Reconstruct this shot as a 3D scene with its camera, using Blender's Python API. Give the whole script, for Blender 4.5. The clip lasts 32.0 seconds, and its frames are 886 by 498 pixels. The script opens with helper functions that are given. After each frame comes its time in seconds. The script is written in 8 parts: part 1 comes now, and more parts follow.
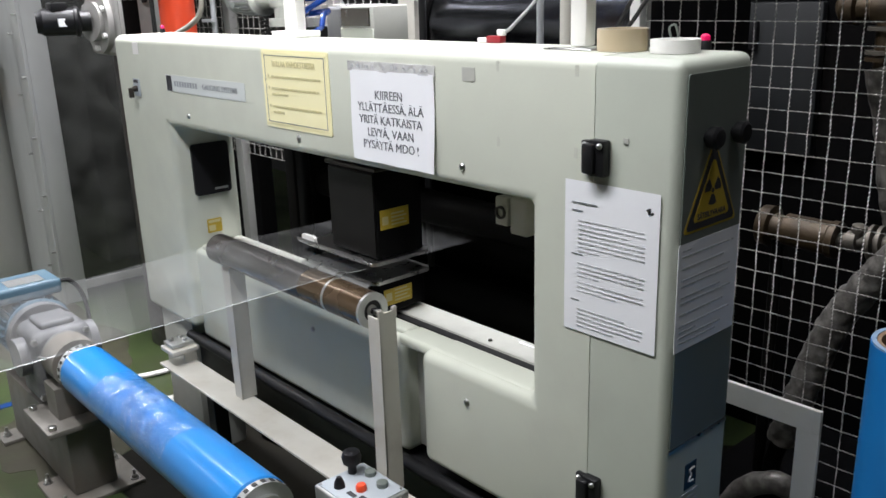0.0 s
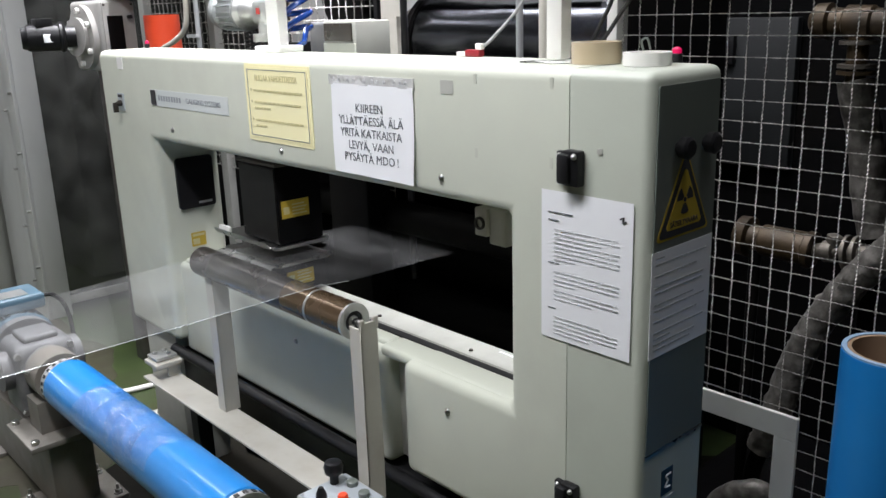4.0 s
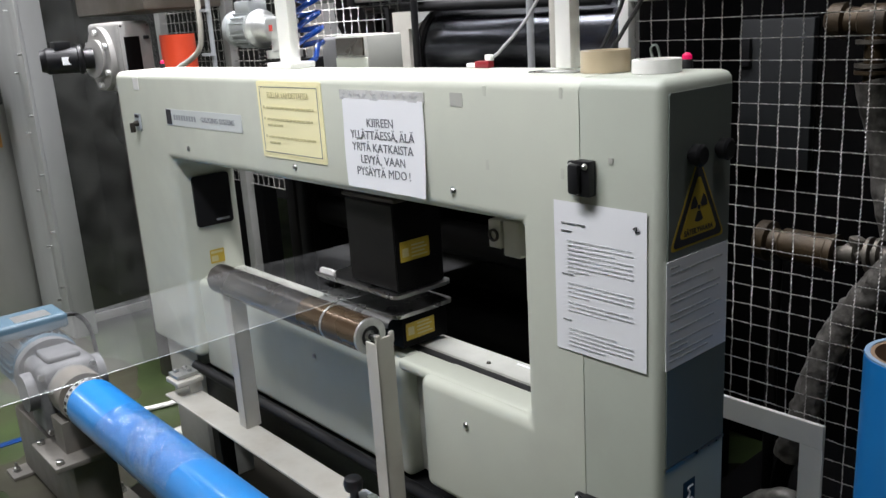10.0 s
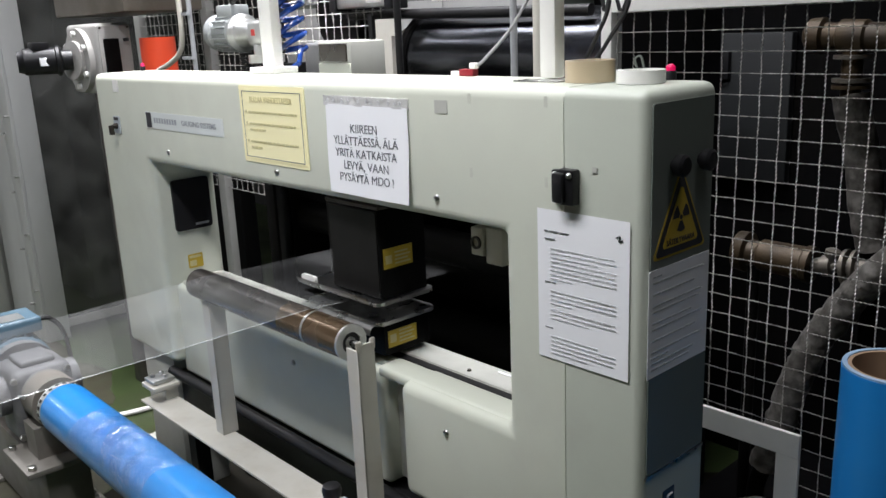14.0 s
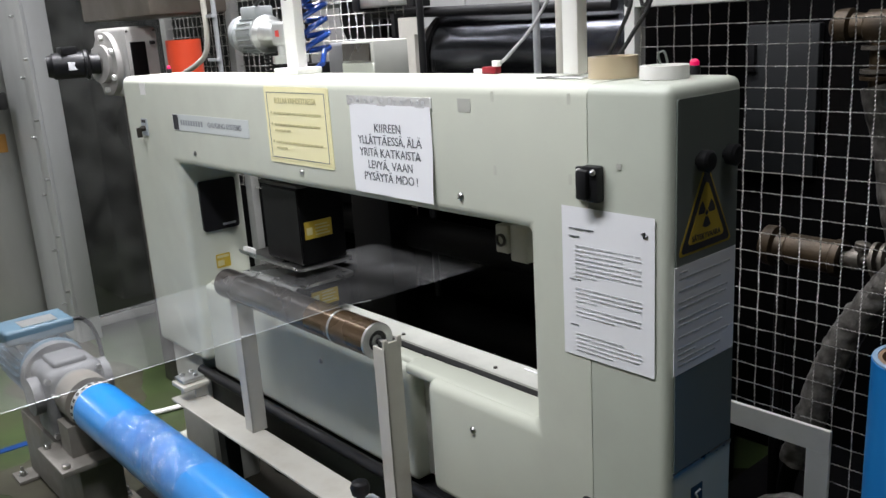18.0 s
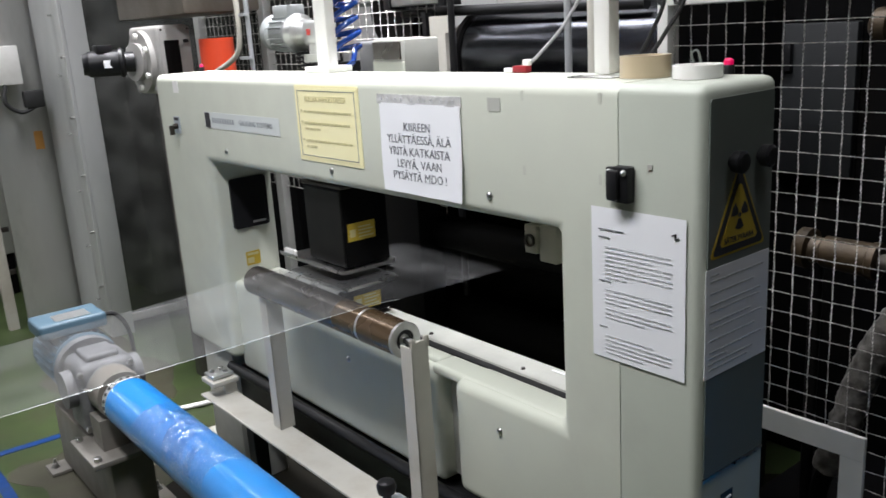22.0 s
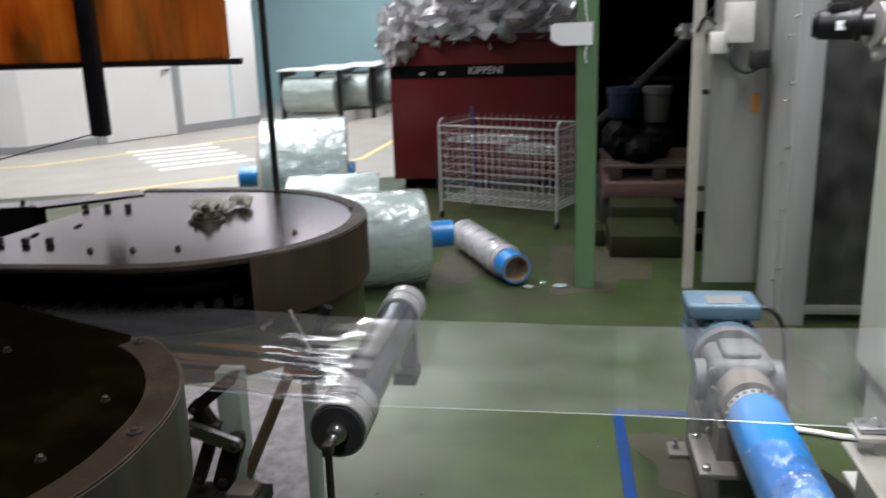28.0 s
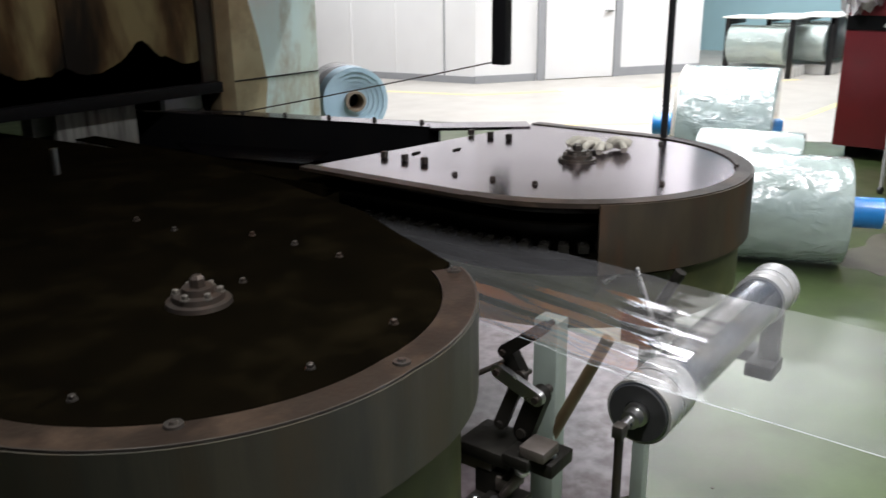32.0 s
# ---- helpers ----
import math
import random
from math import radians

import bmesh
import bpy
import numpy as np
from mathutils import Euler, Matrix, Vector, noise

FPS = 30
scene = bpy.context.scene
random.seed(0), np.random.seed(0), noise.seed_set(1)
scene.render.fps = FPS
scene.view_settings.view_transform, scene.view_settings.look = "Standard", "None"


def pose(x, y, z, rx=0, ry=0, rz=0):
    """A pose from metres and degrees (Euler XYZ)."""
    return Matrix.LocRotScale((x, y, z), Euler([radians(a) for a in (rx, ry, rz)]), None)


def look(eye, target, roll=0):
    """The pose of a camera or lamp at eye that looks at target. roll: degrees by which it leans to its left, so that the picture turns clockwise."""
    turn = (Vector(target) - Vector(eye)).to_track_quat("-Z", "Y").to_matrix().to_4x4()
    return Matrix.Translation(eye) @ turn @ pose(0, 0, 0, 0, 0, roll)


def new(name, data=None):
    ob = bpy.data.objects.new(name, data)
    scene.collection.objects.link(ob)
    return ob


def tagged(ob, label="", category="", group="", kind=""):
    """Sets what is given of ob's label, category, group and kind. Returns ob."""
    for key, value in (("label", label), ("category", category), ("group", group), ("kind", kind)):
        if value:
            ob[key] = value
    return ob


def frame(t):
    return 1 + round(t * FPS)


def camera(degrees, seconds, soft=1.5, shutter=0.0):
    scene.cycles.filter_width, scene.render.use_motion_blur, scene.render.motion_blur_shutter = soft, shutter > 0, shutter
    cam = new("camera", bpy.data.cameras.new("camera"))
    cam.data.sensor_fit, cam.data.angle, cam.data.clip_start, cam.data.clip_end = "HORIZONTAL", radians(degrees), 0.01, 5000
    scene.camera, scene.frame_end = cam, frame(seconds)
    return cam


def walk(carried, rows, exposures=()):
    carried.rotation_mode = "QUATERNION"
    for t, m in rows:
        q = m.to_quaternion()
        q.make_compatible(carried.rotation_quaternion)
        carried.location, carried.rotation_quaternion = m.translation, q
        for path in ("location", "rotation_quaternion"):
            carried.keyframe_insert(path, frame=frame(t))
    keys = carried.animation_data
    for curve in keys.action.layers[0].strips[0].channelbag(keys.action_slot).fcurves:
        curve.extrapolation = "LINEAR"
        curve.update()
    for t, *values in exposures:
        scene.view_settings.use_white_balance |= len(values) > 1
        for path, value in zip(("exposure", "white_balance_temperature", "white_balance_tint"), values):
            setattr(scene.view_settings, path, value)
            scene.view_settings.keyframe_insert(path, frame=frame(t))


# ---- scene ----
cam = camera(55.0, 32.0, shutter=0.8)
PATH = [
    (0, (1.013, -1.208, 1.692), (-0.421, 0.059, 1.111), -1.8),
    (0.5, (1.02, -1.216, 1.69), (-0.427, 0.045, 1.128), -2.1),
    (1, (1.025, -1.222, 1.695), (-0.412, 0.054, 1.14), -2.2),
    (1.5, (1.023, -1.211, 1.689), (-0.41, 0.066, 1.125), -2.2),
    (2, (1.029, -1.217, 1.69), (-0.41, 0.065, 1.154), -2.1),
    (2.5, (1.034, -1.214, 1.691), (-0.42, 0.051, 1.156), -2.7),
    (3, (1.034, -1.214, 1.687), (-0.402, 0.059, 1.124), -2.1),
    (3.5, (1.041, -1.212, 1.685), (-0.381, 0.083, 1.137), -1.5),
    (5.5, (1.048, -1.209, 1.694), (-0.387, 0.075, 1.152), -3.1),
    (6, (1.049, -1.205, 1.693), (-0.373, 0.096, 1.157), -3.0),
    (6.5, (1.049, -1.204, 1.691), (-0.375, 0.095, 1.157), -3.2),
    (7, (1.049, -1.204, 1.692), (-0.386, 0.077, 1.143), -3.2),
    (7.5, (1.057, -1.201, 1.695), (-0.392, 0.074, 1.169), -4.3),
    (8, (1.057, -1.192, 1.692), (-0.386, 0.087, 1.163), -3.9),
    (8.5, (1.058, -1.195, 1.692), (-0.376, 0.095, 1.161), -3.4),
    (9, (1.056, -1.193, 1.692), (-0.393, 0.082, 1.168), -3.3),
    (9.5, (1.05, -1.188, 1.69), (-0.415, 0.069, 1.167), -3.3),
    (10, (1.05, -1.186, 1.692), (-0.414, 0.072, 1.168), -3.6),
    (10.5, (1.05, -1.188, 1.69), (-0.408, 0.076, 1.163), -3.4),
    (11, (1.044, -1.188, 1.688), (-0.425, 0.065, 1.165), -3.0),
    (11.5, (1.042, -1.189, 1.689), (-0.427, 0.066, 1.175), -2.8),
    (12, (1.042, -1.196, 1.687), (-0.411, 0.08, 1.18), -2.5),
    (12.5, (1.042, -1.193, 1.694), (-0.407, 0.085, 1.178), -2.7),
    (13, (1.043, -1.194, 1.694), (-0.396, 0.094, 1.174), -2.6),
    (13.5, (1.045, -1.2, 1.695), (-0.387, 0.098, 1.18), -2.4),
    (14, (1.042, -1.197, 1.691), (-0.388, 0.106, 1.182), -2.5),
    (14.5, (1.04, -1.192, 1.695), (-0.387, 0.109, 1.172), -2.9),
    (16.5, (1.05, -1.199, 1.697), (-0.386, 0.094, 1.182), -3.0),
    (17, (1.048, -1.199, 1.699), (-0.398, 0.083, 1.182), -3.2),
    (17.5, (1.049, -1.201, 1.701), (-0.416, 0.062, 1.192), -3.6),
    (18, (1.047, -1.198, 1.696), (-0.422, 0.058, 1.182), -3.6),
    (18.5, (1.045, -1.195, 1.695), (-0.428, 0.056, 1.182), -3.5),
    (19, (1.043, -1.191, 1.697), (-0.437, 0.052, 1.182), -3.4),
    (19.5, (1.045, -1.191, 1.694), (-0.44, 0.047, 1.183), -3.6),
    (20, (1.048, -1.187, 1.693), (-0.441, 0.048, 1.186), -3.7),
    (20.5, (1.049, -1.19, 1.693), (-0.441, 0.041, 1.179), -3.5),
    (21, (1.049, -1.185, 1.693), (-0.443, 0.042, 1.175), -3.7),
    (21.5, (1.046, -1.185, 1.693), (-0.449, 0.038, 1.176), -3.7),
    (22, (1.043, -1.19, 1.696), (-0.471, 0.012, 1.183), -3.6),
    (22.5, (1.037, -1.196, 1.696), (-0.51, -0.044, 1.167), -3.3),
    (23, (1.028, -1.203, 1.697), (-0.585, -0.145, 1.17), -3.5),
    (23.5, (1.022, -1.214, 1.699), (-0.639, -0.23, 1.178), -3.3),
    (24, (1.019, -1.218, 1.694), (-0.705, -0.348, 1.174), -2.8),
    (24.5, (1.019, -1.202, 1.694), (-0.755, -0.446, 1.161), -2.7),
    (26.5, (0.84, -1.085, 1.679), (-1.057, -0.785, 1.121), -2.6),
    (27, (0.752, -1.067, 1.672), (-1.173, -0.962, 1.142), -2.8),
    (27.5, (0.697, -1.01, 1.68), (-1.23, -1.076, 1.15), -1.2),
    (28, (0.633, -0.947, 1.677), (-1.278, -1.221, 1.156), -1.8),
    (28.5, (0.577, -0.917, 1.652), (-1.289, -1.318, 1.057), -1.2),
    (29, (0.507, -0.93, 1.641), (-1.34, -1.377, 1.019), -0.9),
    (29.5, (0.445, -0.944, 1.638), (-1.376, -1.515, 1.04), -2.1),
    (30, (0.385, -0.896, 1.636), (-1.394, -1.565, 1.014), -0.7),
    (30.5, (0.369, -0.871, 1.635), (-1.335, -1.735, 1.041), -0.3),
    (31, (0.358, -0.851, 1.629), (-1.286, -1.807, 1.012), -0.5),
    (31.5, (0.363, -0.852, 1.613), (-1.214, -1.927, 1.014), -1.1),
    (32, (0.366, -0.848, 1.616), (-1.15, -1.998, 1.001), -0.6),
]
walk(cam, [(t, look(eye, target, roll)) for t, eye, target, roll in PATH], exposures=[(0, 0.42), (3, 0.40), (6, 0.28), (21.5, 0.28), (23, 0.48), (24.3, 0.25), (27, 0.30), (28.5, 0.27), (30, 0.44), (32, 0.93)])


# ---- light ----
world = bpy.data.worlds.new("hall_air")
scene.world = world
world.use_nodes = True
world.node_tree.nodes["Background"].inputs["Color"].default_value = (0.75, 0.9, 1.0, 1)
world.node_tree.nodes["Background"].inputs["Strength"].default_value = 0.001


def strip_light(x, y, z, length, watts, along_x=True, width=0.25, spread=125, colour=(0.95, 0.95, 1.0)):
    """An unseen ceiling area lamp; a smaller spread narrows its beam."""
    lamp = bpy.data.lights.new("unseen_ceiling_light", "AREA")
    lamp.shape, lamp.size, lamp.size_y = "RECTANGLE", length, width
    lamp.energy, lamp.color, lamp.spread = watts, colour, radians(spread)
    ob = new("unseen_ceiling_light", lamp)
    ob.matrix_world = pose(x, y, z, 0, 0, 0 if along_x else 90)
    return ob


strip_light(-0.6, -1.1, 3.35, 1.9, 59, True, 0.25, 145)
# fill with no known fitting, added for the gauge's end face
strip_light(1.0, -0.1, 3.35, 1.1, 2.6, True, 0.25, 66)
# added to brighten the machine tops behind the gauge
strip_light(-0.8, 0.8, 3.35, 1.6, 17, True, 0.25, 75)
# three added fills: lower gauge front, pale oven door, oven panels
strip_light(-1.0, -2.1, 3.35, 1.9, 1, True, 0.25, 100)
strip_light(-4.0, -3.6, 3.35, 1.2, 30, False, 0.25, 120)
strip_light(-1.7, -3.1, 3.35, 1.0, 1.2, True, 0.2, 95)
strip_light(-2.2, 0.35, 3.35, 2.4, 46, True, 0.25, 95)
# two lamps added for the cabinet's steel sheets and the film rolls
strip_light(-3.9, -0.6, 3.35, 1.4, 23, True)
strip_light(-5.3, -2.0, 3.35, 2.4, 16, False)
strip_light(-6.1, -3.36, 3.35, 0.68, 17, False, 0.35, 140)
strip_light(-5.75, -4.35, 3.35, 1.3, 25, False, 0.4, 140)
strip_light(-6.5, -4.25, 3.35, 1.3, 25, False, 0.4, 140)
strip_light(-6.7, 0.75, 3.35, 0.5, 2, False, 0.2, 110)
strip_light(-9.35, -4.7, 4.75, 3.0, 165, False, 0.35, 165)
strip_light(-8.4, -9.6, 4.75, 3.0, 132, False, 0.35, 165)
strip_light(-13.8, -4.2, 4.75, 3.0, 198, False, 0.35, 165)


# ---- materials ----
def material(name, colour, rough=0.5, metal=0.0, second=None, scale=6.0, mix=0.35, bump=0.0, bump_scale=60.0,
             stain=None, stain_scale=1.5, stain_amount=0.0, coat=0.0, stretch=(1, 1, 1), rough_vary=0.12, vary=0.0, spec=0.5):
    """A surface with grain at one scale, stains at a larger one, uneven gloss and fine relief."""
    m = bpy.data.materials.new(name)
    m.use_nodes = True
    nodes, links = m.node_tree.nodes, m.node_tree.links
    out = nodes["Principled BSDF"]
    out.inputs["Metallic"].default_value = metal
    out.inputs["Specular IOR Level"].default_value = spec
    out.inputs["Coat Weight"].default_value = coat
    coords = nodes.new("ShaderNodeTexCoord")
    warp = nodes.new("ShaderNodeMapping")
    warp.inputs["Scale"].default_value = stretch
    links.new(coords.outputs["Object"], warp.inputs["Vector"])
    grain = nodes.new("ShaderNodeTexNoise")
    grain.inputs["Scale"].default_value, grain.inputs["Detail"].default_value = scale, 6
    links.new(warp.outputs["Vector"], grain.inputs["Vector"])
    first = nodes.new("ShaderNodeMix")
    first.data_type = "RGBA"
    second = second or tuple(c * 0.8 for c in colour)
    first.inputs["A"].default_value, first.inputs["B"].default_value = (*colour, 1), (*second, 1)
    ramp = nodes.new("ShaderNodeMapRange")
    ramp.inputs["From Min"].default_value, ramp.inputs["From Max"].default_value = 0.35, 0.75
    ramp.inputs["To Max"].default_value = mix
    links.new(grain.outputs["Fac"], ramp.inputs["Value"])
    links.new(ramp.outputs["Result"], first.inputs["Factor"])
    colour_out = first.outputs["Result"]
    if stain:
        large = nodes.new("ShaderNodeTexNoise")
        large.inputs["Scale"].default_value, large.inputs["Detail"].default_value = stain_scale, 8
        large.inputs["Roughness"].default_value = 0.65
        links.new(warp.outputs["Vector"], large.inputs["Vector"])
        edge = nodes.new("ShaderNodeMapRange")
        edge.inputs["From Min"].default_value, edge.inputs["From Max"].default_value = 0.5, 0.68
        edge.inputs["To Max"].default_value = stain_amount
        links.new(large.outputs["Fac"], edge.inputs["Value"])
        over = nodes.new("ShaderNodeMix")
        over.data_type = "RGBA"
        links.new(edge.outputs["Result"], over.inputs["Factor"])
        links.new(colour_out, over.inputs["A"])
        over.inputs["B"].default_value = (*stain, 1)
        colour_out = over.outputs["Result"]
    if vary:
        info = nodes.new("ShaderNodeObjectInfo")
        shade = nodes.new("ShaderNodeHueSaturation")
        span = nodes.new("ShaderNodeMapRange")
        span.inputs["To Min"].default_value, span.inputs["To Max"].default_value = 1 - vary, 1 + vary
        links.new(info.outputs["Random"], span.inputs["Value"])
        links.new(span.outputs["Result"], shade.inputs["Value"])
        links.new(colour_out, shade.inputs["Color"])
        colour_out = shade.outputs["Color"]
    links.new(colour_out, out.inputs["Base Color"])
    gloss = nodes.new("ShaderNodeMapRange")
    gloss.inputs["To Min"].default_value = max(0.02, rough - rough_vary)
    gloss.inputs["To Max"].default_value = min(1.0, rough + rough_vary)
    links.new(grain.outputs["Fac"], gloss.inputs["Value"])
    links.new(gloss.outputs["Result"], out.inputs["Roughness"])
    if bump:
        fine = nodes.new("ShaderNodeTexNoise")
        fine.inputs["Scale"].default_value, fine.inputs["Detail"].default_value = bump_scale, 4
        links.new(warp.outputs["Vector"], fine.inputs["Vector"])
        relief = nodes.new("ShaderNodeBump")
        relief.inputs["Strength"].default_value, relief.inputs["Distance"].default_value = bump, 0.002
        links.new(fine.outputs["Fac"], relief.inputs["Height"])
        links.new(relief.outputs["Normal"], out.inputs["Normal"])
    return m


def clear_film(name, tint=(0.93, 0.97, 0.97), through_share=0.8, rough=0.06, wrinkle=0.0, wrinkle_scale=9.0, stretch=(1, 1, 1), skin_gloss=0.07, haze=0.06, grazing=1.0):
    """Thin plastic: mostly see-through, with a glossy skin and a little milkiness."""
    m = bpy.data.materials.new(name)
    m.use_nodes = True
    nodes, links = m.node_tree.nodes, m.node_tree.links
    shiny = nodes["Principled BSDF"]
    shiny.inputs["Base Color"].default_value = (*tint, 1)
    shiny.inputs["Roughness"].default_value = rough
    shiny.inputs["IOR"].default_value = 1.55
    clear = nodes.new("ShaderNodeBsdfTransparent")
    clear.inputs["Color"].default_value = (*tint, 1)
    both = nodes.new("ShaderNodeMixShader")
    facing = nodes.new("ShaderNodeLayerWeight")
    facing.inputs["Blend"].default_value = 0.5
    power = nodes.new("ShaderNodeMath")
    power.operation = "POWER"
    power.inputs[1].default_value = 4.5
    fresnel = nodes.new("ShaderNodeMapRange")
    fresnel.inputs["To Min"].default_value, fresnel.inputs["To Max"].default_value = skin_gloss, grazing
    links.new(facing.outputs["Facing"], power.inputs[0])
    links.new(power.outputs["Value"], fresnel.inputs["Value"])
    coords = nodes.new("ShaderNodeTexCoord")
    warp = nodes.new("ShaderNodeMapping")
    warp.inputs["Scale"].default_value = stretch
    links.new(coords.outputs["Object"], warp.inputs["Vector"])
    if wrinkle:
        folds = nodes.new("ShaderNodeTexNoise")
        folds.inputs["Scale"].default_value, folds.inputs["Detail"].default_value = wrinkle_scale, 5
        folds.inputs["Distortion"].default_value = 0.8
        links.new(warp.outputs["Vector"], folds.inputs["Vector"])
        relief = nodes.new("ShaderNodeBump")
        relief.inputs["Strength"].default_value, relief.inputs["Distance"].default_value = wrinkle, 0.02
        links.new(folds.outputs["Fac"], relief.inputs["Height"])
        links.new(relief.outputs["Normal"], shiny.inputs["Normal"])
    cloud = nodes.new("ShaderNodeTexNoise")
    cloud.inputs["Scale"].default_value, cloud.inputs["Detail"].default_value = 7.0, 4
    links.new(warp.outputs["Vector"], cloud.inputs["Vector"])
    share = nodes.new("ShaderNodeMapRange")
    share.inputs["From Min"].default_value, share.inputs["From Max"].default_value = 0.3, 0.7
    share.inputs["To Min"].default_value = max(0.0, 1 - through_share - haze)
    share.inputs["To Max"].default_value = min(1.0, 1 - through_share + haze)
    links.new(cloud.outputs["Fac"], share.inputs["Value"])
    links.new(share.outputs["Result"], both.inputs["Fac"])
    links.new(clear.outputs["BSDF"], both.inputs[1])
    links.new(shiny.outputs["BSDF"], both.inputs[2])
    gloss = nodes.new("ShaderNodeBsdfAnisotropic")
    gloss.inputs["Roughness"].default_value = rough
    if wrinkle:
        links.new(relief.outputs["Normal"], gloss.inputs["Normal"])
        links.new(relief.outputs["Normal"], facing.inputs["Normal"])
    skin = nodes.new("ShaderNodeMixShader")
    links.new(fresnel.outputs["Result"], skin.inputs["Fac"])
    links.new(both.outputs["Shader"], skin.inputs[1])
    links.new(gloss.outputs["BSDF"], skin.inputs[2])
    links.new(skin.outputs["Shader"], nodes["Material Output"].inputs["Surface"])
    return m


def wound_film(name, colour, wrinkle=0.02, scale=(3.0, 9.0, 9.0), sheer=0.12):
    """Many layers of clear film: a pale milky body under a glossy, creased skin."""
    m = bpy.data.materials.new(name)
    m.use_nodes = True
    nodes, links = m.node_tree.nodes, m.node_tree.links
    out = nodes["Principled BSDF"]
    coords, warp = nodes.new("ShaderNodeTexCoord"), nodes.new("ShaderNodeMapping")
    warp.inputs["Scale"].default_value, warp.inputs["Rotation"].default_value = scale, (0.3, 0.5, 0.6)
    links.new(coords.outputs["Object"], warp.inputs["Vector"])
    cloud, tone = nodes.new("ShaderNodeTexNoise"), nodes.new("ShaderNodeMix")
    cloud.inputs["Scale"].default_value, cloud.inputs["Detail"].default_value = 1.3, 5
    links.new(warp.outputs["Vector"], cloud.inputs["Vector"])
    tone.data_type = "RGBA"
    tone.inputs["A"].default_value, tone.inputs["B"].default_value = (*colour, 1), (*[c * 0.55 for c in colour], 1)
    links.new(cloud.outputs["Fac"], tone.inputs["Factor"])
    links.new(tone.outputs["Result"], out.inputs["Base Color"])
    out.inputs["Roughness"].default_value = 0.22
    out.inputs["Specular IOR Level"].default_value = 0.9
    out.inputs["Coat Weight"].default_value, out.inputs["Coat Roughness"].default_value = 1.0, 0.05
    folds, where, crease, relief = nodes.new("ShaderNodeTexNoise"), nodes.new("ShaderNodeTexNoise"), nodes.new("ShaderNodeMath"), nodes.new("ShaderNodeBump")
    folds.inputs["Scale"].default_value, folds.inputs["Detail"].default_value, folds.inputs["Distortion"].default_value = 2.4, 3, 1.2
    span = nodes.new("ShaderNodeMapRange")
    span.inputs["From Min"].default_value, span.inputs["From Max"].default_value = 0.40, 0.62
    links.new(warp.outputs["Vector"], folds.inputs["Vector"])
    links.new(coords.outputs["Object"], where.inputs["Vector"])
    where.inputs["Scale"].default_value = 5.0
    links.new(where.outputs["Fac"], span.inputs["Value"])
    crease.operation = "MULTIPLY"
    links.new(folds.outputs["Fac"], crease.inputs[0])
    links.new(span.outputs["Result"], crease.inputs[1])
    relief.inputs["Strength"].default_value, relief.inputs["Distance"].default_value = 1.0, wrinkle
    links.new(crease.outputs["Value"], relief.inputs["Height"])
    links.new(relief.outputs["Normal"], out.inputs["Coat Normal"])
    links.new(relief.outputs["Normal"], out.inputs["Normal"])
    clear, both = nodes.new("ShaderNodeBsdfTransparent"), nodes.new("ShaderNodeMixShader")
    both.inputs["Fac"].default_value = 1 - sheer
    links.new(clear.outputs["BSDF"], both.inputs[1])
    links.new(out.outputs["BSDF"], both.inputs[2])
    links.new(both.outputs["Shader"], nodes["Material Output"].inputs["Surface"])
    return m


def sparkle_tape(name, share=0.07, rough=0.08, scale=24.0):
    """Clear adhesive tape: see-through with small glints on its creases."""
    m = bpy.data.materials.new(name)
    m.use_nodes = True
    nodes, links = m.node_tree.nodes, m.node_tree.links
    nodes.remove(nodes["Principled BSDF"])
    clear, shine, both = nodes.new("ShaderNodeBsdfTransparent"), nodes.new("ShaderNodeBsdfAnisotropic"), nodes.new("ShaderNodeMixShader")
    shine.inputs["Roughness"].default_value = rough
    coords, folds, relief = nodes.new("ShaderNodeTexCoord"), nodes.new("ShaderNodeTexNoise"), nodes.new("ShaderNodeBump")
    folds.inputs["Scale"].default_value, folds.inputs["Detail"].default_value, folds.inputs["Distortion"].default_value = scale, 4, 1.2
    relief.inputs["Strength"].default_value, relief.inputs["Distance"].default_value = 1.0, 0.02
    links.new(coords.outputs["Object"], folds.inputs["Vector"])
    links.new(folds.outputs["Fac"], relief.inputs["Height"])
    links.new(relief.outputs["Normal"], shine.inputs["Normal"])
    both.inputs["Fac"].default_value = share
    links.new(clear.outputs["BSDF"], both.inputs[1])
    links.new(shine.outputs["BSDF"], both.inputs[2])
    links.new(both.outputs["Shader"], nodes["Material Output"].inputs["Surface"])
    return m


def glow(name, colour, strength):
    m = bpy.data.materials.new(name)
    m.use_nodes = True
    out = m.node_tree.nodes["Principled BSDF"]
    out.inputs["Base Color"].default_value = (*colour, 1)
    out.inputs["Emission Color"].default_value = (*colour, 1)
    out.inputs["Emission Strength"].default_value = strength
    return m


PUTTY = material("putty_paint", (0.60, 0.625, 0.53), 0.46, 0, (0.56, 0.575, 0.50), 9, 0.5, 0.12, 260, (0.45, 0.455, 0.39), 2.2, 0.25, spec=0.4)
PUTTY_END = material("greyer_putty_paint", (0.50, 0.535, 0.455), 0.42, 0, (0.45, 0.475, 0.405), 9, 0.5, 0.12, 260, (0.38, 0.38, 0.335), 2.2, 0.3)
PUTTY_OLD = material("scuffed_putty_paint", (0.46, 0.465, 0.42), 0.5, 0, (0.38, 0.38, 0.34), 14, 0.5, 0.15, 200, (0.27, 0.27, 0.24), 3.0, 0.35)
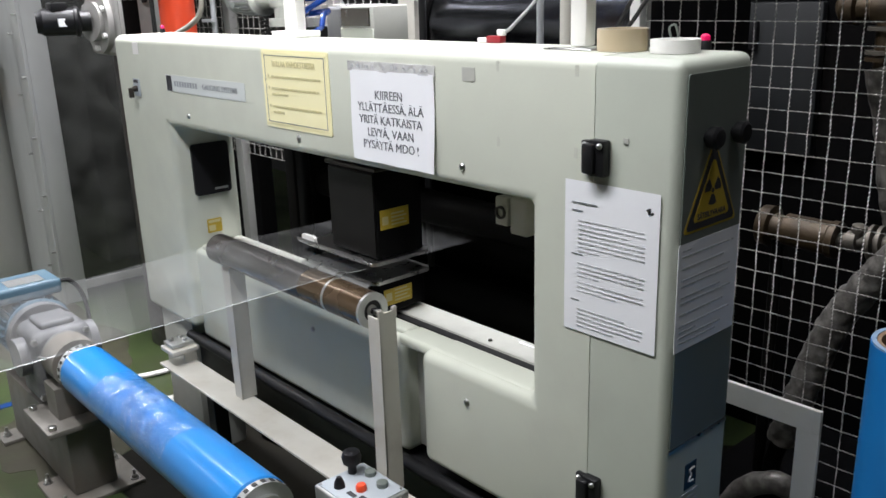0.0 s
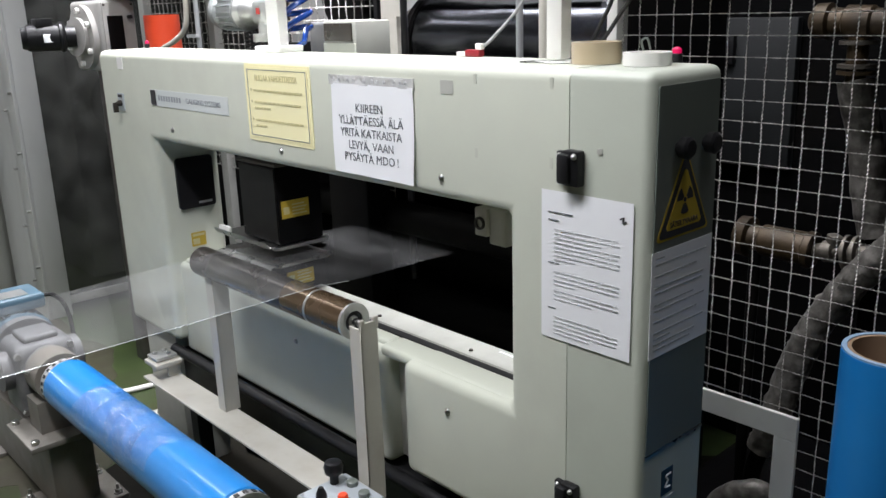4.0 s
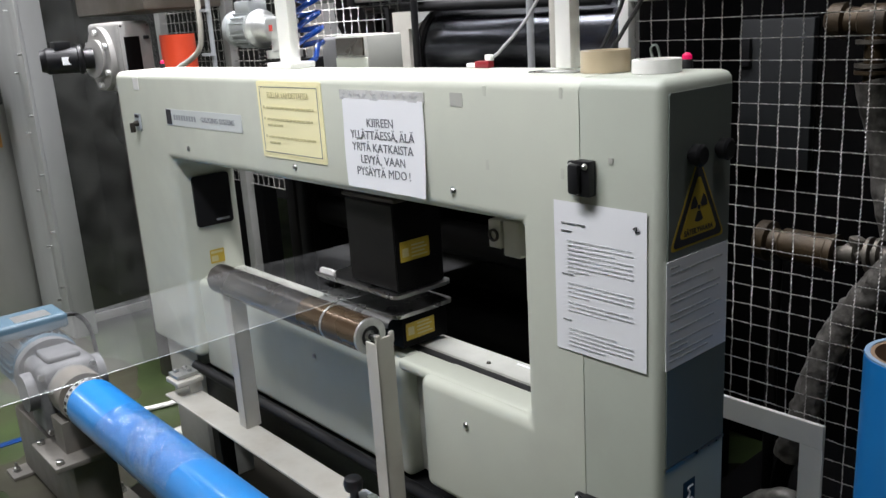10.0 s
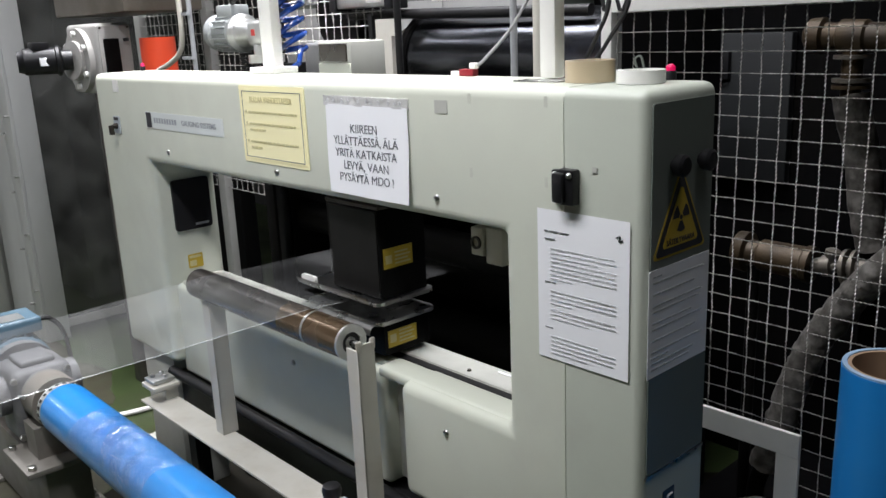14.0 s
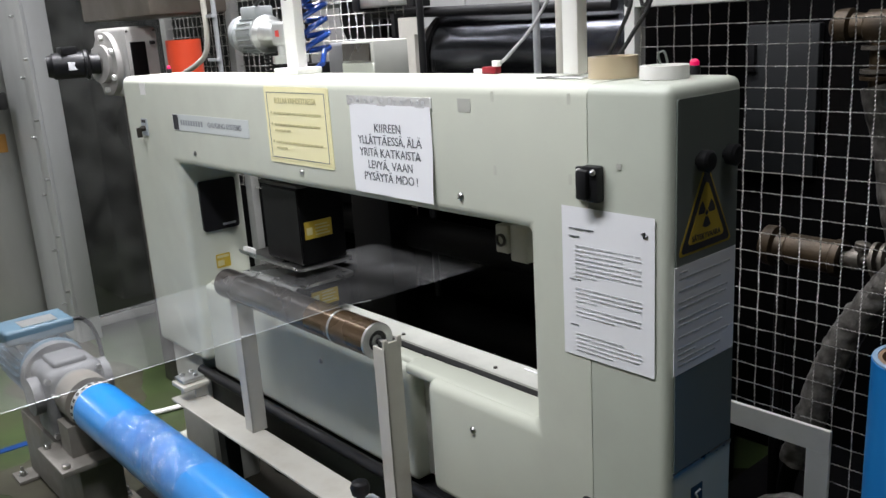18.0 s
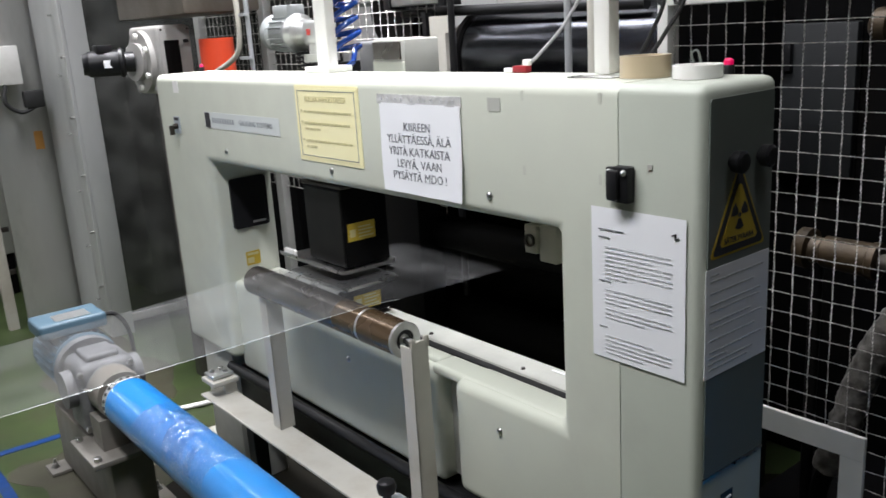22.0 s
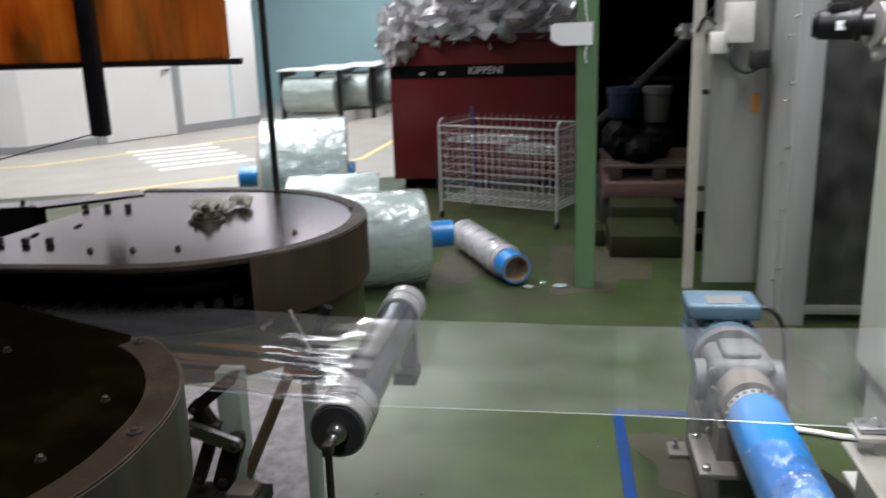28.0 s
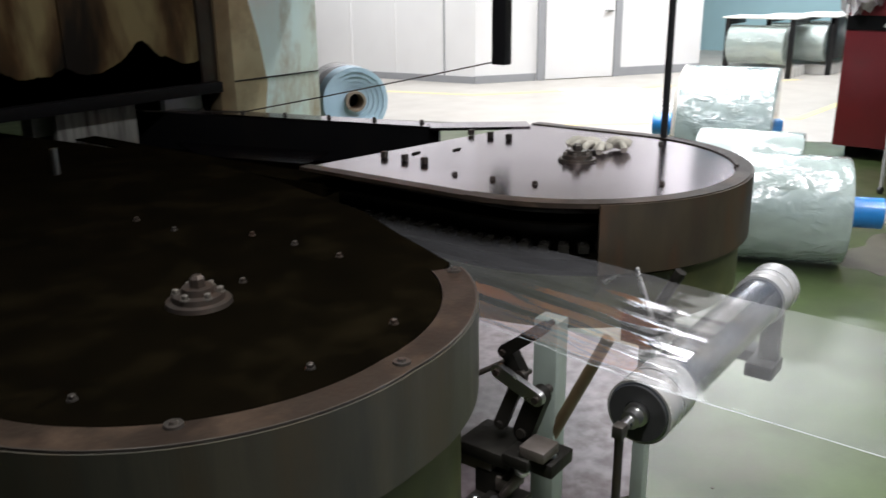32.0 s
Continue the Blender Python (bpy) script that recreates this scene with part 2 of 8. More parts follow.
CREAM = material("cream_paint", (0.56, 0.54, 0.48), 0.45, 0, (0.46, 0.44, 0.38), 12, 0.5, 0.15, 150, (0.34, 0.29, 0.22), 4.0, 0.4)
WHITE = material("white_paint", (0.85, 0.84, 0.81), 0.4, 0, (0.74, 0.73, 0.69), 10, 0.4, 0.08, 120, (0.45, 0.42, 0.36), 3.0, 0.25)
BLUE = material("blue_plastic_pipe", (0.010, 0.20, 0.56), 0.33, 0, (0.012, 0.155, 0.44), 8, 0.5, 0.1, 80, (0.03, 0.22, 0.52), 2.5, 0.3, coat=0.3)
BLACK = material("black_plastic", (0.010, 0.010, 0.011), 0.4, 0, (0.016, 0.016, 0.018), 20, 0.5, 0.1, 150, spec=0.3)
BLACK_PAINT = material("black_painted_steel", (0.010, 0.010, 0.011), 0.4, 0.0, (0.018, 0.018, 0.019), 15, 0.5, 0.1, 90, (0.03, 0.027, 0.024), 3, 0.4, spec=0.3)
STEEL = material("brushed_steel", (0.55, 0.55, 0.54), 0.3, 1.0, (0.42, 0.42, 0.41), 25, 0.6, 0.1, 120, (0.25, 0.24, 0.22), 3, 0.35)
DARK_STEEL = material("dark_oiled_steel", (0.065, 0.058, 0.05), 0.42, 0.7, (0.035, 0.03, 0.026), 10, 0.7, 0.2, 90, (0.07, 0.034, 0.018), 3.5, 0.6)
ALU = material("cast_aluminium", (0.66, 0.67, 0.66), 0.36, 0.9, (0.5, 0.51, 0.5), 18, 0.5, 0.3, 140, (0.28, 0.27, 0.25), 5, 0.4)
SHEET = material("stainless_sheet", (0.53, 0.53, 0.51), 0.36, 0.6, (0.40, 0.40, 0.38), 5, 0.7, 0.12, 60, (0.2, 0.19, 0.17), 1.6, 0.5, stretch=(1, 1, 0.35))
GREEN_FLOOR = material("worn_green_floor_paint", (0.048, 0.071, 0.024), 0.34, 0, (0.029, 0.041, 0.016), 4, 0.85, 0.12, 70, (0.052, 0.043, 0.030), 1.1, 0.8)
HALL_FLOOR = material("pale_concrete_floor", (0.42, 0.40, 0.36), 0.4, 0, (0.36, 0.34, 0.31), 2, 0.5, 0.08, 60, (0.3, 0.28, 0.25), 0.7, 0.4)
LINE_BLUE = material("blue_floor_tape", (0.0012, 0.033, 0.15), 0.5, 0, (0.005, 0.03, 0.12), 20, 0.6, 0.1, 100, (0.04, 0.05, 0.07), 5, 0.3, spec=0.25)
LINE_YELLOW = material("yellow_floor_paint", (0.80, 0.66, 0.28), 0.5, 0, (0.66, 0.54, 0.25), 8, 0.5)
WALL_WHITE = material("white_wall_panel", (0.80, 0.80, 0.79), 0.5, 0, (0.74, 0.74, 0.73), 2, 0.5, 0.03, 40)
WALL_AQUA = material("pale_aqua_wall", (0.42, 0.66, 0.72), 0.55, 0, (0.36, 0.57, 0.61), 1.5, 0.5, 0.04, 40)
# dark so that the hall's walls and ceiling bounce little light
WALL_DARK = material("dim_grey_wall", (0.05, 0.052, 0.05), 0.7, 0, (0.03, 0.03, 0.03), 1.5, 0.7, 0.2, 30, (0.03, 0.03, 0.03), 0.8, 0.6, spec=0.2)
GREY_TRIM = material("grey_trim_paint", (0.33, 0.34, 0.35), 0.45, 0, (0.28, 0.29, 0.3), 6, 0.5)
RED = material("dark_red_painted_steel", (0.115, 0.006, 0.010), 0.36, 0.0, (0.095, 0.006, 0.010), 4, 0.6, 0.1, 50, (0.055, 0.008, 0.009), 1.2, 0.5)
ORANGE = material("orange_plastic", (0.85, 0.085, 0.03), 0.4, 0, (0.75, 0.07, 0.03), 10, 0.4, 0.05, 80)
GREEN = material("green_painted_steel", (0.11, 0.21, 0.10), 0.5, 0.0, (0.09, 0.175, 0.085), 8, 0.6, 0.15, 90, (0.12, 0.1, 0.06), 3, 0.4)
PAPER = material("white_paper", (0.88, 0.89, 0.91), 0.6, 0, (0.84, 0.85, 0.87), 5, 0.4, 0.05, 30)
PAPER_YELLOW = material("yellow_paper", (0.93, 0.87, 0.53), 0.55, 0, (0.90, 0.84, 0.50), 5, 0.4, 0.05, 30)
INK = material("printing_ink", (0.03, 0.03, 0.035), 0.6)
INK_SOFT = material("worn_dark_ink", (0.13, 0.14, 0.155), 0.6)
INK_FAINT = material("faded_ink", (0.60, 0.545, 0.28), 0.6)
INK_GREY = material("pale_printing_ink", (0.50, 0.51, 0.53), 0.6)
LABEL_YELLOW = material("yellow_label", (0.52, 0.37, 0.035), 0.45, 0, (0.45, 0.32, 0.03), 20, 0.4)
LABEL_GREY = material("grey_label", (0.40, 0.44, 0.47), 0.4, 0, (0.37, 0.41, 0.44), 20, 0.4)
# blacker than paint gets: the dark of unlit depths is put into it
NIGHT = material("grimy_black_and_shade", (0.0035, 0.0035, 0.004), 0.6, 0.0, (0.006, 0.0058, 0.0055), 6, 0.6, 0.2, 50, (0.009, 0.0075, 0.006), 2, 0.5, spec=0.08)
RUBBER = material("black_rubber", (0.015, 0.015, 0.015), 0.6, 0, (0.03, 0.03, 0.03), 30, 0.5, 0.2, 100)
COPPER_ROLL = material("worn_brown_roller_skin", (0.12, 0.078, 0.04), 0.24, 0.6, (0.11, 0.075, 0.05), 6, 0.6, 0.06, 120, (0.07, 0.05, 0.04), 2.0, 0.5)
GUARD = material("galvanised_wire", (0.52, 0.51, 0.48), 0.28, 0.5, (0.38, 0.36, 0.33), 40, 0.6)
CART_WIRE = material("dull_zinc_wire", (0.38, 0.38, 0.37), 0.42, 0.15, (0.28, 0.28, 0.27), 30, 0.5)
TAN = material("tan_packing_tape", (0.52, 0.43, 0.29), 0.35, 0, (0.47, 0.38, 0.25), 20, 0.4, coat=0.3)
# the milky share stands in for the pale veil this film reflects
FILM = clear_film("clear_plastic_film", (0.98, 0.99, 0.99), 0.952, 0.06, skin_gloss=0.12, haze=0.022, grazing=0.30)
FILM_SLACK = clear_film("slack_plastic_film", (0.98, 0.98, 0.99), 0.955, 0.085, skin_gloss=0.29, haze=0.01, grazing=0.6)
FILM_EDGE = clear_film("film_edge", (0.95, 0.98, 0.98), 0.68, 0.2)
WRAP = clear_film("wrinkled_clear_wrap", (0.86, 0.95, 0.93), 0.62, 0.12, 1.0, 9, (1, 1, 2.5), 0.18)
HEAP_FILM = wound_film("heaped_clear_film", (0.88, 0.86, 0.89), 0.03, (3.0, 4.0, 5.0), 0.3)
SCRAP_FILM = clear_film("thin_film_scrap", (0.9, 0.92, 0.92), 0.86, 0.08, 1.0, 9, (1, 1, 2.5), 0.12)
WRAP_SILVER = wound_film("silvery_wound_film", (0.60, 0.59, 0.60), 0.016, (5.0, 3.0, 7.0))
WRAP_ROLL = wound_film("wound_clear_film", (0.50, 0.60, 0.56), 0.016, (6.0, 3.0, 7.0))
WRAP_LOOSE = wound_film("loosely_wound_clear_film", (0.44, 0.54, 0.52), 0.022, (4.0, 3.0, 8.0))
POCKET = clear_film("clear_pocket_plastic", (0.93, 0.93, 0.92), 0.45, 0.2, 0.5, 30)
DULL_BOLT = material("dull_oily_bolt_steel", (0.15, 0.135, 0.115), 0.5, 0.7, (0.07, 0.065, 0.055), 30, 0.6, 0.2, 150)
# dust and the panel's reflected veil both sit in this milky share
PLEXI = clear_film("dusty_plexiglass", (0.50, 0.51, 0.49), 0.90, 0.18, skin_gloss=0.10, haze=0.07)


# ---- building helpers ----
def box(bm, x0, x1, y0, y1, z0, z1, bevel=0.0, seg=2):
    made = bmesh.ops.create_cube(bm, size=1)["verts"]
    bmesh.ops.scale(bm, vec=(x1 - x0, y1 - y0, z1 - z0), verts=made)
    bmesh.ops.translate(bm, vec=((x0 + x1) / 2, (y0 + y1) / 2, (z0 + z1) / 2), verts=made)
    if bevel:
        edges = list({e for v in made for e in v.link_edges})
        made = bmesh.ops.bevel(bm, geom=edges, offset=bevel, segments=seg, affect="EDGES", profile=0.5)["verts"]
    return made


def rod(bm, a, b, r, seg=16, r2=None, caps=True):
    a, b = Vector(a), Vector(b)
    d = b - a
    m = Matrix.Translation((a + b) / 2) @ d.to_track_quat("Z", "Y").to_matrix().to_4x4()
    return bmesh.ops.create_cone(bm, cap_ends=caps, segments=seg, radius1=r, radius2=r if r2 is None else r2, depth=d.length, matrix=m)["verts"]


def ring(bm, a, b, r, inner, seg=24):
    """A hollow cylinder from a to b."""
    a, b = Vector(a), Vector(b)
    q = (b - a).to_track_quat("Z", "Y").to_matrix()
    loops = []
    for end, rad in ((a, r), (b, r), (b, inner), (a, inner)):
        loops.append([bm.verts.new(end + q @ Vector((rad * math.cos(i * math.tau / seg), rad * math.sin(i * math.tau / seg), 0))) for i in range(seg)])
    for k in range(4):
        one, two = loops[k], loops[(k + 1) % 4]
        for i in range(seg):
            bm.faces.new((one[i], one[(i + 1) % seg], two[(i + 1) % seg], two[i]))


def lathe(bm, a, b, profile, seg=32):
    """A turned body round the axis a-b; profile: (share of the way, radius)."""
    a, b = Vector(a), Vector(b)
    q = (b - a).to_track_quat("Z", "Y").to_matrix()
    loops = []
    for s, rad in profile:
        loops.append([bm.verts.new(a + (b - a) * s + q @ Vector((rad * math.cos(i * math.tau / seg), rad * math.sin(i * math.tau / seg), 0))) for i in range(seg)])
    for one, two in zip(loops, loops[1:]):
        for i in range(seg):
            bm.faces.new((one[i], one[(i + 1) % seg], two[(i + 1) % seg], two[i]))
    bm.faces.new(loops[0][::-1])
    bm.faces.new(loops[-1])


def pipe(bm, points, r, seg=8, closed=False):
    """A bent round bar along points."""
    pts = [Vector(p) for p in points]
    loops, up = [], None
    for i, p in enumerate(pts):
        d = (pts[min(i + 1, len(pts) - 1)] - pts[max(i - 1, 0)]).normalized()
        if up is None:
            up = d.orthogonal()
        up = (up - d * up.dot(d)).normalized()
        side = d.cross(up)
        loops.append([bm.verts.new(p + (up * math.cos(k * math.tau / seg) + side * math.sin(k * math.tau / seg)) * r) for k in range(seg)])
    for one, two in zip(loops, loops[1:]):
        for k in range(seg):
            bm.faces.new((one[k], one[(k + 1) % seg], two[(k + 1) % seg], two[k]))
    bm.faces.new(loops[0][::-1])
    bm.faces.new(loops[-1])


def arc(points, steps=8):
    """A smooth line through the given points."""
    pts, out = [Vector(p) for p in points], []
    for i in range(len(pts) - 1):
        p0, p1, p2, p3 = pts[max(i - 1, 0)], pts[i], pts[i + 1], pts[min(i + 2, len(pts) - 1)]
        for k in range(steps):
            t = k / steps
            out.append(0.5 * (2 * p1 + (p2 - p0) * t + (2 * p0 - 5 * p1 + 4 * p2 - p3) * t * t + (3 * p1 - p0 - 3 * p2 + p3) * t ** 3))
    return out + [pts[-1]]


def prism(bm, outline, z0, z1):
    """An upright block over a flat outline of (x, y)."""
    low, high = [bm.verts.new((x, y, z0)) for x, y in outline], [bm.verts.new((x, y, z1)) for x, y in outline]
    n = len(outline)
    for i in range(n):
        bm.faces.new((low[i], low[(i + 1) % n], high[(i + 1) % n], high[i]))
    bm.faces.new(high)
    bm.faces.new(low[::-1])


def thing(name, origin, label="", category="", group="", kind=""):
    ob = new(name)
    ob.location = origin
    ob.empty_display_size = 0.05
    return tagged(ob, label, category, group, kind)


def root(ob):
    while ob.parent:
        ob = ob.parent
    return ob


def finish(name, bm, mat, smooth=True):
    bmesh.ops.recalc_face_normals(bm, faces=bm.faces)
    data = bpy.data.meshes.new(name)
    bm.to_mesh(data)
    bm.free()
    data.materials.append(mat)
    if smooth:
        data.shade_smooth()
        data.set_sharp_from_angle(angle=radians(38))
    return data


def part(name, bm, mat, parent, label="", smooth=True):
    """One mesh under a thing or a part; its vertices are given in world metres."""
    origin = root(parent).location
    bmesh.ops.translate(bm, vec=-origin, verts=bm.verts)
    ob = new(name, finish(name, bm, mat, smooth))
    ob.parent = parent
    return tagged(ob, label)


def solid(name, bm, mat, label="", category="", group="", kind="", smooth=True, origin=None):
    """A thing that is one mesh."""
    if origin is None:
        lo = [min(v.co[k] for v in bm.verts) for k in range(3)]
        hi = [max(v.co[k] for v in bm.verts) for k in range(3)]
        origin = ((lo[0] + hi[0]) / 2, (lo[1] + hi[1]) / 2, lo[2])
    bmesh.ops.translate(bm, vec=-Vector(origin), verts=bm.verts)
    ob = new(name, finish(name, bm, mat, smooth))
    ob.location = origin
    return tagged(ob, label, category, group, kind)


def writing(text, size, mat, parent, m, name="writing", bold=0.0, align="CENTER", squeeze=1.0, surface=None):
    """Raised letters on a thing; m places the text plane (x along the line, y up)."""
    curve = bpy.data.curves.new(name, "FONT")
    curve.body, curve.size, curve.align_x, curve.align_y = text, size, align, "CENTER"
    curve.offset, curve.extrude = bold, 0.0004
    curve.resolution_u = 3
    holder = bpy.data.objects.new(name, curve)
    scene.collection.objects.link(holder)
    data = bpy.data.meshes.new_from_object(holder.evaluated_get(bpy.context.evaluated_depsgraph_get()))
    bpy.data.objects.remove(holder)
    data.materials.clear()
    data.materials.append(mat)
    data.transform(Matrix.Translation(-root(parent).location) @ m @ Matrix.Diagonal((squeeze, 1, 1, 1)))
    if surface:
        base = root(parent).location
        for v in data.vertices:
            v.co.y += surface(v.co.x + base.x, v.co.z + base.z)
    ob = new(name, data)
    ob.parent = parent
    return ob


FRONT = Matrix(((1, 0, 0, 0), (0, 0, -1, 0), (0, 1, 0, 0), (0, 0, 0, 1)))   # text plane that faces -y
SIDE = Matrix(((0, 0, 1, 0), (1, 0, 0, 0), (0, 1, 0, 0), (0, 0, 0, 1)))     # text plane that faces +x


# ---- the hall ----
bm = bmesh.new()
box(bm, -19, 6, -17, 6, -0.3, 0)
solid("floor", bm, GREEN_FLOOR, "worn green painted concrete floor with brown stains", "floor", kind="structure", origin=(0, 0, 0))
bm = bmesh.new()
prism(bm, [(-7.0, -17), (-7.08, -7.6), (-7.62, -6.1), (-7.97, -4.6), (-8.05, -3.81), (-8.9, -2.1), (-9.7, 0), (-9.7, 6), (-18.9, 6), (-18.9, -17)], 0.0, 0.004)
solid("pavement", bm, HALL_FLOOR, "pale polished concrete floor of the passage", "floor", kind="structure", origin=(0, 0, 0))
bm = bmesh.new()
box(bm, -7.6, 6, -17, 6, 3.6, 3.8)
solid("ceiling", bm, WALL_DARK, "unseen hall ceiling kept dark to hold down bounce light", "ceiling", kind="structure")
# unseen, set high so the lamps light the wall mirrored in the plate
bm = bmesh.new()
box(bm, -19, -7.7, -17, 6, 5.0, 5.2)
solid("ceiling", bm, WALL_WHITE, "unseen pale ceiling set high over the passage", "ceiling", kind="structure")
# added, unseen: closes the step between the two ceilings
bm = bmesh.new()
box(bm, -7.7, -7.6, -17, 6, 3.6, 5.2)
solid("wall_upstand", bm, WALL_DARK, "unseen dark upstand added between the hall and passage ceilings", "wall", kind="structure")
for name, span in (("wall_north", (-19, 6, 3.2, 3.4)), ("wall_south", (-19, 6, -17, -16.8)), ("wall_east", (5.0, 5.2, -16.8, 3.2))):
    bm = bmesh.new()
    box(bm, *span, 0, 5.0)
    solid(name, bm, WALL_DARK, "factory wall kept dark to hold down bounce light", "wall", kind="structure")
bm = bmesh.new()
box(bm, -18.2, -18, -16.8, 3.2, 0, 5.0)
solid("wall_west", bm, WALL_AQUA, "pale aqua painted wall at the end of the passage", "wall", kind="structure")


def wall_strip(name, a, b, height, thick, mat, label):
    a, b = Vector((*a, 0)), Vector((*b, 0))
    side = (b - a).normalized().cross(Vector((0, 0, 1))) * thick
    bm = bmesh.new()
    prism(bm, [tuple(p[:2]) for p in (a, b, b + side, a + side)], 0, height)
    return solid(name, bm, mat, label, "wall", kind="structure")


wall_strip("wall_office_1", (-10.48, -8.42), (-9.58, -15.8), 5.0, 0.15, WALL_WHITE, "white office partition wall beside the passage")
wall_strip("wall_office_2", (-13.95, -6.23), (-10.48, -8.42), 5.0, 0.15, WALL_WHITE, "white office partition wall with doors")


# ---- the thickness gauge ----
def ring_frame(xs, zs, keep, y0, y1, bevel, seg=5):
    """A frame of cells of a grid in x and z, from y0 to y1, with its sharp edges rounded."""
    bm = bmesh.new()
    spot = {}

    def v(i, j, y):
        if (i, j, y) not in spot:
            spot[i, j, y] = bm.verts.new((xs[i], y, zs[j]))
        return spot[i, j, y]

    nx, nz = len(xs) - 1, len(zs) - 1
    on = lambda i, j: 0 <= i < nx and 0 <= j < nz and keep(i, j)
    for i in range(nx):
        for j in range(nz):
            if not on(i, j):
                continue
            for y in (y0, y1):
                bm.faces.new([v(a, b, y) for a, b in ((i, j), (i + 1, j), (i + 1, j + 1), (i, j + 1))])
            for di, dj, p, q in ((-1, 0, (i, j), (i, j + 1)), (1, 0, (i + 1, j), (i + 1, j + 1)), (0, -1, (i, j), (i + 1, j)), (0, 1, (i, j + 1), (i + 1, j + 1))):
                if not on(i + di, j + dj):
                    bm.faces.new((v(*p, y0), v(*q, y0), v(*q, y1), v(*p, y1)))
    bmesh.ops.recalc_face_normals(bm, faces=bm.faces)
    sharp = [e for e in bm.edges if len(e.link_faces) == 2 and e.calc_face_angle() > 0.5 and min(v.co.x for v in e.verts) < xs[-1] - 1e-4]
    bmesh.ops.bevel(bm, geom=sharp, offset=bevel, segments=seg, affect="EDGES", profile=0.5)
    return bm


def round_rect(bm, x0, x1, y0, y1, z0, z1, r, axis="y", seg=5):
    """A plate with rounded corners; axis: the way it is thin."""
    if axis == "y":
        a0, a1, b0, b1, t0, t1 = x0, x1, z0, z1, y0, y1
        at = lambda a, b, t: (a, t, b)
    elif axis == "x":
        a0, a1, b0, b1, t0, t1 = y0, y1, z0, z1, x0, x1
        at = lambda a, b, t: (t, a, b)
    else:
        a0, a1, b0, b1, t0, t1 = x0, x1, y0, y1, z0, z1
        at = lambda a, b, t: (a, b, t)
    line = []
    for ca, cb, start in ((a1 - r, b1 - r, 0), (a0 + r, b1 - r, 90), (a0 + r, b0 + r, 180), (a1 - r, b0 + r, 270)):
        for k in range(seg + 1):
            d = radians(start + 90 * k / seg)
            line.append((ca + r * math.cos(d), cb + r * math.sin(d)))
    one, two = [bm.verts.new(at(a, b, t0)) for a, b in line], [bm.verts.new(at(a, b, t1)) for a, b in line]
    n = len(line)
    for k in range(n):
        bm.faces.new((one[k], one[(k + 1) % n], two[(k + 1) % n], two[k]))
    bm.faces.new(one[::-1])
    bm.faces.new(two)


def dome_screw(bm, x, y, z, r=0.009, facing=(0, -1, 0)):
    f = Vector(facing)
    c = Vector((x, y, z))
    lathe(bm, c, c + f * 0.007, [(0, r), (0.35, r * 0.95), (0.75, r * 0.65), (1, r * 0.28)], 12)


gauge = thing("thickness_gauge", (-0.9, 0.12, 0), "large putty-grey scanning gauge frame with a wide window", "machine")
bm = ring_frame([-2.10, -1.712, -0.455, -0.094, 0.063], [0.56, 0.862, 1.287, 1.575], lambda i, j: not (j == 1 and i in (1, 2)) and (i, j) != (1, 0), 0.0, 0.235, 0.026)
part("frame", bm, PUTTY, gauge)
# lower front of the window: a plain panel left of the rounded block
bm = bmesh.new()
box(bm, -1.735, -0.566, 0.042, 0.225, 0.515, 0.851, 0.020, 5)
part("lower_panel", bm, PUTTY, gauge)
bm = bmesh.new()
box(bm, -0.60, -0.43, 0.086, 0.222, 0.53, 0.845)
part("joint_backing", bm, PUTTY_OLD, gauge)
bm = bmesh.new()
box(bm, 0.0642, 0.238, 0.0008, 0.2265, 0.06, 1.5742)
round_off = [e for e in bm.edges if max(v.co.x for v in e.verts) > 0.2]
round_off += [e for e in bm.edges if e not in round_off and abs(e.verts[0].co.x - e.verts[1].co.x) > 0.1]
bmesh.ops.bevel(bm, geom=list(set(round_off)), offset=0.020, segments=4, affect="EDGES", profile=0.5)
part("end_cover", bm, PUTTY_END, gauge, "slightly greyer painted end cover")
bm = bmesh.new()
box(bm, -0.094, 0.0635, 0.006, 0.222, 0.06, 0.6, 0.01, 3)
part("right_leg", bm, PUTTY, gauge)
bm = bmesh.new()
box(bm, -2.06, -1.80, 0.03, 0.205, 0.0, 0.575, 0.008, 2)
part("left_leg", bm, PUTTY_OLD, gauge)
bm = bmesh.new()
box(bm, -1.8, -0.09, 0.05, 0.19, 0.36, 0.50, 0.006, 2)
part("cross_beam", bm, BLACK_PAINT, gauge)
bm = bmesh.new()
rod(bm, (-1.78, 0.015, 0.515), (-0.09, 0.015, 0.515), 0.018, 16)
part("air_pipe", bm, BLACK_PAINT, gauge)
END_GREY = material("dark_grey_panel", (0.15, 0.172, 0.152), 0.32, 0, (0.13, 0.148, 0.132), 8, 0.5, 0.05, 100, (0.2, 0.21, 0.2), 2, 0.3)
bm = bmesh.new()
round_rect(bm, 0.2376, 0.2408, 0.016, 0.208, 0.866, 1.550, 0.006, "x")
part("end_panel", bm, END_GREY, gauge, "dark grey end panel")
bm = bmesh.new()
box(bm, 0.2378, 0.2413, 0.014, 0.210, 0.858, 0.8645)
part("panel_edge", bm, STEEL, gauge)
for y, z in ((0.078, 1.441), (0.164, 1.440)):
    bm = bmesh.new()
    lathe(bm, (0.2405, y, z), (0.268, y, z), [(0, 0.010), (0.3, 0.010), (0.32, 0.019), (0.85, 0.020), (1, 0.015)], 20)
    part("knob", bm, BLACK, gauge, "black plastic knob")
bm = bmesh.new()
box(bm, 0.2376, 0.2396, 0.076, 0.114, 0.755, 0.810)
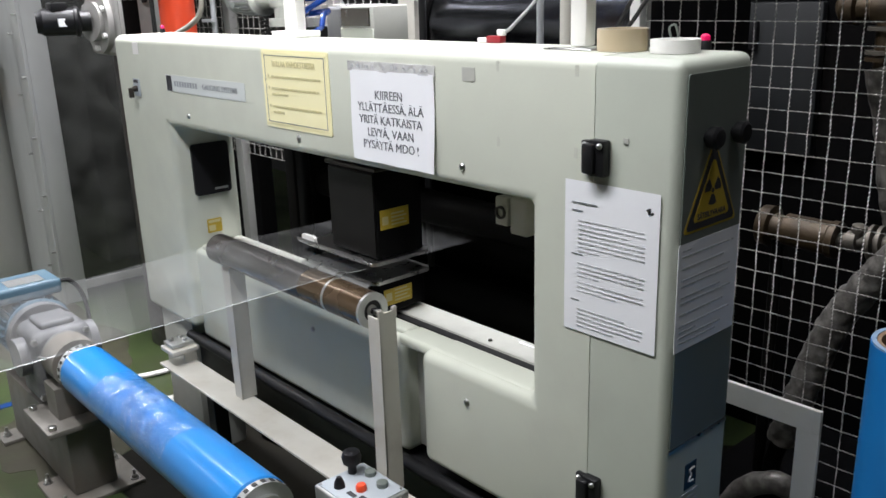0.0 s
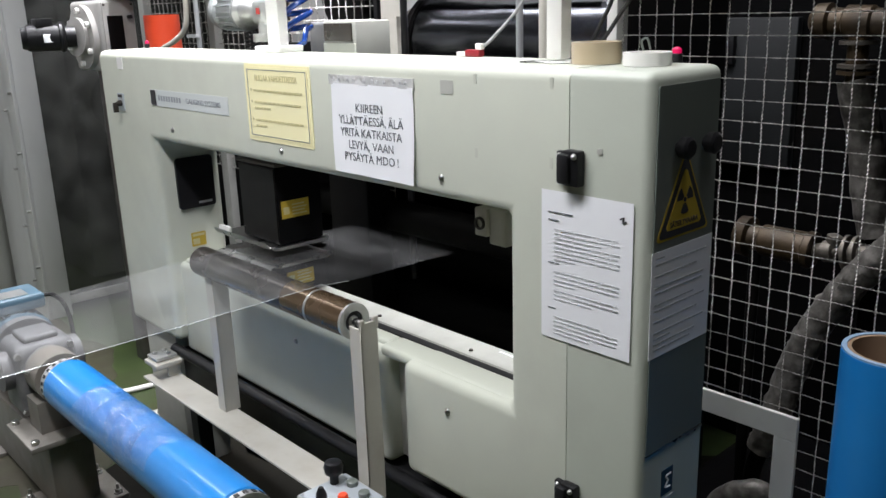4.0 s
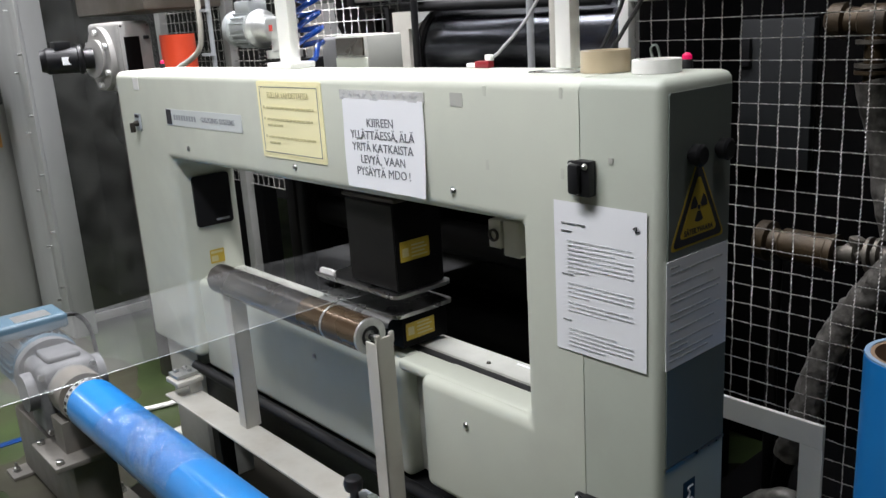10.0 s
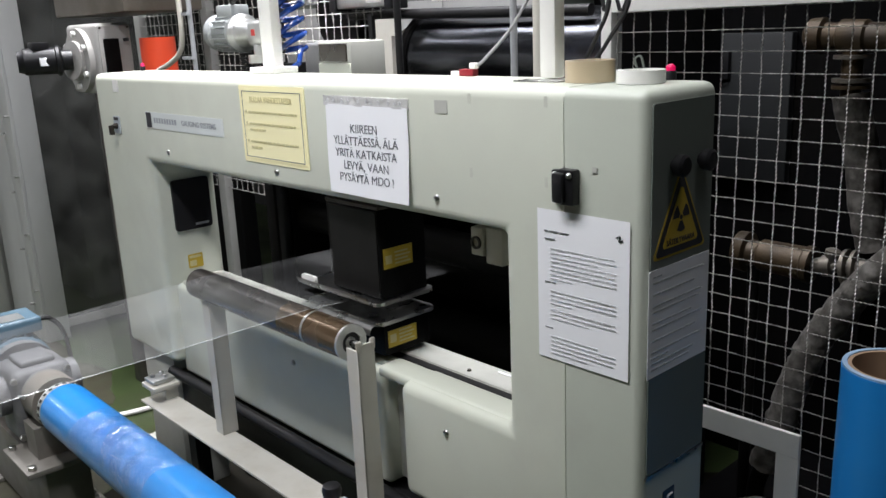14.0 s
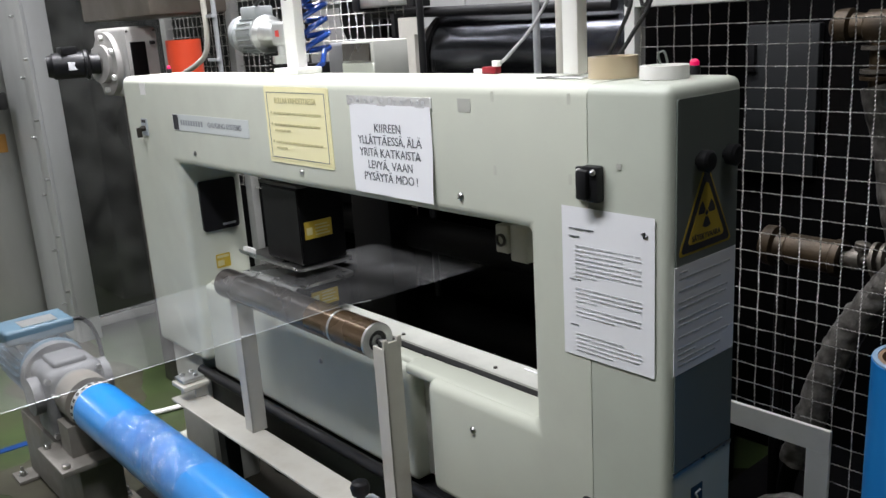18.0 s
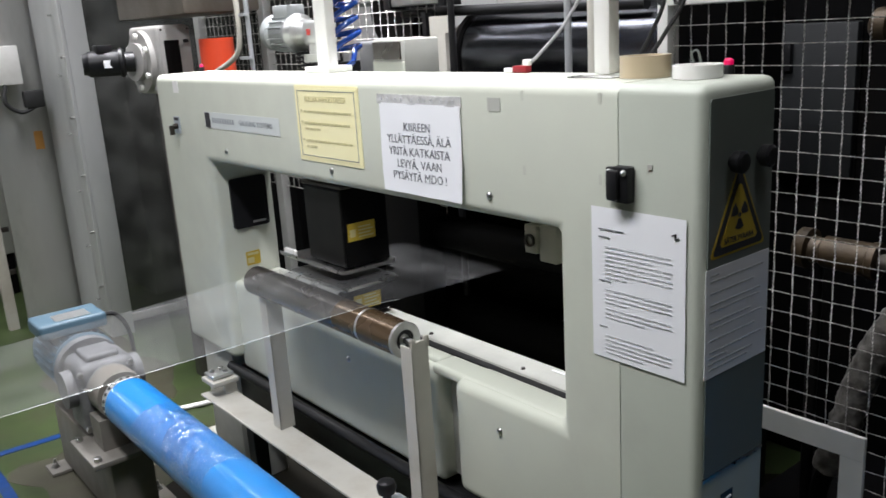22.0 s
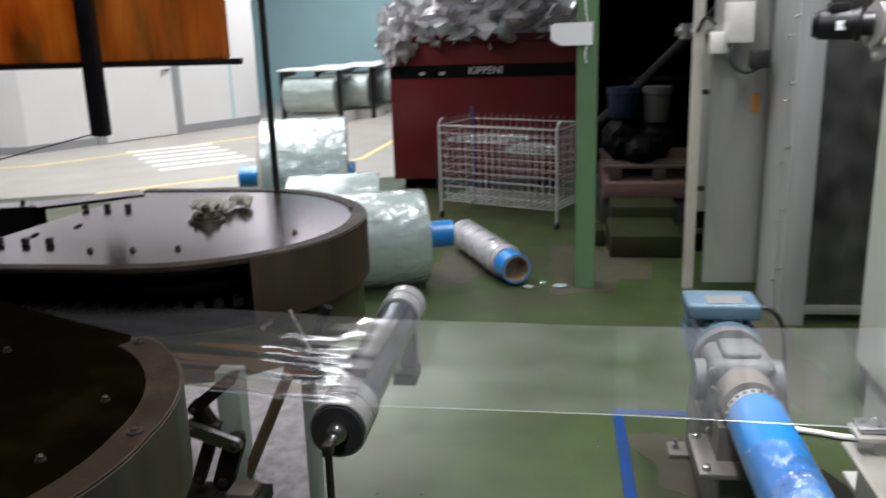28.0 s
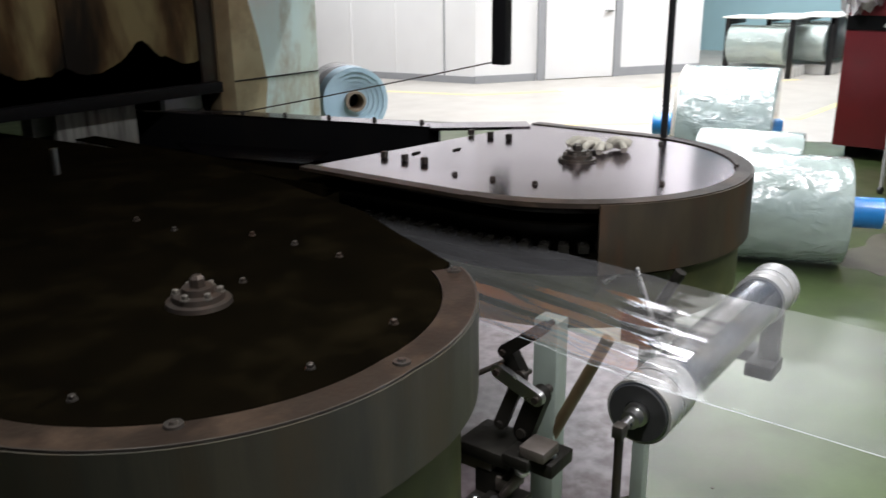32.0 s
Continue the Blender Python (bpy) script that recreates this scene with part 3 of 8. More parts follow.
logo = part("emblem", bm, material("deep_blue_label", (0.012, 0.04, 0.075), 0.4), gauge, "dark blue emblem plate")
bm = bmesh.new()
pipe(bm, arc([(0.2399, 0.106, 0.797), (0.2399, 0.090, 0.795), (0.2399, 0.096, 0.784), (0.2399, 0.088, 0.772), (0.2399, 0.104, 0.769)], 5), 0.0022, 6)
part("mark", bm, PAPER, logo)
for k in range(3):
    bm = bmesh.new()
    box(bm, 0.2376, 0.2392, 0.066, 0.124 - 0.012 * (k % 2), 0.742 - 0.011 * k, 0.747 - 0.011 * k)
    part("lettering", bm, INK_GREY, gauge)
# window: left jamb fittings, sill and rails
bm = bmesh.new()
round_rect(bm, -1.7125, -1.703, 0.062, 0.200, 1.035, 1.215, 0.012, "x")
screen = part("sensor_window", bm, BLACK, gauge, "black glossy sensor window")
bm = bmesh.new()
box(bm, -1.7032, -1.7022, 0.135, 0.185, 1.048, 1.056)
part("maker_mark", bm, INK_GREY, screen)
bm = bmesh.new()
round_rect(bm, -1.7125, -1.7105, 0.095, 0.150, 0.895, 0.945, 0.004, "x")
tag = part("warning_label", bm, LABEL_YELLOW, gauge, "small yellow warning label")
for z0, z1 in ((0.931, 0.940), (0.902, 0.922)):
    bm = bmesh.new()
    box(bm, -1.7107, -1.7099, 0.100, 0.145 - (0.02 if z0 < 0.92 else 0), z0, z1)
    part("lettering", bm, INK_FAINT, tag)
bm = bmesh.new()
box(bm, -1.70, -0.567, 0.056, 0.103, 0.835, 0.864, 0.010, 4)
box(bm, -0.566, -0.11, 0.024, 0.103, 0.835, 0.866, 0.012, 4)
part("sill", bm, PUTTY, gauge)
bm = bmesh.new()
box(bm, -1.70, -0.10, 0.104, 0.127, 0.83, 0.8625)
part("rail_slot", bm, RUBBER, gauge)
bm = bmesh.new()
box(bm, -1.70, -0.10, 0.128, 0.212, 0.835, 0.868, 0.004, 2)
rail = part("slide_rail", bm, PUTTY_OLD, gauge)
for x in (-1.5, -1.1, -0.72, -0.36):
    bm = bmesh.new()
    lathe(bm, (x, 0.150, 0.868), (x, 0.150, 0.872), [(0, 0.006), (1, 0.005)], 10)
    part("bolt", bm, DARK_STEEL, rail)
bm = bmesh.new()
box(bm, -0.30, -0.24, 0.188, 0.194, 0.8685, 0.8700)
part("scale_strip", bm, PAPER, rail)
bm = bmesh.new()
box(bm, -1.70, -0.10, 0.20, 0.232, 1.235, 1.29)
part("upper_rail", bm, BLACK_PAINT, gauge)
bm = bmesh.new()
box(bm, -0.302, -0.264, 0.114, 0.20, 1.182, 1.248, 0.004, 2)
box(bm, -0.263, -0.210, 0.120, 0.205, 1.165, 1.250, 0.006, 2)
bracket = part("end_bracket", bm, CREAM, gauge)
bm = bmesh.new()
ring(bm, (-0.283, 0.1145, 1.213), (-0.283, 0.109, 1.213), 0.015, 0.010)
part("bushing", bm, DARK_STEEL, bracket)
# screws on the front
for x, z in ((-1.556, 1.334), (-0.915, 1.330), (-0.284, 1.334), (-0.288, 0.782)):
    bm = bmesh.new()
    dome_screw(bm, x, 0.0, z)
    part("screw", bm, STEEL, gauge)
bm = bmesh.new()
dome_screw(bm, -0.99, 0.042, 0.752)
part("screw", bm, STEEL, gauge)
# front latches
for z in (1.400, 0.722):
    bm = bmesh.new()
    box(bm, 0.043, 0.062, -0.012, 0.001, z - 0.030, z + 0.028, 0.003)
    box(bm, 0.064, 0.100, -0.020, 0.001, z - 0.034, z + 0.032, 0.004)
    box(bm, 0.056, 0.082, -0.030, -0.010, z - 0.030, z + 0.026, 0.006)
    latch = part("latch", bm, BLACK, gauge, "black plastic panel latch")
    for x, dz in ((0.052, 0.020), (0.091, 0.022)):
        bm = bmesh.new()
        dome_screw(bm, x, -0.012 if x < 0.06 else -0.020, z + dz, 0.006)
        part("screw", bm, STEEL, latch)
# key switch and adhesive scraps on the front
bm = bmesh.new()
round_rect(bm, -1.955, -1.908, -0.004, 0.001, 1.372, 1.432, 0.004)
plate = part("switch_plate", bm, LABEL_GREY, gauge)
bm = bmesh.new()
lathe(bm, (-1.930, -0.004, 1.398), (-1.930, -0.020, 1.398), [(0, 0.011), (0.7, 0.010), (1, 0.006)], 14)
box(bm, -1.934, -1.926, -0.034, -0.016, 1.368, 1.402, 0.002)
part("key", bm, DARK_STEEL, plate)
bm = bmesh.new()
box(bm, -1.948, -1.915, -0.0055, -0.0035, 1.418, 1.428)
part("lettering", bm, INK, plate)
for x0, x1, z0, z1, m in ((-1.93, -1.885, 1.515, 1.555, WHITE), (-0.278, -0.240, 1.514, 1.542, PUTTY_OLD),
                          (0.128, 0.138, 1.428, 1.438, PUTTY_OLD)):
    bm = bmesh.new()
    box(bm, x0, x1, -0.0012, 0.0005, z0, z1)
    part("tape_scrap", bm, m, gauge)
GHOST = material("old_glue_mark", (0.55, 0.565, 0.485), 0.5, 0, (0.50, 0.51, 0.44), 40, 0.7)
for x, z in ((-0.176, 1.548), (-0.176, 1.40), (0.022, 1.548), (0.022, 1.40)):
    bm = bmesh.new()
    box(bm, x - 0.004, x + 0.004, -0.0006, 0.0005, z - 0.010, z + 0.010)
    part("glue_mark", bm, GHOST, gauge)
bm = bmesh.new()
round_rect(bm, -1.690, -1.180, -0.0015, 0.0005, 1.405, 1.458, 0.003)
nameplate = part("nameplate", bm, material("pale_blue_grey_plate", (0.61, 0.645, 0.63), 0.35, 0, (0.58, 0.615, 0.60), 10, 0.4), gauge, "pale blue-grey nameplate")
bm = bmesh.new()
box(bm, -1.685, -1.650, -0.0030, -0.0010, 1.408, 1.456)
box(bm, -1.678, -1.672, -0.0036, -0.0028, 1.414, 1.450)
part("emblem", bm, INK, nameplate)
INK_PLATE = material("worn_plate_ink", (0.30, 0.32, 0.34), 0.5)
for k in range(9):
    bm = bmesh.new()
    box(bm, -1.632 + 0.0182 * k, -1.620 + 0.0182 * k, -0.0020, -0.0010, 1.4235, 1.4405)
    part("maker_name", bm, INK_PLATE, nameplate)
writing("GAUGING SYSTEMS", 0.0225, INK_PLATE, nameplate, Matrix.Translation((-1.330, -0.0024, 1.432)) @ FRONT, "lettering", 0.0001, squeeze=1.1)


# ---- notices ----
def bars(parent, mat, x0, x1, z, h, seed, put, name="lettering"):
    """A line of unreadable words as plain bars."""
    rng = random.Random(seed)
    bm = bmesh.new()
    x = x0
    while x < x1 - 0.006:
        w = min(rng.uniform(0.006, 0.026), x1 - x)
        put(bm, x, x + w, z, z + h)
        x += w + 0.0028
    return part(name, bm, mat, parent)


def face_put(y):
    return lambda bm, a, b, c, d: box(bm, a, b, y - 0.0006, y, c, d)


def side_put(x):
    return lambda bm, a, b, c, d: box(bm, x, x + 0.0006, a, b, c, d)


notice = thing("paper_notice", (0.105, -0.001, 1.053), "white typed instruction sheet taped to the gauge", "notice", "typed sheets on the gauge")
bm = bmesh.new()
sheet_pts = [[(0.21 * i / 8, -0.0022 - 0.0004 * math.sin(i * 0.8) * math.sin(j * 0.5), 1.053 + 0.297 * j / 12) for i in range(9)] for j in range(13)]
grid = [[bm.verts.new(p) for p in row] for row in sheet_pts]
for j in range(12):
    for i in range(8):
        bm.faces.new((grid[j][i], grid[j][i + 1], grid[j + 1][i + 1], grid[j + 1][i]))
part("sheet", bm, PAPER, notice)
seed = 0
for top, count, indent in ((1.312, 1, 0.018), (1.297, 1, 0.018), (1.279, 8, 0.032), (1.212, 1, 0.018), (1.195, 4, 0.032), (1.157, 3, 0.032), (1.120, 1, 0.018), (1.103, 5, 0.032)):
    for k in range(count):
        seed += 1
        end = (0.085 if count == 1 and indent < 0.02 and top > 1.31 else 0.045) if count == 1 else (0.183 - 0.04 * ((seed * 7) % 5 == 0) - (0.06 if k == count - 1 else 0))
        bars(notice, INK_SOFT if count == 1 else INK_GREY, indent, end, top - 0.0085 * k - 0.0045, 0.0021, seed, face_put(-0.0029))
bm = bmesh.new()
pipe(bm, arc([(0.182, -0.0034, 1.318), (0.190, -0.0034, 1.322), (0.188, -0.0034, 1.312), (0.196, -0.0034, 1.316)], 4), 0.0012, 5)
part("pen_mark", bm, INK, notice)

side_notice = thing("paper_notice", (0.2425, 0.107, 1.065), "bluish typed sheet on the dark end panel", "notice", "typed sheets on the gauge")
bm = bmesh.new()
box(bm, 0.2410, 0.2420, 0.010, 0.206, 1.062, 1.263)
part("sheet", bm, PAPER, side_notice)
for k in range(17):
    if k in (2, 4, 7, 10, 12):
        continue
    bars(side_notice, INK_GREY, 0.022, 0.075 + 0.10 * ((k * 5) % 7 != 0) + 0.012 * ((k * 3) % 4 - 2), 1.249 - k * 0.0108, 0.0028, 100 + k, side_put(0.2421))

yellow = thing("yellow_notice", (-0.91, -0.001, 1.35), "yellow framed notice sheet with faded print on the gauge", "notice")
bm = bmesh.new()
round_rect(bm, -1.070, -0.755, -0.0022, 0.0, 1.349, 1.556, 0.006)
part("border", bm, PAPER_YELLOW, yellow)
bm = bmesh.new()
box(bm, -1.060, -0.765, -0.0034, -0.0020, 1.358, 1.548)
inner = part("sheet", bm, PAPER_YELLOW, yellow)
bm = bmesh.new()
for a, b, c, d in ((-1.054, -0.771, 1.540, 1.5415), (-1.054, -0.771, 1.3635, 1.365), (-1.054, -1.0525, 1.365, 1.540), (-0.7725, -0.771, 1.365, 1.540)):
    box(bm, a, b, -0.0042, -0.0030, c, d)
part("printed_line", bm, INK_SOFT, inner)
writing("RULLAA VAIHDETTAESSA", 0.0225, INK_FAINT, inner, Matrix.Translation((-0.913, -0.0042, 1.519)) @ FRONT, "heading", 0.0001, squeeze=0.80)
for k, (z, e) in enumerate(((1.483, -0.79), (1.452, -0.80), (1.436, -0.94), (1.404, -0.785), (1.388, -0.97))):
    bars(inner, INK_FAINT, -1.025, e, z, 0.0055, 40 + k, face_put(-0.0040))
for z in (1.487, 1.456, 1.408):
    bm = bmesh.new()
    lathe(bm, (-1.038, -0.0034, z), (-1.038, -0.0042, z), [(0, 0.004), (1, 0.004)], 8)
    part("bullet", bm, INK_FAINT, inner)

pocket = thing("pocket_notice", (-0.515, -0.002, 1.305), "white printed warning sheet in a clear plastic pocket", "notice")
bm = bmesh.new()
cols, rows = 16, 12
lift = lambda u, v: -0.004 - 0.004 * math.sin(u * 3.1) * (1 - v) - (0.012 * max(0, u - 0.55) * (1 - v) ** 2) - 0.0015 * math.sin(u * 14 + v * 5)
grid = [[bm.verts.new((-0.666 + 0.302 * i / cols, lift(i / cols, j / rows), 1.308 + 0.213 * j / rows)) for i in range(cols + 1)] for j in range(rows + 1)]
for j in range(rows):
    for i in range(cols):
        bm.faces.new((grid[j][i], grid[j][i + 1], grid[j + 1][i + 1], grid[j + 1][i]))
page = part("sheet", bm, PAPER, pocket)
bm = bmesh.new()
box(bm, -0.674, -0.361, -0.0030, -0.0008, 1.518, 1.541, 0.0005, 1)
strip = part("hole_strip", bm, POCKET, pocket, "clear punched pocket strip")
for k, x in enumerate((-0.655, -0.632, -0.598, -0.575, -0.535, -0.505, -0.490, -0.462, -0.428, -0.405, -0.388)):
    bm = bmesh.new()
    ring(bm, (x, -0.0030, 1.530), (x, -0.0040, 1.530), 0.0042, 0.0024, 10)
    part("punched_hole", bm, INK_GREY, strip)
for text, z in (("KIIREEN", 1.466), ("YLL\u00c4TT\u00c4ESS\u00c4, \u00c4L\u00c4", 1.437), ("YRIT\u00c4 KATKAISTA", 1.408), ("LEVY\u00c4, VAAN", 1.379), ("PYS\u00c4YT\u00c4 MDO !", 1.350)):
    writing(text, 0.0285, INK_SOFT, page, Matrix.Translation((-0.518, -0.0008, z)) @ FRONT @ pose(0, 0, 0, 0, 0, 0.6), "lettering", -0.0001, squeeze=1.0, surface=lambda x, zz: lift((x + 0.666) / 0.302, (zz - 1.308) / 0.213))

# radiation triangle
sign = thing("radiation_sign", (0.2433, 0.104, 1.284), "yellow and black triangular radiation warning sign", "sign")


def triangle(bm, x0, x1, grow):
    c = Vector((0.104, 1.333))
    pts = [Vector((0.022, 1.280)), Vector((0.188, 1.280)), Vector((0.104, 1.434))]
    line = []
    for p in pts:
        d = (p - c).normalized()
        q = c + (p - c) * grow
        side = Vector((-d.y, d.x))
        for s in (-1, -0.5, 0.5, 1):
            line.append(q - d * 0.006 * abs(s) + side * 0.0055 * s)
    one, two = [bm.verts.new((x0, *p)) for p in line], [bm.verts.new((x1, *p)) for p in line]
    n = len(line)
    for k in range(n):
        bm.faces.new((one[k], one[(k + 1) % n], two[(k + 1) % n], two[k]))
    bm.faces.new(one[::-1])
    bm.faces.new(two)


for name, grow, x, m in (("border", 1.0, 0.2418, LABEL_YELLOW), ("black_band", 0.92, 0.2426, INK), ("field", 0.68, 0.2434, LABEL_YELLOW)):
    bm = bmesh.new()
    triangle(bm, 0.2409, x, grow)
    part(name, bm, m, sign)
for a in (90, 210, 330):
    bm = bmesh.new()
    line = [(0.007 * math.cos(radians(a + d)), 0.007 * math.sin(radians(a + d))) for d in range(-30, 31, 10)] + [(0.026 * math.cos(radians(a + d)), 0.026 * math.sin(radians(a + d))) for d in range(30, -31, -10)]
    one, two = [bm.verts.new((0.2434, 0.104 + p, 1.345 - q)) for p, q in line], [bm.verts.new((0.2440, 0.104 + p, 1.345 - q)) for p, q in line]
    for k in range(len(line)):
        bm.faces.new((one[k], one[(k + 1) % len(line)], two[(k + 1) % len(line)], two[k]))
    bm.faces.new(two)
    part("blade", bm, INK, sign)
bm = bmesh.new()
lathe(bm, (0.2434, 0.104, 1.345), (0.2440, 0.104, 1.345), [(0, 0.0045), (1, 0.0045)], 12)
part("centre_dot", bm, INK, sign)
writing("S\u00c4TEILYVAARA", 0.0145, INK, sign, Matrix.Translation((0.2438, 0.104, 1.304)) @ SIDE, "lettering", 0.0002, squeeze=0.92)


# ---- scanning head ----
def scanning_head(c):
    """c: the front right corner of its upper plate."""
    head = thing("scanning_head", (c, 0.12, 1.0), "black measuring head pair with yellow labels sliding along the gauge window", "sensor head")
    sheen = material("head_side_paint", (0.010, 0.0095, 0.009), 0.34, 0.0, (0.006, 0.006, 0.006), 12, 0.5, 0.08, 80, (0.014, 0.013, 0.012), 3, 0.4, spec=0.12)
    jet = material("head_black_paint", (0.0045, 0.0045, 0.005), 0.45, 0, (0.007, 0.007, 0.007), 15, 0.5, 0.1, 90, spec=0.06)
    bm = bmesh.new()
    box(bm, c - 0.212, c - 0.010, 0.052, 0.205, 1.030, 1.262, 0.005, 2)
    upper = part("upper_housing", bm, jet, head)
    bm = bmesh.new()
    box(bm, c - 0.208, c - 0.013, 0.0485, 0.0525, 1.036, 1.256, 0.001, 1)
    part("front_cover", bm, sheen, upper)
    bm = bmesh.new()
    box(bm, c - 0.222, c - 0.002, 0.048, 0.215, 1.262, 1.272, 0.002, 1)
    part("lid", bm, DARK_STEEL, upper)
    for k, (z0, z1, m) in enumerate(((1.018, 1.028, STEEL), (0.966, 0.976, STEEL))):
        bm = bmesh.new()
        round_rect(bm, c - 0.325, c, 0.030, 0.225, z0, z1, 0.022, "z", 6)
        plate = part("upper_plate" if k == 0 else "lower_plate", bm, m, head, "bright steel guide plate")
        bm = bmesh.new()
        s = 1 if k == 0 else -1
        for d in range(5):
            a0, a1 = radians(18 * d), radians(18 * d + 18)
            z = (z0 + z1) / 2
            pts = [(0.030 - 0.022 * math.sin(a), z + s * 0.022 * (1 - math.cos(a))) for a in (a0, a1)]
            v = [bm.verts.new((x, *p)) for p in pts for x in (c - 0.325, c - 0.012)]
            bm.faces.new((v[0], v[1], v[3], v[2]))
        part("lip", bm, STEEL, plate)
    bm = bmesh.new()
    round_rect(bm, c - 0.330, c - 0.265, 0.027, 0.036, 1.021, 1.049, 0.008)
    part("white_guide", bm, WHITE, head)
    bm = bmesh.new()
    box(bm, c - 0.212, c - 0.010, 0.052, 0.205, 0.880, 0.962, 0.005, 2)
    lower = part("lower_housing", bm, jet, head)
    bm = bmesh.new()
    box(bm, c - 0.16, c - 0.03, 0.10, 0.17, 0.870, 0.88, 0.002)
    part("slide_shoe", bm, DARK_STEEL, lower)
    for z0, z1, holder in ((1.108, 1.160, upper), (0.900, 0.945, lower)):
        bm = bmesh.new()
        box(bm, c - 0.0102, c - 0.0088, 0.064, 0.158, z0, z1)
        label = part("warning_label", bm, LABEL_YELLOW, holder, "yellow warning label")
        bm = bmesh.new()
        for k in range(4):
            box(bm, c - 0.0090, c - 0.0084, 0.100, 0.150 - 0.008 * (k % 2), z0 + 0.008 + 0.0095 * k, z0 + 0.012 + 0.0095 * k)
        box(bm, c - 0.0090, c - 0.0084, 0.070, 0.090, z0 + 0.012, z0 + 0.034)
        part("lettering", bm, INK_FAINT, label)
    bm = bmesh.new()
    box(bm, c - 0.19, c - 0.12, 0.0500, 0.0522, 0.905, 0.950)
    part("front_label", bm, LABEL_YELLOW, lower)
    bm = bmesh.new()
    box(bm, c - 0.19, c - 0.04, 0.12, 0.20, 1.27, 1.30, 0.004)
    part("carriage", bm, BLACK_PAINT, head)
    return head


HEAD_START = -0.656
head = scanning_head(HEAD_START)


# ---- idler roller before the gauge, on its stand ----
roller = thing("idler_roller", (-0.9, -0.072, 0.92), "brown worn idler roller with a bright ring and steel ends", "roller")
# darker over the far length, brown at the near end
bm = bmesh.new()
lathe(bm, (-1.300, -0.072, 0.963), (-0.800, -0.072, 0.963), [(0, 0.043), (0.002, 0.0444), (1, 0.0444)], 44)
part("dark_skin", bm, material("dark_roller_skin", (0.055, 0.048, 0.042), 0.28, 0.5, (0.035, 0.03, 0.026), 6, 0.6, 0.06, 120, (0.075, 0.055, 0.04), 3.0, 0.5), roller, "dark length of the roller")
bm = bmesh.new()
lathe(bm, (-0.800, -0.072, 0.963), (-0.540, -0.072, 0.963), [(0, 0.0445), (0.998, 0.0445), (1, 0.043)], 44)
part("skin", bm, COPPER_ROLL, roller)
bm = bmesh.new()
ring(bm, (-0.690, -0.072, 0.963), (-0.682, -0.072, 0.963), 0.0456, 0.040, 44)
part("ring", bm, ALU, roller, "bright scribed ring")
bm = bmesh.new()
ring(bm, (-0.541, -0.072, 0.963), (-0.533, -0.072, 0.963), 0.0450, 0.026, 40)
part("end_cap", bm, ALU, roller)
bm = bmesh.new()
ring(bm, (-0.546, -0.072, 0.963), (-0.537, -0.072, 0.963), 0.026, 0.015, 28)
part("bearing", bm, RUBBER, roller)
bm = bmesh.new()
lathe(bm, (-0.56, -0.072, 0.963), (-0.482, -0.072, 0.963), [(0, 0.014), (0.3, 0.014), (0.32, 0.009), (0.95, 0.009), (1, 0.007)], 18)
part("axle", bm, STEEL, roller)
bm = bmesh.new()
rod(bm, (-1.33, -0.072, 0.963), (-1.29, -0.072, 0.963), 0.009, 14)
part("axle_stub", bm, STEEL, roller)

stand = thing("roller_stand", (-0.9, -0.1, 0.0), "cream painted steel roller stand with two slotted posts", "stand")
for x in (-1.222, -0.497):
    bm = bmesh.new()
    box(bm, x - 0.022, x + 0.022, -0.0995, -0.0935, 0.497, 0.962, 0.001, 1)
    box(bm, x + 0.016, x + 0.022, -0.100, -0.048, 0.497, 0.975, 0.001, 1)
    for y in (-0.100, -0.060):
        box(bm, x + 0.0155, x + 0.0225, y, y + 0.016, 0.955, 0.985, 0.005, 3)
    part("post", bm, CREAM, stand)
bm = bmesh.new()
box(bm, -1.665, -0.30, -0.160, -0.058, 0.488, 0.496, 0.0015, 1)
box(bm, -1.665, -0.30, -0.066, -0.058, 0.43, 0.488, 0.0015, 1)
part("rail", bm, CREAM, stand)
for x in (-1.40, -0.36):
    bm = bmesh.new()
    box(bm, x - 0.025, x + 0.025, -0.115, -0.066, 0.0, 0.488, 0.002, 1)
    part("leg", bm, BLACK_PAINT, stand)
bm = bmesh.new()
box(bm, -1.665, -1.57, -0.150, -0.055, 0.540, 0.556, 0.003)
box(bm, -1.60, -1.592, -0.100, -0.055, 0.496, 0.545, 0.001, 1)
clamp = part("clamp_bracket", bm, CREAM, stand)
bm = bmesh.new()
box(bm, -1.660, -1.590, -0.140, -0.062, 0.560, 0.572, 0.002)
part("clamp_plate", bm, ALU, clamp)
for x, y in ((-1.64, -0.12), (-1.61, -0.085), (-1.645, -0.085)):
    bm = bmesh.new()
    lathe(bm, (x, y, 0.572), (x, y, 0.582), [(0, 0.009), (0.8, 0.009), (1, 0.006)], 6)
    part("bolt", bm, STEEL, clamp)

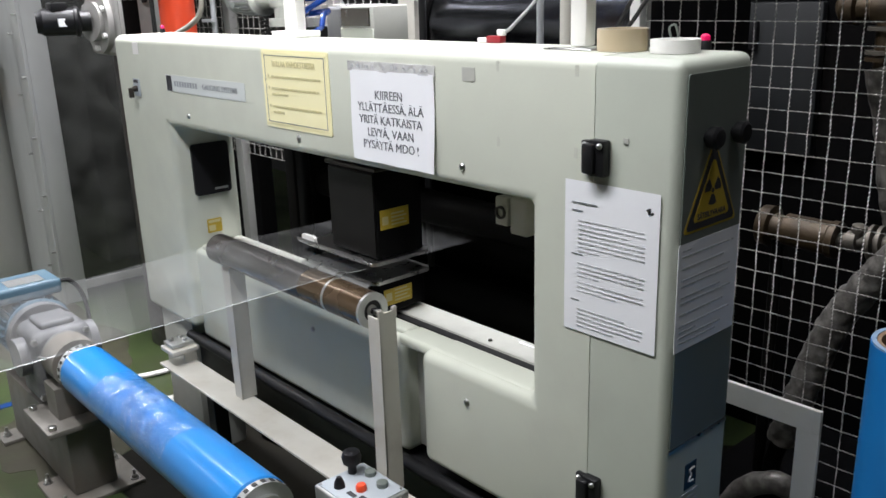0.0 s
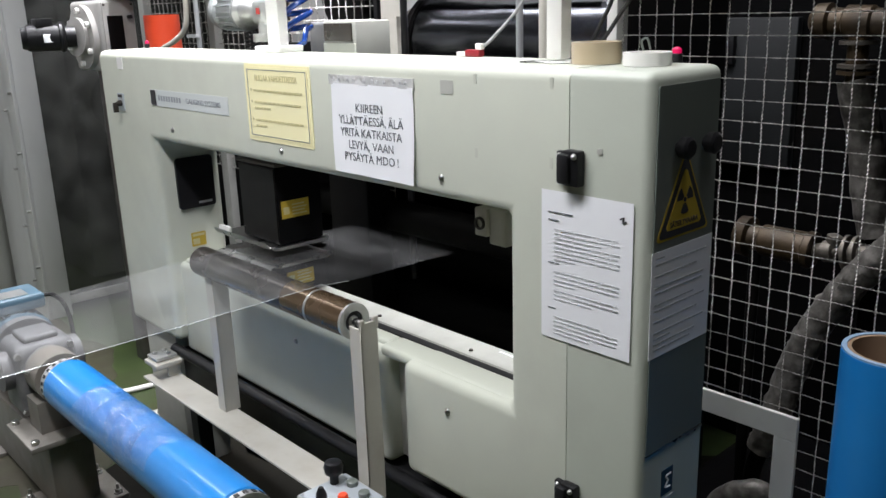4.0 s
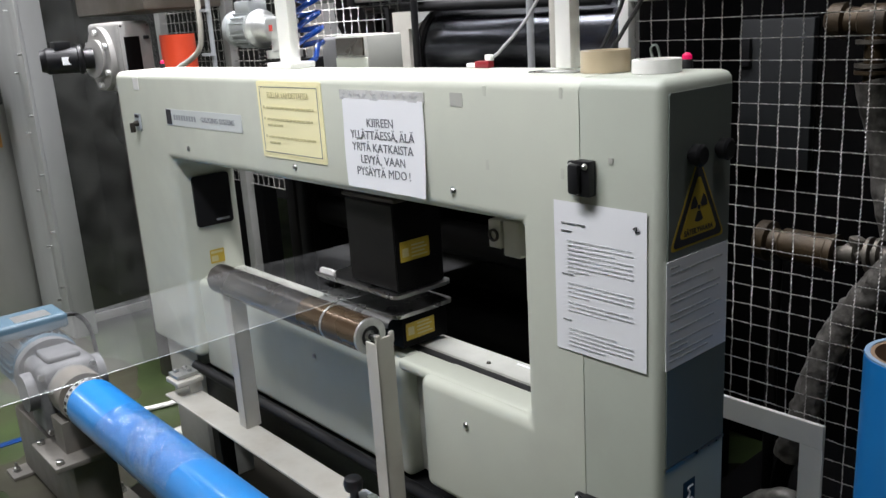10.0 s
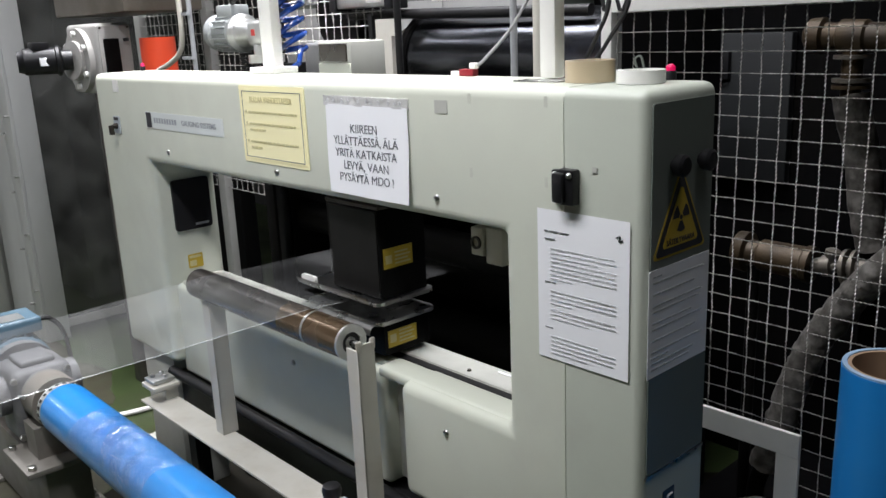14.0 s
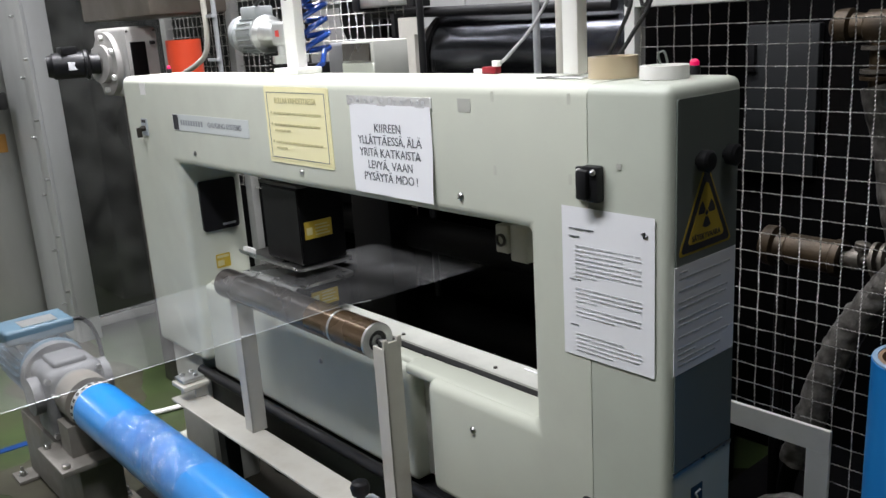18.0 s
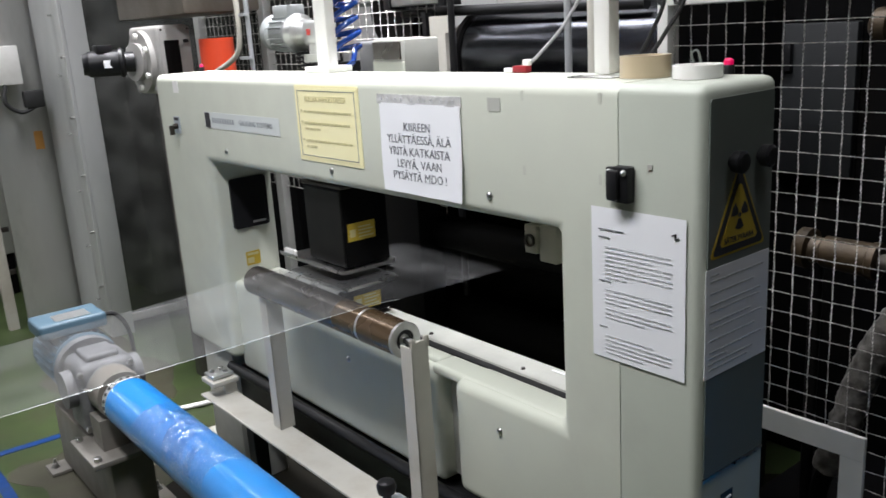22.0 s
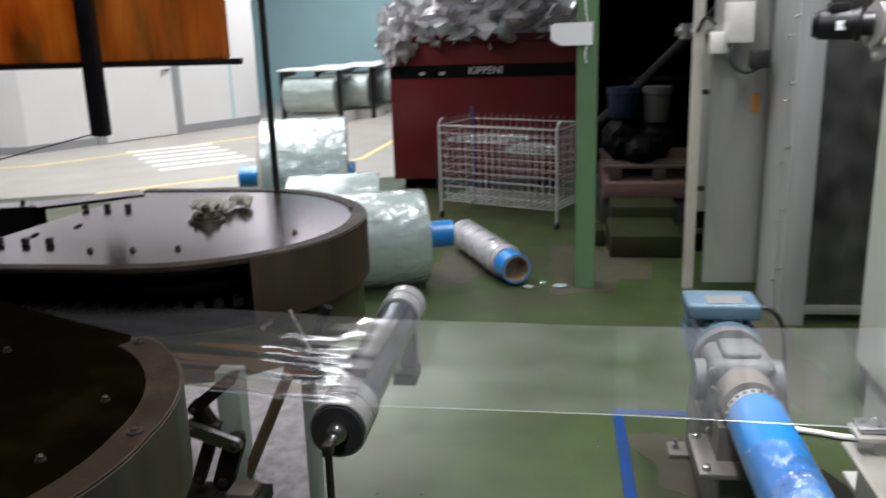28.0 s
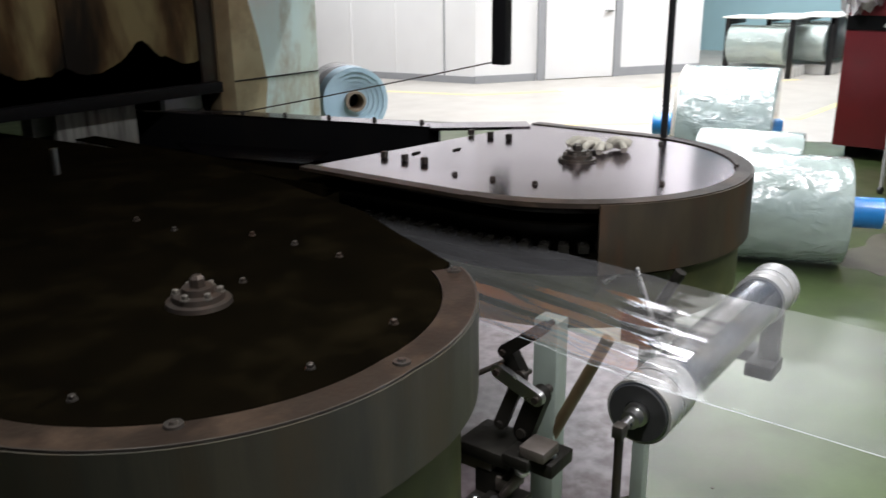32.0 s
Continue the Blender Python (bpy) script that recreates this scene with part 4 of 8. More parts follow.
pendant = thing("control_box", (-0.46, -0.17, 0.496), "grey push-button control box with black palm switch", "control box")
bm = bmesh.new()
box(bm, -0.555, -0.375, -0.262, -0.112, 0.4965, 0.562, 0.006, 3)
part("housing", bm, ALU, pendant)
bm = bmesh.new()
box(bm, -0.548, -0.382, -0.255, -0.119, 0.560, 0.5645, 0.001, 1)
part("cover_plate", bm, LABEL_GREY, pendant)
PALM = [(0, 0.011), (0.45, 0.011), (0.47, 0.022), (0.75, 0.025), (0.95, 0.021), (1, 0.012)]
for x, y, m, prof, h, n in ((-0.530, -0.165, BLACK, PALM, 0.060, "palm_button"), (-0.452, -0.196, ORANGE, [(0, 0.013), (0.7, 0.013), (1, 0.010)], 0.016, "red_button"),
                            (-0.500, -0.225, BLACK, [(0, 0.014), (0.5, 0.012), (1, 0.006)], 0.026, "selector_knob"),
                            (-0.490, -0.140, END_GREY, [(0, 0.014), (0.8, 0.014), (1, 0.010)], 0.014, "push_button"), (-0.430, -0.150, END_GREY, [(0, 0.014), (0.8, 0.014), (1, 0.010)], 0.014, "push_button")):
    bm = bmesh.new()
    lathe(bm, (x, y, 0.5645), (x, y, 0.5645 + h), prof, 20)
    part(n, bm, m, pendant)
for x, y in ((-0.541, -0.25), (-0.39, -0.25), (-0.39, -0.125)):
    bm = bmesh.new()
    lathe(bm, (x, y, 0.5645), (x, y, 0.567), [(0, 0.004), (1, 0.003)], 8)
    part("screw", bm, STEEL, pendant)
for x, y in ((-0.452, -0.224), (-0.416, -0.214)):
    bm = bmesh.new()
    box(bm, x - 0.014, x + 0.014, y - 0.006, y + 0.006, 0.5645, 0.566)
    part("legend_plate", bm, INK, pendant)


# ---- the film web ----
def web():
    ob = thing("film_web", (-0.95, -0.7, 0.9), "clear plastic film web running taut to the gauge", "plastic film")
    rows = [(-0.705, -1.205, 0.60, 0.992), (-0.705, -1.205, 0.04, 1.0), (-0.705, -1.205, -0.060, 1.0085), (-0.710, -1.208, -0.085, 1.007),
            (-0.782, -1.275, -0.40, 0.975), (-0.885, -1.375, -0.82, 0.935), (-0.950, -1.468, -1.15, 0.906), (-0.992, -1.53, -1.39, 0.886), (-1.0, -1.54, -1.46, 0.8865), (-1.006, -1.55, -1.50, 0.8867), (-1.012, -1.565, -1.55, 0.887), (-1.02, -1.57, -1.60, 0.887), (-1.033, -1.585, -1.65, 0.8875), (-1.04, -1.59, -1.71, 0.8875), (-1.045, -1.60, -1.78, 0.888), (-1.058, -1.61, -1.9, 0.8885), (-1.075, -1.62, -2.1, 0.889), (-1.08, -1.62, -2.3, 0.89), (-1.08, -1.62, -2.6, 0.89), (-1.08, -1.62, -3.0, 0.89), (-1.08, -1.62, -4.19, 0.89)]

    def sag(s, y):
        """The slack of the film past the guide roller: it droops and ripples along its run."""
        w = min(1.0, max(0.0, (-1.405 - y) * 5))
        w = w * w * (3 - 2 * w)
        return w * ((0.0085 * math.sin(s * 62 + 0.4 + 3 * y) + 0.0014 * math.sin(s * 170 + 9 * y)) * math.exp(-s / 0.20) - 0.009 * (1 - math.exp(-s / 0.09)))

    n = 120
    turn = next(i for i, r in enumerate(rows) if r[2] < -1.38)
    for name, run, mat in (("sheet", rows[:turn + 1], FILM), ("slack_sheet", rows[turn:], FILM_SLACK)):
        bm = bmesh.new()
        net = [[bm.verts.new((a + (b - a) * k / n, y, z - 0.004 * math.sin(math.pi * k / n) * (abs(y + 0.75) < 0.5) + (y < -1.42) * sag((a - b) * k / n, y))) for k in range(n + 1)] for a, b, y, z in run]
        for one, two in zip(net, net[1:]):
            for k in range(n):
                bm.faces.new((one[k], one[k + 1], two[k + 1], two[k]))
        bmesh.ops.recalc_face_normals(bm, faces=bm.faces)
        if sum(f.normal.z for f in bm.faces) < 0:
            bmesh.ops.reverse_faces(bm, faces=bm.faces)
        part(name, bm, mat, ob)
    bm = bmesh.new()
    pipe(bm, [(r[0], r[2], r[3] + 0.001) for r in rows[1:]], 0.0008, 5)
    part("bead_edge", bm, FILM_EDGE, ob)
    return ob


web()

# ---- things on the gauge's top ----
TOP = 1.5755
tape = thing("tape_roll", (0.03, 0.12, TOP), "tan packing tape roll lying on the gauge", "tape roll")
bm = bmesh.new()
ring(bm, (0.026, 0.125, TOP), (0.026, 0.125, TOP + 0.040), 0.047, 0.036, 36)
part("winding", bm, TAN, tape)
tape = thing("tape_roll", (0.148, 0.12, TOP), "white adhesive tape roll lying on the gauge", "tape roll")
bm = bmesh.new()
ring(bm, (0.142, 0.122, TOP), (0.142, 0.122, TOP + 0.023), 0.0435, 0.033, 36)
part("winding", bm, WHITE, tape)
bm = bmesh.new()
pipe(bm, arc([(0.115, 0.150, TOP + 0.022), (0.112, 0.146, TOP + 0.040), (0.122, 0.150, TOP + 0.045), (0.128, 0.152, TOP + 0.024)], 4), 0.0022, 6)
part("tape_flap", bm, END_GREY, tape)
RED_LENS = glow("red_signal_lens", (0.45, 0.0, 0.06), 0.7)
for x, y, r in ((0.150, 0.205, 0.011), (-2.03, 0.16, 0.009)):
    lamp = thing("signal_lamp", (x, y, TOP), "small red signal lamp on a black base", "signal lamp", "red signal lamps")
    bm = bmesh.new()
    lathe(bm, (x, y, TOP), (x, y, TOP + 0.016), [(0, r), (0.9, r), (1, r * 0.9)], 18)
    part("base", bm, BLACK, lamp)
    bm = bmesh.new()
    lathe(bm, (x, y, TOP + 0.016), (x, y, TOP + 0.028), [(0, r * 0.8), (0.6, r * 0.8), (0.9, r * 0.5), (1, r * 0.2)], 18)
    part("lens", bm, RED_LENS, lamp)
plug = thing("cable_plug", (-0.36, 0.20, TOP), "red and white cable plug with a grey lead", "plug")
bm = bmesh.new()
box(bm, -0.395, -0.350, 0.185, 0.205, TOP, TOP + 0.016, 0.003)
part("red_shell", bm, material("red_plastic", (0.28, 0.012, 0.022), 0.4), plug)
bm = bmesh.new()
box(bm, -0.425, -0.395, 0.187, 0.203, TOP, TOP + 0.011, 0.002)
part("white_shell", bm, WHITE, plug)
bm = bmesh.new()
box(bm, -0.365, -0.345, 0.188, 0.202, TOP + 0.016, TOP + 0.030, 0.003)
part("lead_clamp", bm, WHITE, plug)
bm = bmesh.new()
pipe(bm, arc([(-0.35, 0.196, TOP + 0.022), (-0.335, 0.215, TOP + 0.04), (-0.30, 0.28, TOP + 0.12), (-0.26, 0.33, TOP + 0.26), (-0.22, 0.36, TOP + 0.55)], 8), 0.004, 8)
part("lead", bm, material("grey_cable", (0.35, 0.35, 0.35), 0.5), plug)
plate = thing("steel_strip", (-0.06, 0.12, TOP), "thin bright steel strip lying on the gauge", "strip")
bm = bmesh.new()
box(bm, -0.135, -0.015, 0.085, 0.125, TOP, TOP + 0.003, 0.001, 1)
part("strip", bm, STEEL, plate)
for x, y, w in ((-1.167, 0.175, 0.032), (-0.108, 0.175, 0.020)):
    pole = thing("service_pole", (x, y, TOP), "white square service pole standing on the gauge", "pole", "white service poles")
    bm = bmesh.new()
    box(bm, x - w, x + w, y - 0.016, y + 0.016, TOP + 0.002, 3.595, 0.003)
    part("pole", bm, WHITE, pole)
    if w > 0.03:
        bm = bmesh.new()
        box(bm, x - 0.066, x + 0.066, y - 0.042, y + 0.042, TOP, TOP + 0.018, 0.003)
        part("foot", bm, WHITE, pole)
        bm = bmesh.new()
        dome_screw(bm, x - 0.002, y - 0.016, 1.79, 0.007)
        part("screw", bm, DARK_STEEL, pole)
coil = thing("spiral_hose", (-1.12, 0.20, TOP), "blue coiled air hose hanging beside the pole", "hose")
bm = bmesh.new()
pts = [(-1.185 + 0.036 * math.cos(a) + 0.006 * math.sin(a * 0.31), 0.262 + 0.036 * math.sin(a), TOP + 0.050 + 0.0068 * a + 0.012 * math.sin(a + 0.8)) for a in [k * 0.36 for k in range(520)]]
pipe(bm, [(-1.135, 0.215, TOP + 0.009), (-1.115, 0.23, TOP + 0.025)] + pts, 0.0085, 8)
part("coil", bm, material("blue_polyurethane", (0.008, 0.05, 0.28), 0.25, 0, (0.006, 0.035, 0.18), 10, 0.5, coat=0.4), coil)
for x0, y0, bend in ((-0.060, 0.215, 0.05), (-0.045, 0.225, 0.075)):
    lead = thing("black_cable", (x0, y0, TOP), "black hanging cable behind the gauge", "cable")
    bm = bmesh.new()
    pipe(bm, arc([(x0 - 0.02, y0, TOP + 0.004), (x0 + bend * 0.4, y0 + 0.01, TOP + 0.07), (x0 + bend, y0 + 0.02, TOP + 0.16), (x0 + bend * 0.3, y0 + 0.03, TOP + 0.30), (x0 - 0.03, y0 + 0.04, 3.59)], 8), 0.0042, 7)
    part("cable", bm, RUBBER, lead)


# ---- blue tube on its drive ----
tube = thing("drive_tube", (-1.2, -0.36, 0.4), "bright blue plastic tube wrapped with clear tape on a drive shaft", "tube")
AX, AZ = -0.362, 0.489
bm = bmesh.new()
lathe(bm, (-1.80, AX, AZ), (-0.655, AX, AZ), [(0, 0.083), (0.004, 0.0875), (0.996, 0.0875), (1, 0.083)], 56)
part("pipe", bm, BLUE, tube)
TAPE = sparkle_tape("clear_packing_tape", 0.17, 0.07, 20.0)
rng = random.Random(5)
for k in range(5):
    x0 = -1.56 + 0.115 * k
    bm = bmesh.new()
    seg = 22
    a0, a1 = rng.uniform(-0.5, 0.3), rng.uniform(2.3, 3.6)
    loops = []
    for i in range(seg + 1):
        a = a0 + (a1 - a0) * i / seg
        row = []
        for j in range(4):
            r = 0.0882 + 0.0003 * k
            row.append(bm.verts.new((x0 + 0.045 * j + 0.05 * math.sin(a + k), AX - r * math.cos(a), AZ + r * math.sin(a))))
        loops.append(row)
    for one, two in zip(loops, loops[1:]):
        for j in range(3):
            bm.faces.new((one[j], one[j + 1], two[j + 1], two[j]))
    part("tape_wrap", bm, TAPE, tube, "wrinkled clear tape")
for x0, x1 in ((-1.835, -1.803), (-0.652, -0.628)):
    bm = bmesh.new()
    ring(bm, (x0, AX, AZ), (x1, AX, AZ), 0.0845, 0.03, 40)
    collar = part("clamp_ring", bm, ALU, tube, "bright slotted clamp ring")
    for k in range(22):
        a = k * math.tau / 22
        bm = bmesh.new()
        c = Vector(((x0 + x1) / 2, AX + 0.084 * math.cos(a), AZ + 0.084 * math.sin(a)))
        m = Matrix.Translation(c) @ Matrix.Rotation(a, 4, "X")
        v = bmesh.ops.create_cube(bm, size=1)["verts"]
        bmesh.ops.scale(bm, vec=(0.013, 0.005, 0.011), verts=v)
        bmesh.ops.transform(bm, matrix=m, verts=v)
        part("slot", bm, RUBBER, collar)
bm = bmesh.new()
lathe(bm, (-0.640, AX, AZ), (-0.56, AX, AZ), [(0, 0.055), (0.3, 0.055), (0.32, 0.035), (0.9, 0.035), (1, 0.028)], 28)
part("chuck", bm, ALU, tube)
bm = bmesh.new()
rod(bm, (-1.98, AX, AZ), (-0.50, AX, AZ), 0.022, 20)
part("shaft", bm, STEEL, tube)

STAND = material("dusty_stand_paint", (0.175, 0.165, 0.145), 0.55, 0, (0.12, 0.108, 0.09), 12, 0.6, 0.2, 120, (0.17, 0.13, 0.095), 4.0, 0.6)
drive = thing("drive_stand", (-2.1, AX, 0), "cream steel drive stand with bearing block bolted to the floor", "stand")
for x0, x1 in ((-2.04, -1.785), (-2.55, -2.44)):
    bm = bmesh.new()
    box(bm, x0, x1, -0.525, -0.222, 0, 0.016, 0.003)
    foot = part("foot_plate", bm, STAND, drive)
    for y in (-0.495, -0.25):
        for x in ((x0 + 0.03, x1 - 0.03) if x1 - x0 > 0.2 else (x0 + 0.05,)):
            bm = bmesh.new()
            lathe(bm, (x, y, 0.016), (x, y, 0.021), [(0, 0.017), (1, 0.016)], 16)
            lathe(bm, (x, y, 0.021), (x, y, 0.034), [(0, 0.012), (0.9, 0.012), (1, 0.009)], 6)
            rod(bm, (x, y, 0.03), (x, y, 0.052), 0.006, 8)
            part("anchor_bolt", bm, STEEL, foot)
bm = bmesh.new()
box(bm, -2.53, -1.845, -0.452, -0.300, 0.016, 0.285, 0.008)
part("pedestal", bm, STAND, drive)
bm = bmesh.new()
box(bm, -2.06, -1.79, -0.520, -0.235, 0.285, 0.305, 0.003)
table = part("bearing_plate", bm, STAND, drive)
bm = bmesh.new()
prism(bm, [(-1.985, -0.455), (-1.875, -0.455), (-1.875, -0.270), (-1.985, -0.270)], 0.305, 0.42)
rod(bm, (-1.985, AX, AZ), (-1.875, AX, AZ), 0.088, 28)
block = part("bearing_block", bm, STAND, drive)
bm = bmesh.new()
ring(bm, (-1.87, AX, AZ), (-1.845, AX, AZ), 0.060, 0.023, 28)
part("seal", bm, DARK_STEEL, block)
bm = bmesh.new()
lathe(bm, (-1.93, AX - 0.088, AZ + 0.03), (-1.93, AX - 0.11, AZ + 0.045), [(0, 0.006), (1, 0.004)], 8)
part("grease_nipple", bm, STEEL, block)
for x, y in ((-1.82, -0.495), (-1.82, -0.262), (-2.03, -0.495)):
    bm = bmesh.new()
    lathe(bm, (x, y, 0.305), (x, y, 0.320), [(0, 0.014), (0.9, 0.014), (1, 0.010)], 6)
    part("bolt", bm, STEEL, table)
SMOKY = material("dusty_cast_housing", (0.145, 0.145, 0.15), 0.55, 0.0, (0.06, 0.06, 0.065), 7, 0.8, 0.4, 60, (0.27, 0.27, 0.265), 6, 0.5)
PALE_BLUE = material("pale_blue_paint", (0.085, 0.15, 0.20), 0.45, 0, (0.06, 0.11, 0.15), 10, 0.5, 0.1, 80, (0.16, 0.20, 0.22), 4, 0.4)
gear = thing("gear_motor", (-2.3, AX, 0.285), "pale blue geared electric motor with dusty grey gearbox", "motor")
bm = bmesh.new()
box(bm, -2.22, -2.00, -0.465, -0.255, 0.306, 0.585, 0.04, 4)
rod(bm, (-2.02, AX, AZ), (-1.985, AX, AZ), 0.085, 28)
rod(bm, (-2.11, -0.50, 0.48), (-2.11, -0.22, 0.48), 0.07, 24)
box(bm, -2.18, -2.04, -0.42, -0.30, 0.575, 0.605, 0.012, 3)
rod(bm, (-2.225, -0.36, 0.49), (-2.27, -0.36, 0.49), 0.125, 36)
case = part("gearbox", bm, SMOKY, gear, "dusty grey cast gearbox")
for y, z in ((-0.46, 0.35), (-0.46, 0.56), (-0.28, 0.35), (-0.28, 0.56)):
    bm = bmesh.new()
    lathe(bm, (-2.0, y, z), (-1.988, y, z), [(0, 0.013), (1, 0.011)], 6)
    part("bolt", bm, STEEL, case)
bm = bmesh.new()
lathe(bm, (-2.26, -0.36, 0.50), (-2.58, -0.36, 0.50), [(0, 0.10), (0.05, 0.125), (0.12, 0.115), (0.9, 0.115), (0.95, 0.125), (1, 0.11)], 36)
case = part("motor_body", bm, PALE_BLUE, gear)
for k in range(26):
    a = k * math.tau / 26
    bm = bmesh.new()
    v = bmesh.ops.create_cube(bm, size=1)["verts"]
    bmesh.ops.scale(bm, vec=(0.22, 0.016, 0.004), verts=v)
    bmesh.ops.transform(bm, matrix=Matrix.Translation((-2.42, -0.36 + 0.121 * math.cos(a), 0.50 + 0.121 * math.sin(a))) @ Matrix.Rotation(a, 4, "X"), verts=v)
    part("fin", bm, PALE_BLUE, case)
bm = bmesh.new()
box(bm, -2.49, -2.31, -0.500, -0.245, 0.615, 0.675, 0.014, 3)
term = part("terminal_box", bm, PALE_BLUE, gear)
bm = bmesh.new()
box(bm, -2.42, -2.33, -0.43, -0.30, 0.674, 0.6775)
part("rating_plate", bm, ALU, term)
bm = bmesh.new()
pipe(bm, arc([(-2.36, -0.25, 0.65), (-2.36, -0.20, 0.64), (-2.38, -0.15, 0.55), (-2.42, -0.12, 0.3), (-2.45, -0.05, 0.02)], 8), 0.009, 8)
part("cable", bm, RUBBER, gear)

conduit = thing("floor_conduit", (-2.66, 0.15, 0), "white conduit running along the floor", "conduit")
bm = bmesh.new()
pipe(bm, arc([(-2.62, -0.30, 0.014), (-2.70, -0.05, 0.014), (-2.68, 0.06, 0.014), (-2.63, 0.25, 0.014), (-2.62, 0.60, 0.014)], 6), 0.012, 10)
part("conduit", bm, WHITE, conduit)
foot = thing("floor_bracket", (-2.25, 0.17, 0), "grey floor bracket with anchor bolts and dust", "bracket")
bm = bmesh.new()
box(bm, -2.36, -2.10, 0.09, 0.30, 0, 0.02, 0.003)
part("plate", bm, PUTTY_OLD, foot)
for x, y in ((-2.30, 0.14), (-2.16, 0.25)):
    bm = bmesh.new()
    lathe(bm, (x, y, 0.02), (x, y, 0.036), [(0, 0.015), (0.9, 0.014), (1, 0.01)], 6)
    rod(bm, (x, y, 0.03), (x, y, 0.06), 0.007, 8)
    part("anchor_bolt", bm, STEEL, foot)
for name, pts in (("blue_floor_line", [(-2.86, -0.72), (-0.2, -0.70), (-0.2, -0.655), (-2.815, -0.675)]), ("blue_floor_line", [(-2.86, -0.72), (-2.815, -0.675), (-2.80, -0.30), (-2.845, -0.30)])):
    bm = bmesh.new()
    prism(bm, pts, 0.0005, 0.003)
    solid(name, bm, LINE_BLUE, "blue tape line marking the machine area", "floor line", kind="structure")

# worn bare patches of the floor round the machine
GRIME = material("bare_grimy_concrete", (0.050, 0.050, 0.026), 0.55, 0, (0.038, 0.032, 0.022), 7, 0.7, 0.25, 60, (0.05, 0.04, 0.03), 2.5, 0.6)


# near-black floor colour: shade under and behind the gauge, over the grime
FLOOR_SHADE = material("grimy_floor_shade", (0.012, 0.011, 0.008), 0.5, 0, (0.006, 0.0055, 0.004), 5, 0.7, 0.25, 60, (0.022, 0.019, 0.013), 2.5, 0.6, spec=0.15)


def worn_patch(cx, cy, rx, ry, seed, mat=GRIME, label="bare grimy brown patch of the worn floor"):
    rng = random.Random(seed)
    n = 40
    turn = [1 + 0.22 * math.sin(3 * a + seed) + 0.12 * math.sin(7 * a + 2 * seed) + rng.uniform(-0.06, 0.06) for a in (i * math.tau / n for i in range(n))]
    bm = bmesh.new()
    prism(bm, [(cx + rx * turn[i] * math.cos(i * math.tau / n), cy + ry * turn[i] * math.sin(i * math.tau / n)) for i in range(n)], 0.0002, 0.0012)
    solid("floor_patch", bm, mat, label, "floor", kind="structure")


worn_patch(-1.45, 0.14, 1.05, 0.36, 1, FLOOR_SHADE, "dark patch on the grimy floor, standing for shade under the gauge")
worn_patch(-2.35, -0.33, 0.34, 0.30, 2)
worn_patch(-5.05, -0.72, 0.55, 0.34, 3)
worn_patch(-5.25, -1.55, 0.62, 0.30, 4)
worn_patch(-6.05, -0.42, 0.60, 0.26, 5)
worn_patch(-3.55, 0.05, 0.60, 0.26, 6)
worn_patch(0.45, 0.95, 1.5, 0.62, 7, FLOOR_SHADE, "dark patch standing for the shade on the floor behind the gauge")
worn_patch(-1.15, 0.75, 1.0, 0.42, 8, FLOOR_SHADE, "dark patch standing for the shade on the floor behind the gauge")
for x, y, r in ((-2.56, -0.79, 0.010), (-2.52, -0.80, 0.012), (-2.09, -1.61, 0.007), (-1.97, -1.585, 0.006), (-2.10, -1.445, 0.008)):
    bm = bmesh.new()
    lathe(bm, (x, y, 0.0002), (x, y, 0.0022), [(0, r), (1, r * 0.8)], 10)
    solid("floor_mark", bm, GRIME, "small dark plugged hole in the floor", "floor mark", kind="structure")


# ---- wire guards behind the gauge ----
def mesh_panel(parent, x0, x1, z0, z1, y, pitch=0.05, r=0.0013, hole=None):
    """Crimped wire weave: upright and level wires that pass over and under each other; hole: x from, x to, top."""
    nx, nz = round((x1 - x0) / pitch), round((z1 - z0) / pitch)
    for i in range(nx + 1):
        x = x0 + i * pitch
        low = round((hole[2] - z0) / pitch * 10) if hole and hole[0] < x < hole[1] else 0
        bm = bmesh.new()
        pipe(bm, [(x, y + 0.0012 * math.cos(math.pi * (q / 10 + i)) + 0.0022 * (-1) ** q, z0 + q * pitch / 10) for q in range(low, nz * 10 + 1)], r, 5)
        part("upright_wire", bm, GUARD, parent)
    for j in range(nz + 1):
        z = z0 + j * pitch
        runs = [(0, nx * 10)]
        if hole and z < hole[2]:
            runs = [(0, int((hole[0] - x0) / pitch * 10)), (int((hole[1] - x0) / pitch * 10) + 1, nx * 10)]
        for q0, q1 in runs:
            bm = bmesh.new()
            pipe(bm, [(x0 + q * pitch / 10, y - 0.0012 * math.cos(math.pi * (q / 10 + j)) + 0.0022 * (-1) ** q, z) for q in range(q0, q1 + 1)], r, 5)
            part("level_wire", bm, GUARD, parent)


fence = thing("mesh_fence", (0.6, 0.7, 0), "white framed crimped wire mesh machine guard", "fence", "wire mesh guards")
mesh_panel(fence, -0.326, 2.274, 0.052, 1.702, 0.7, hole=(-0.09, 0.21, 0.67))
for x0, x1, z0, z1, n in ((-0.362, -0.3295, 0, 3.6, "post"), (2.28, 2.34, 0, 3.6, "post"), (-0.33, 2.28, 1.703, 1.79, "top_rail"), (-0.33, 2.28, 0.0, 0.05, "bottom_rail")):
    bm = bmesh.new()
    box(bm, x0, x1, 0.675, 0.725, z0, z1, 0.003)
    part(n, bm, WHITE, fence)
hatch = thing("guard_hatch_frame", (0.08, 0.66, 0), "white flat steel hatch frame before the mesh", "frame")
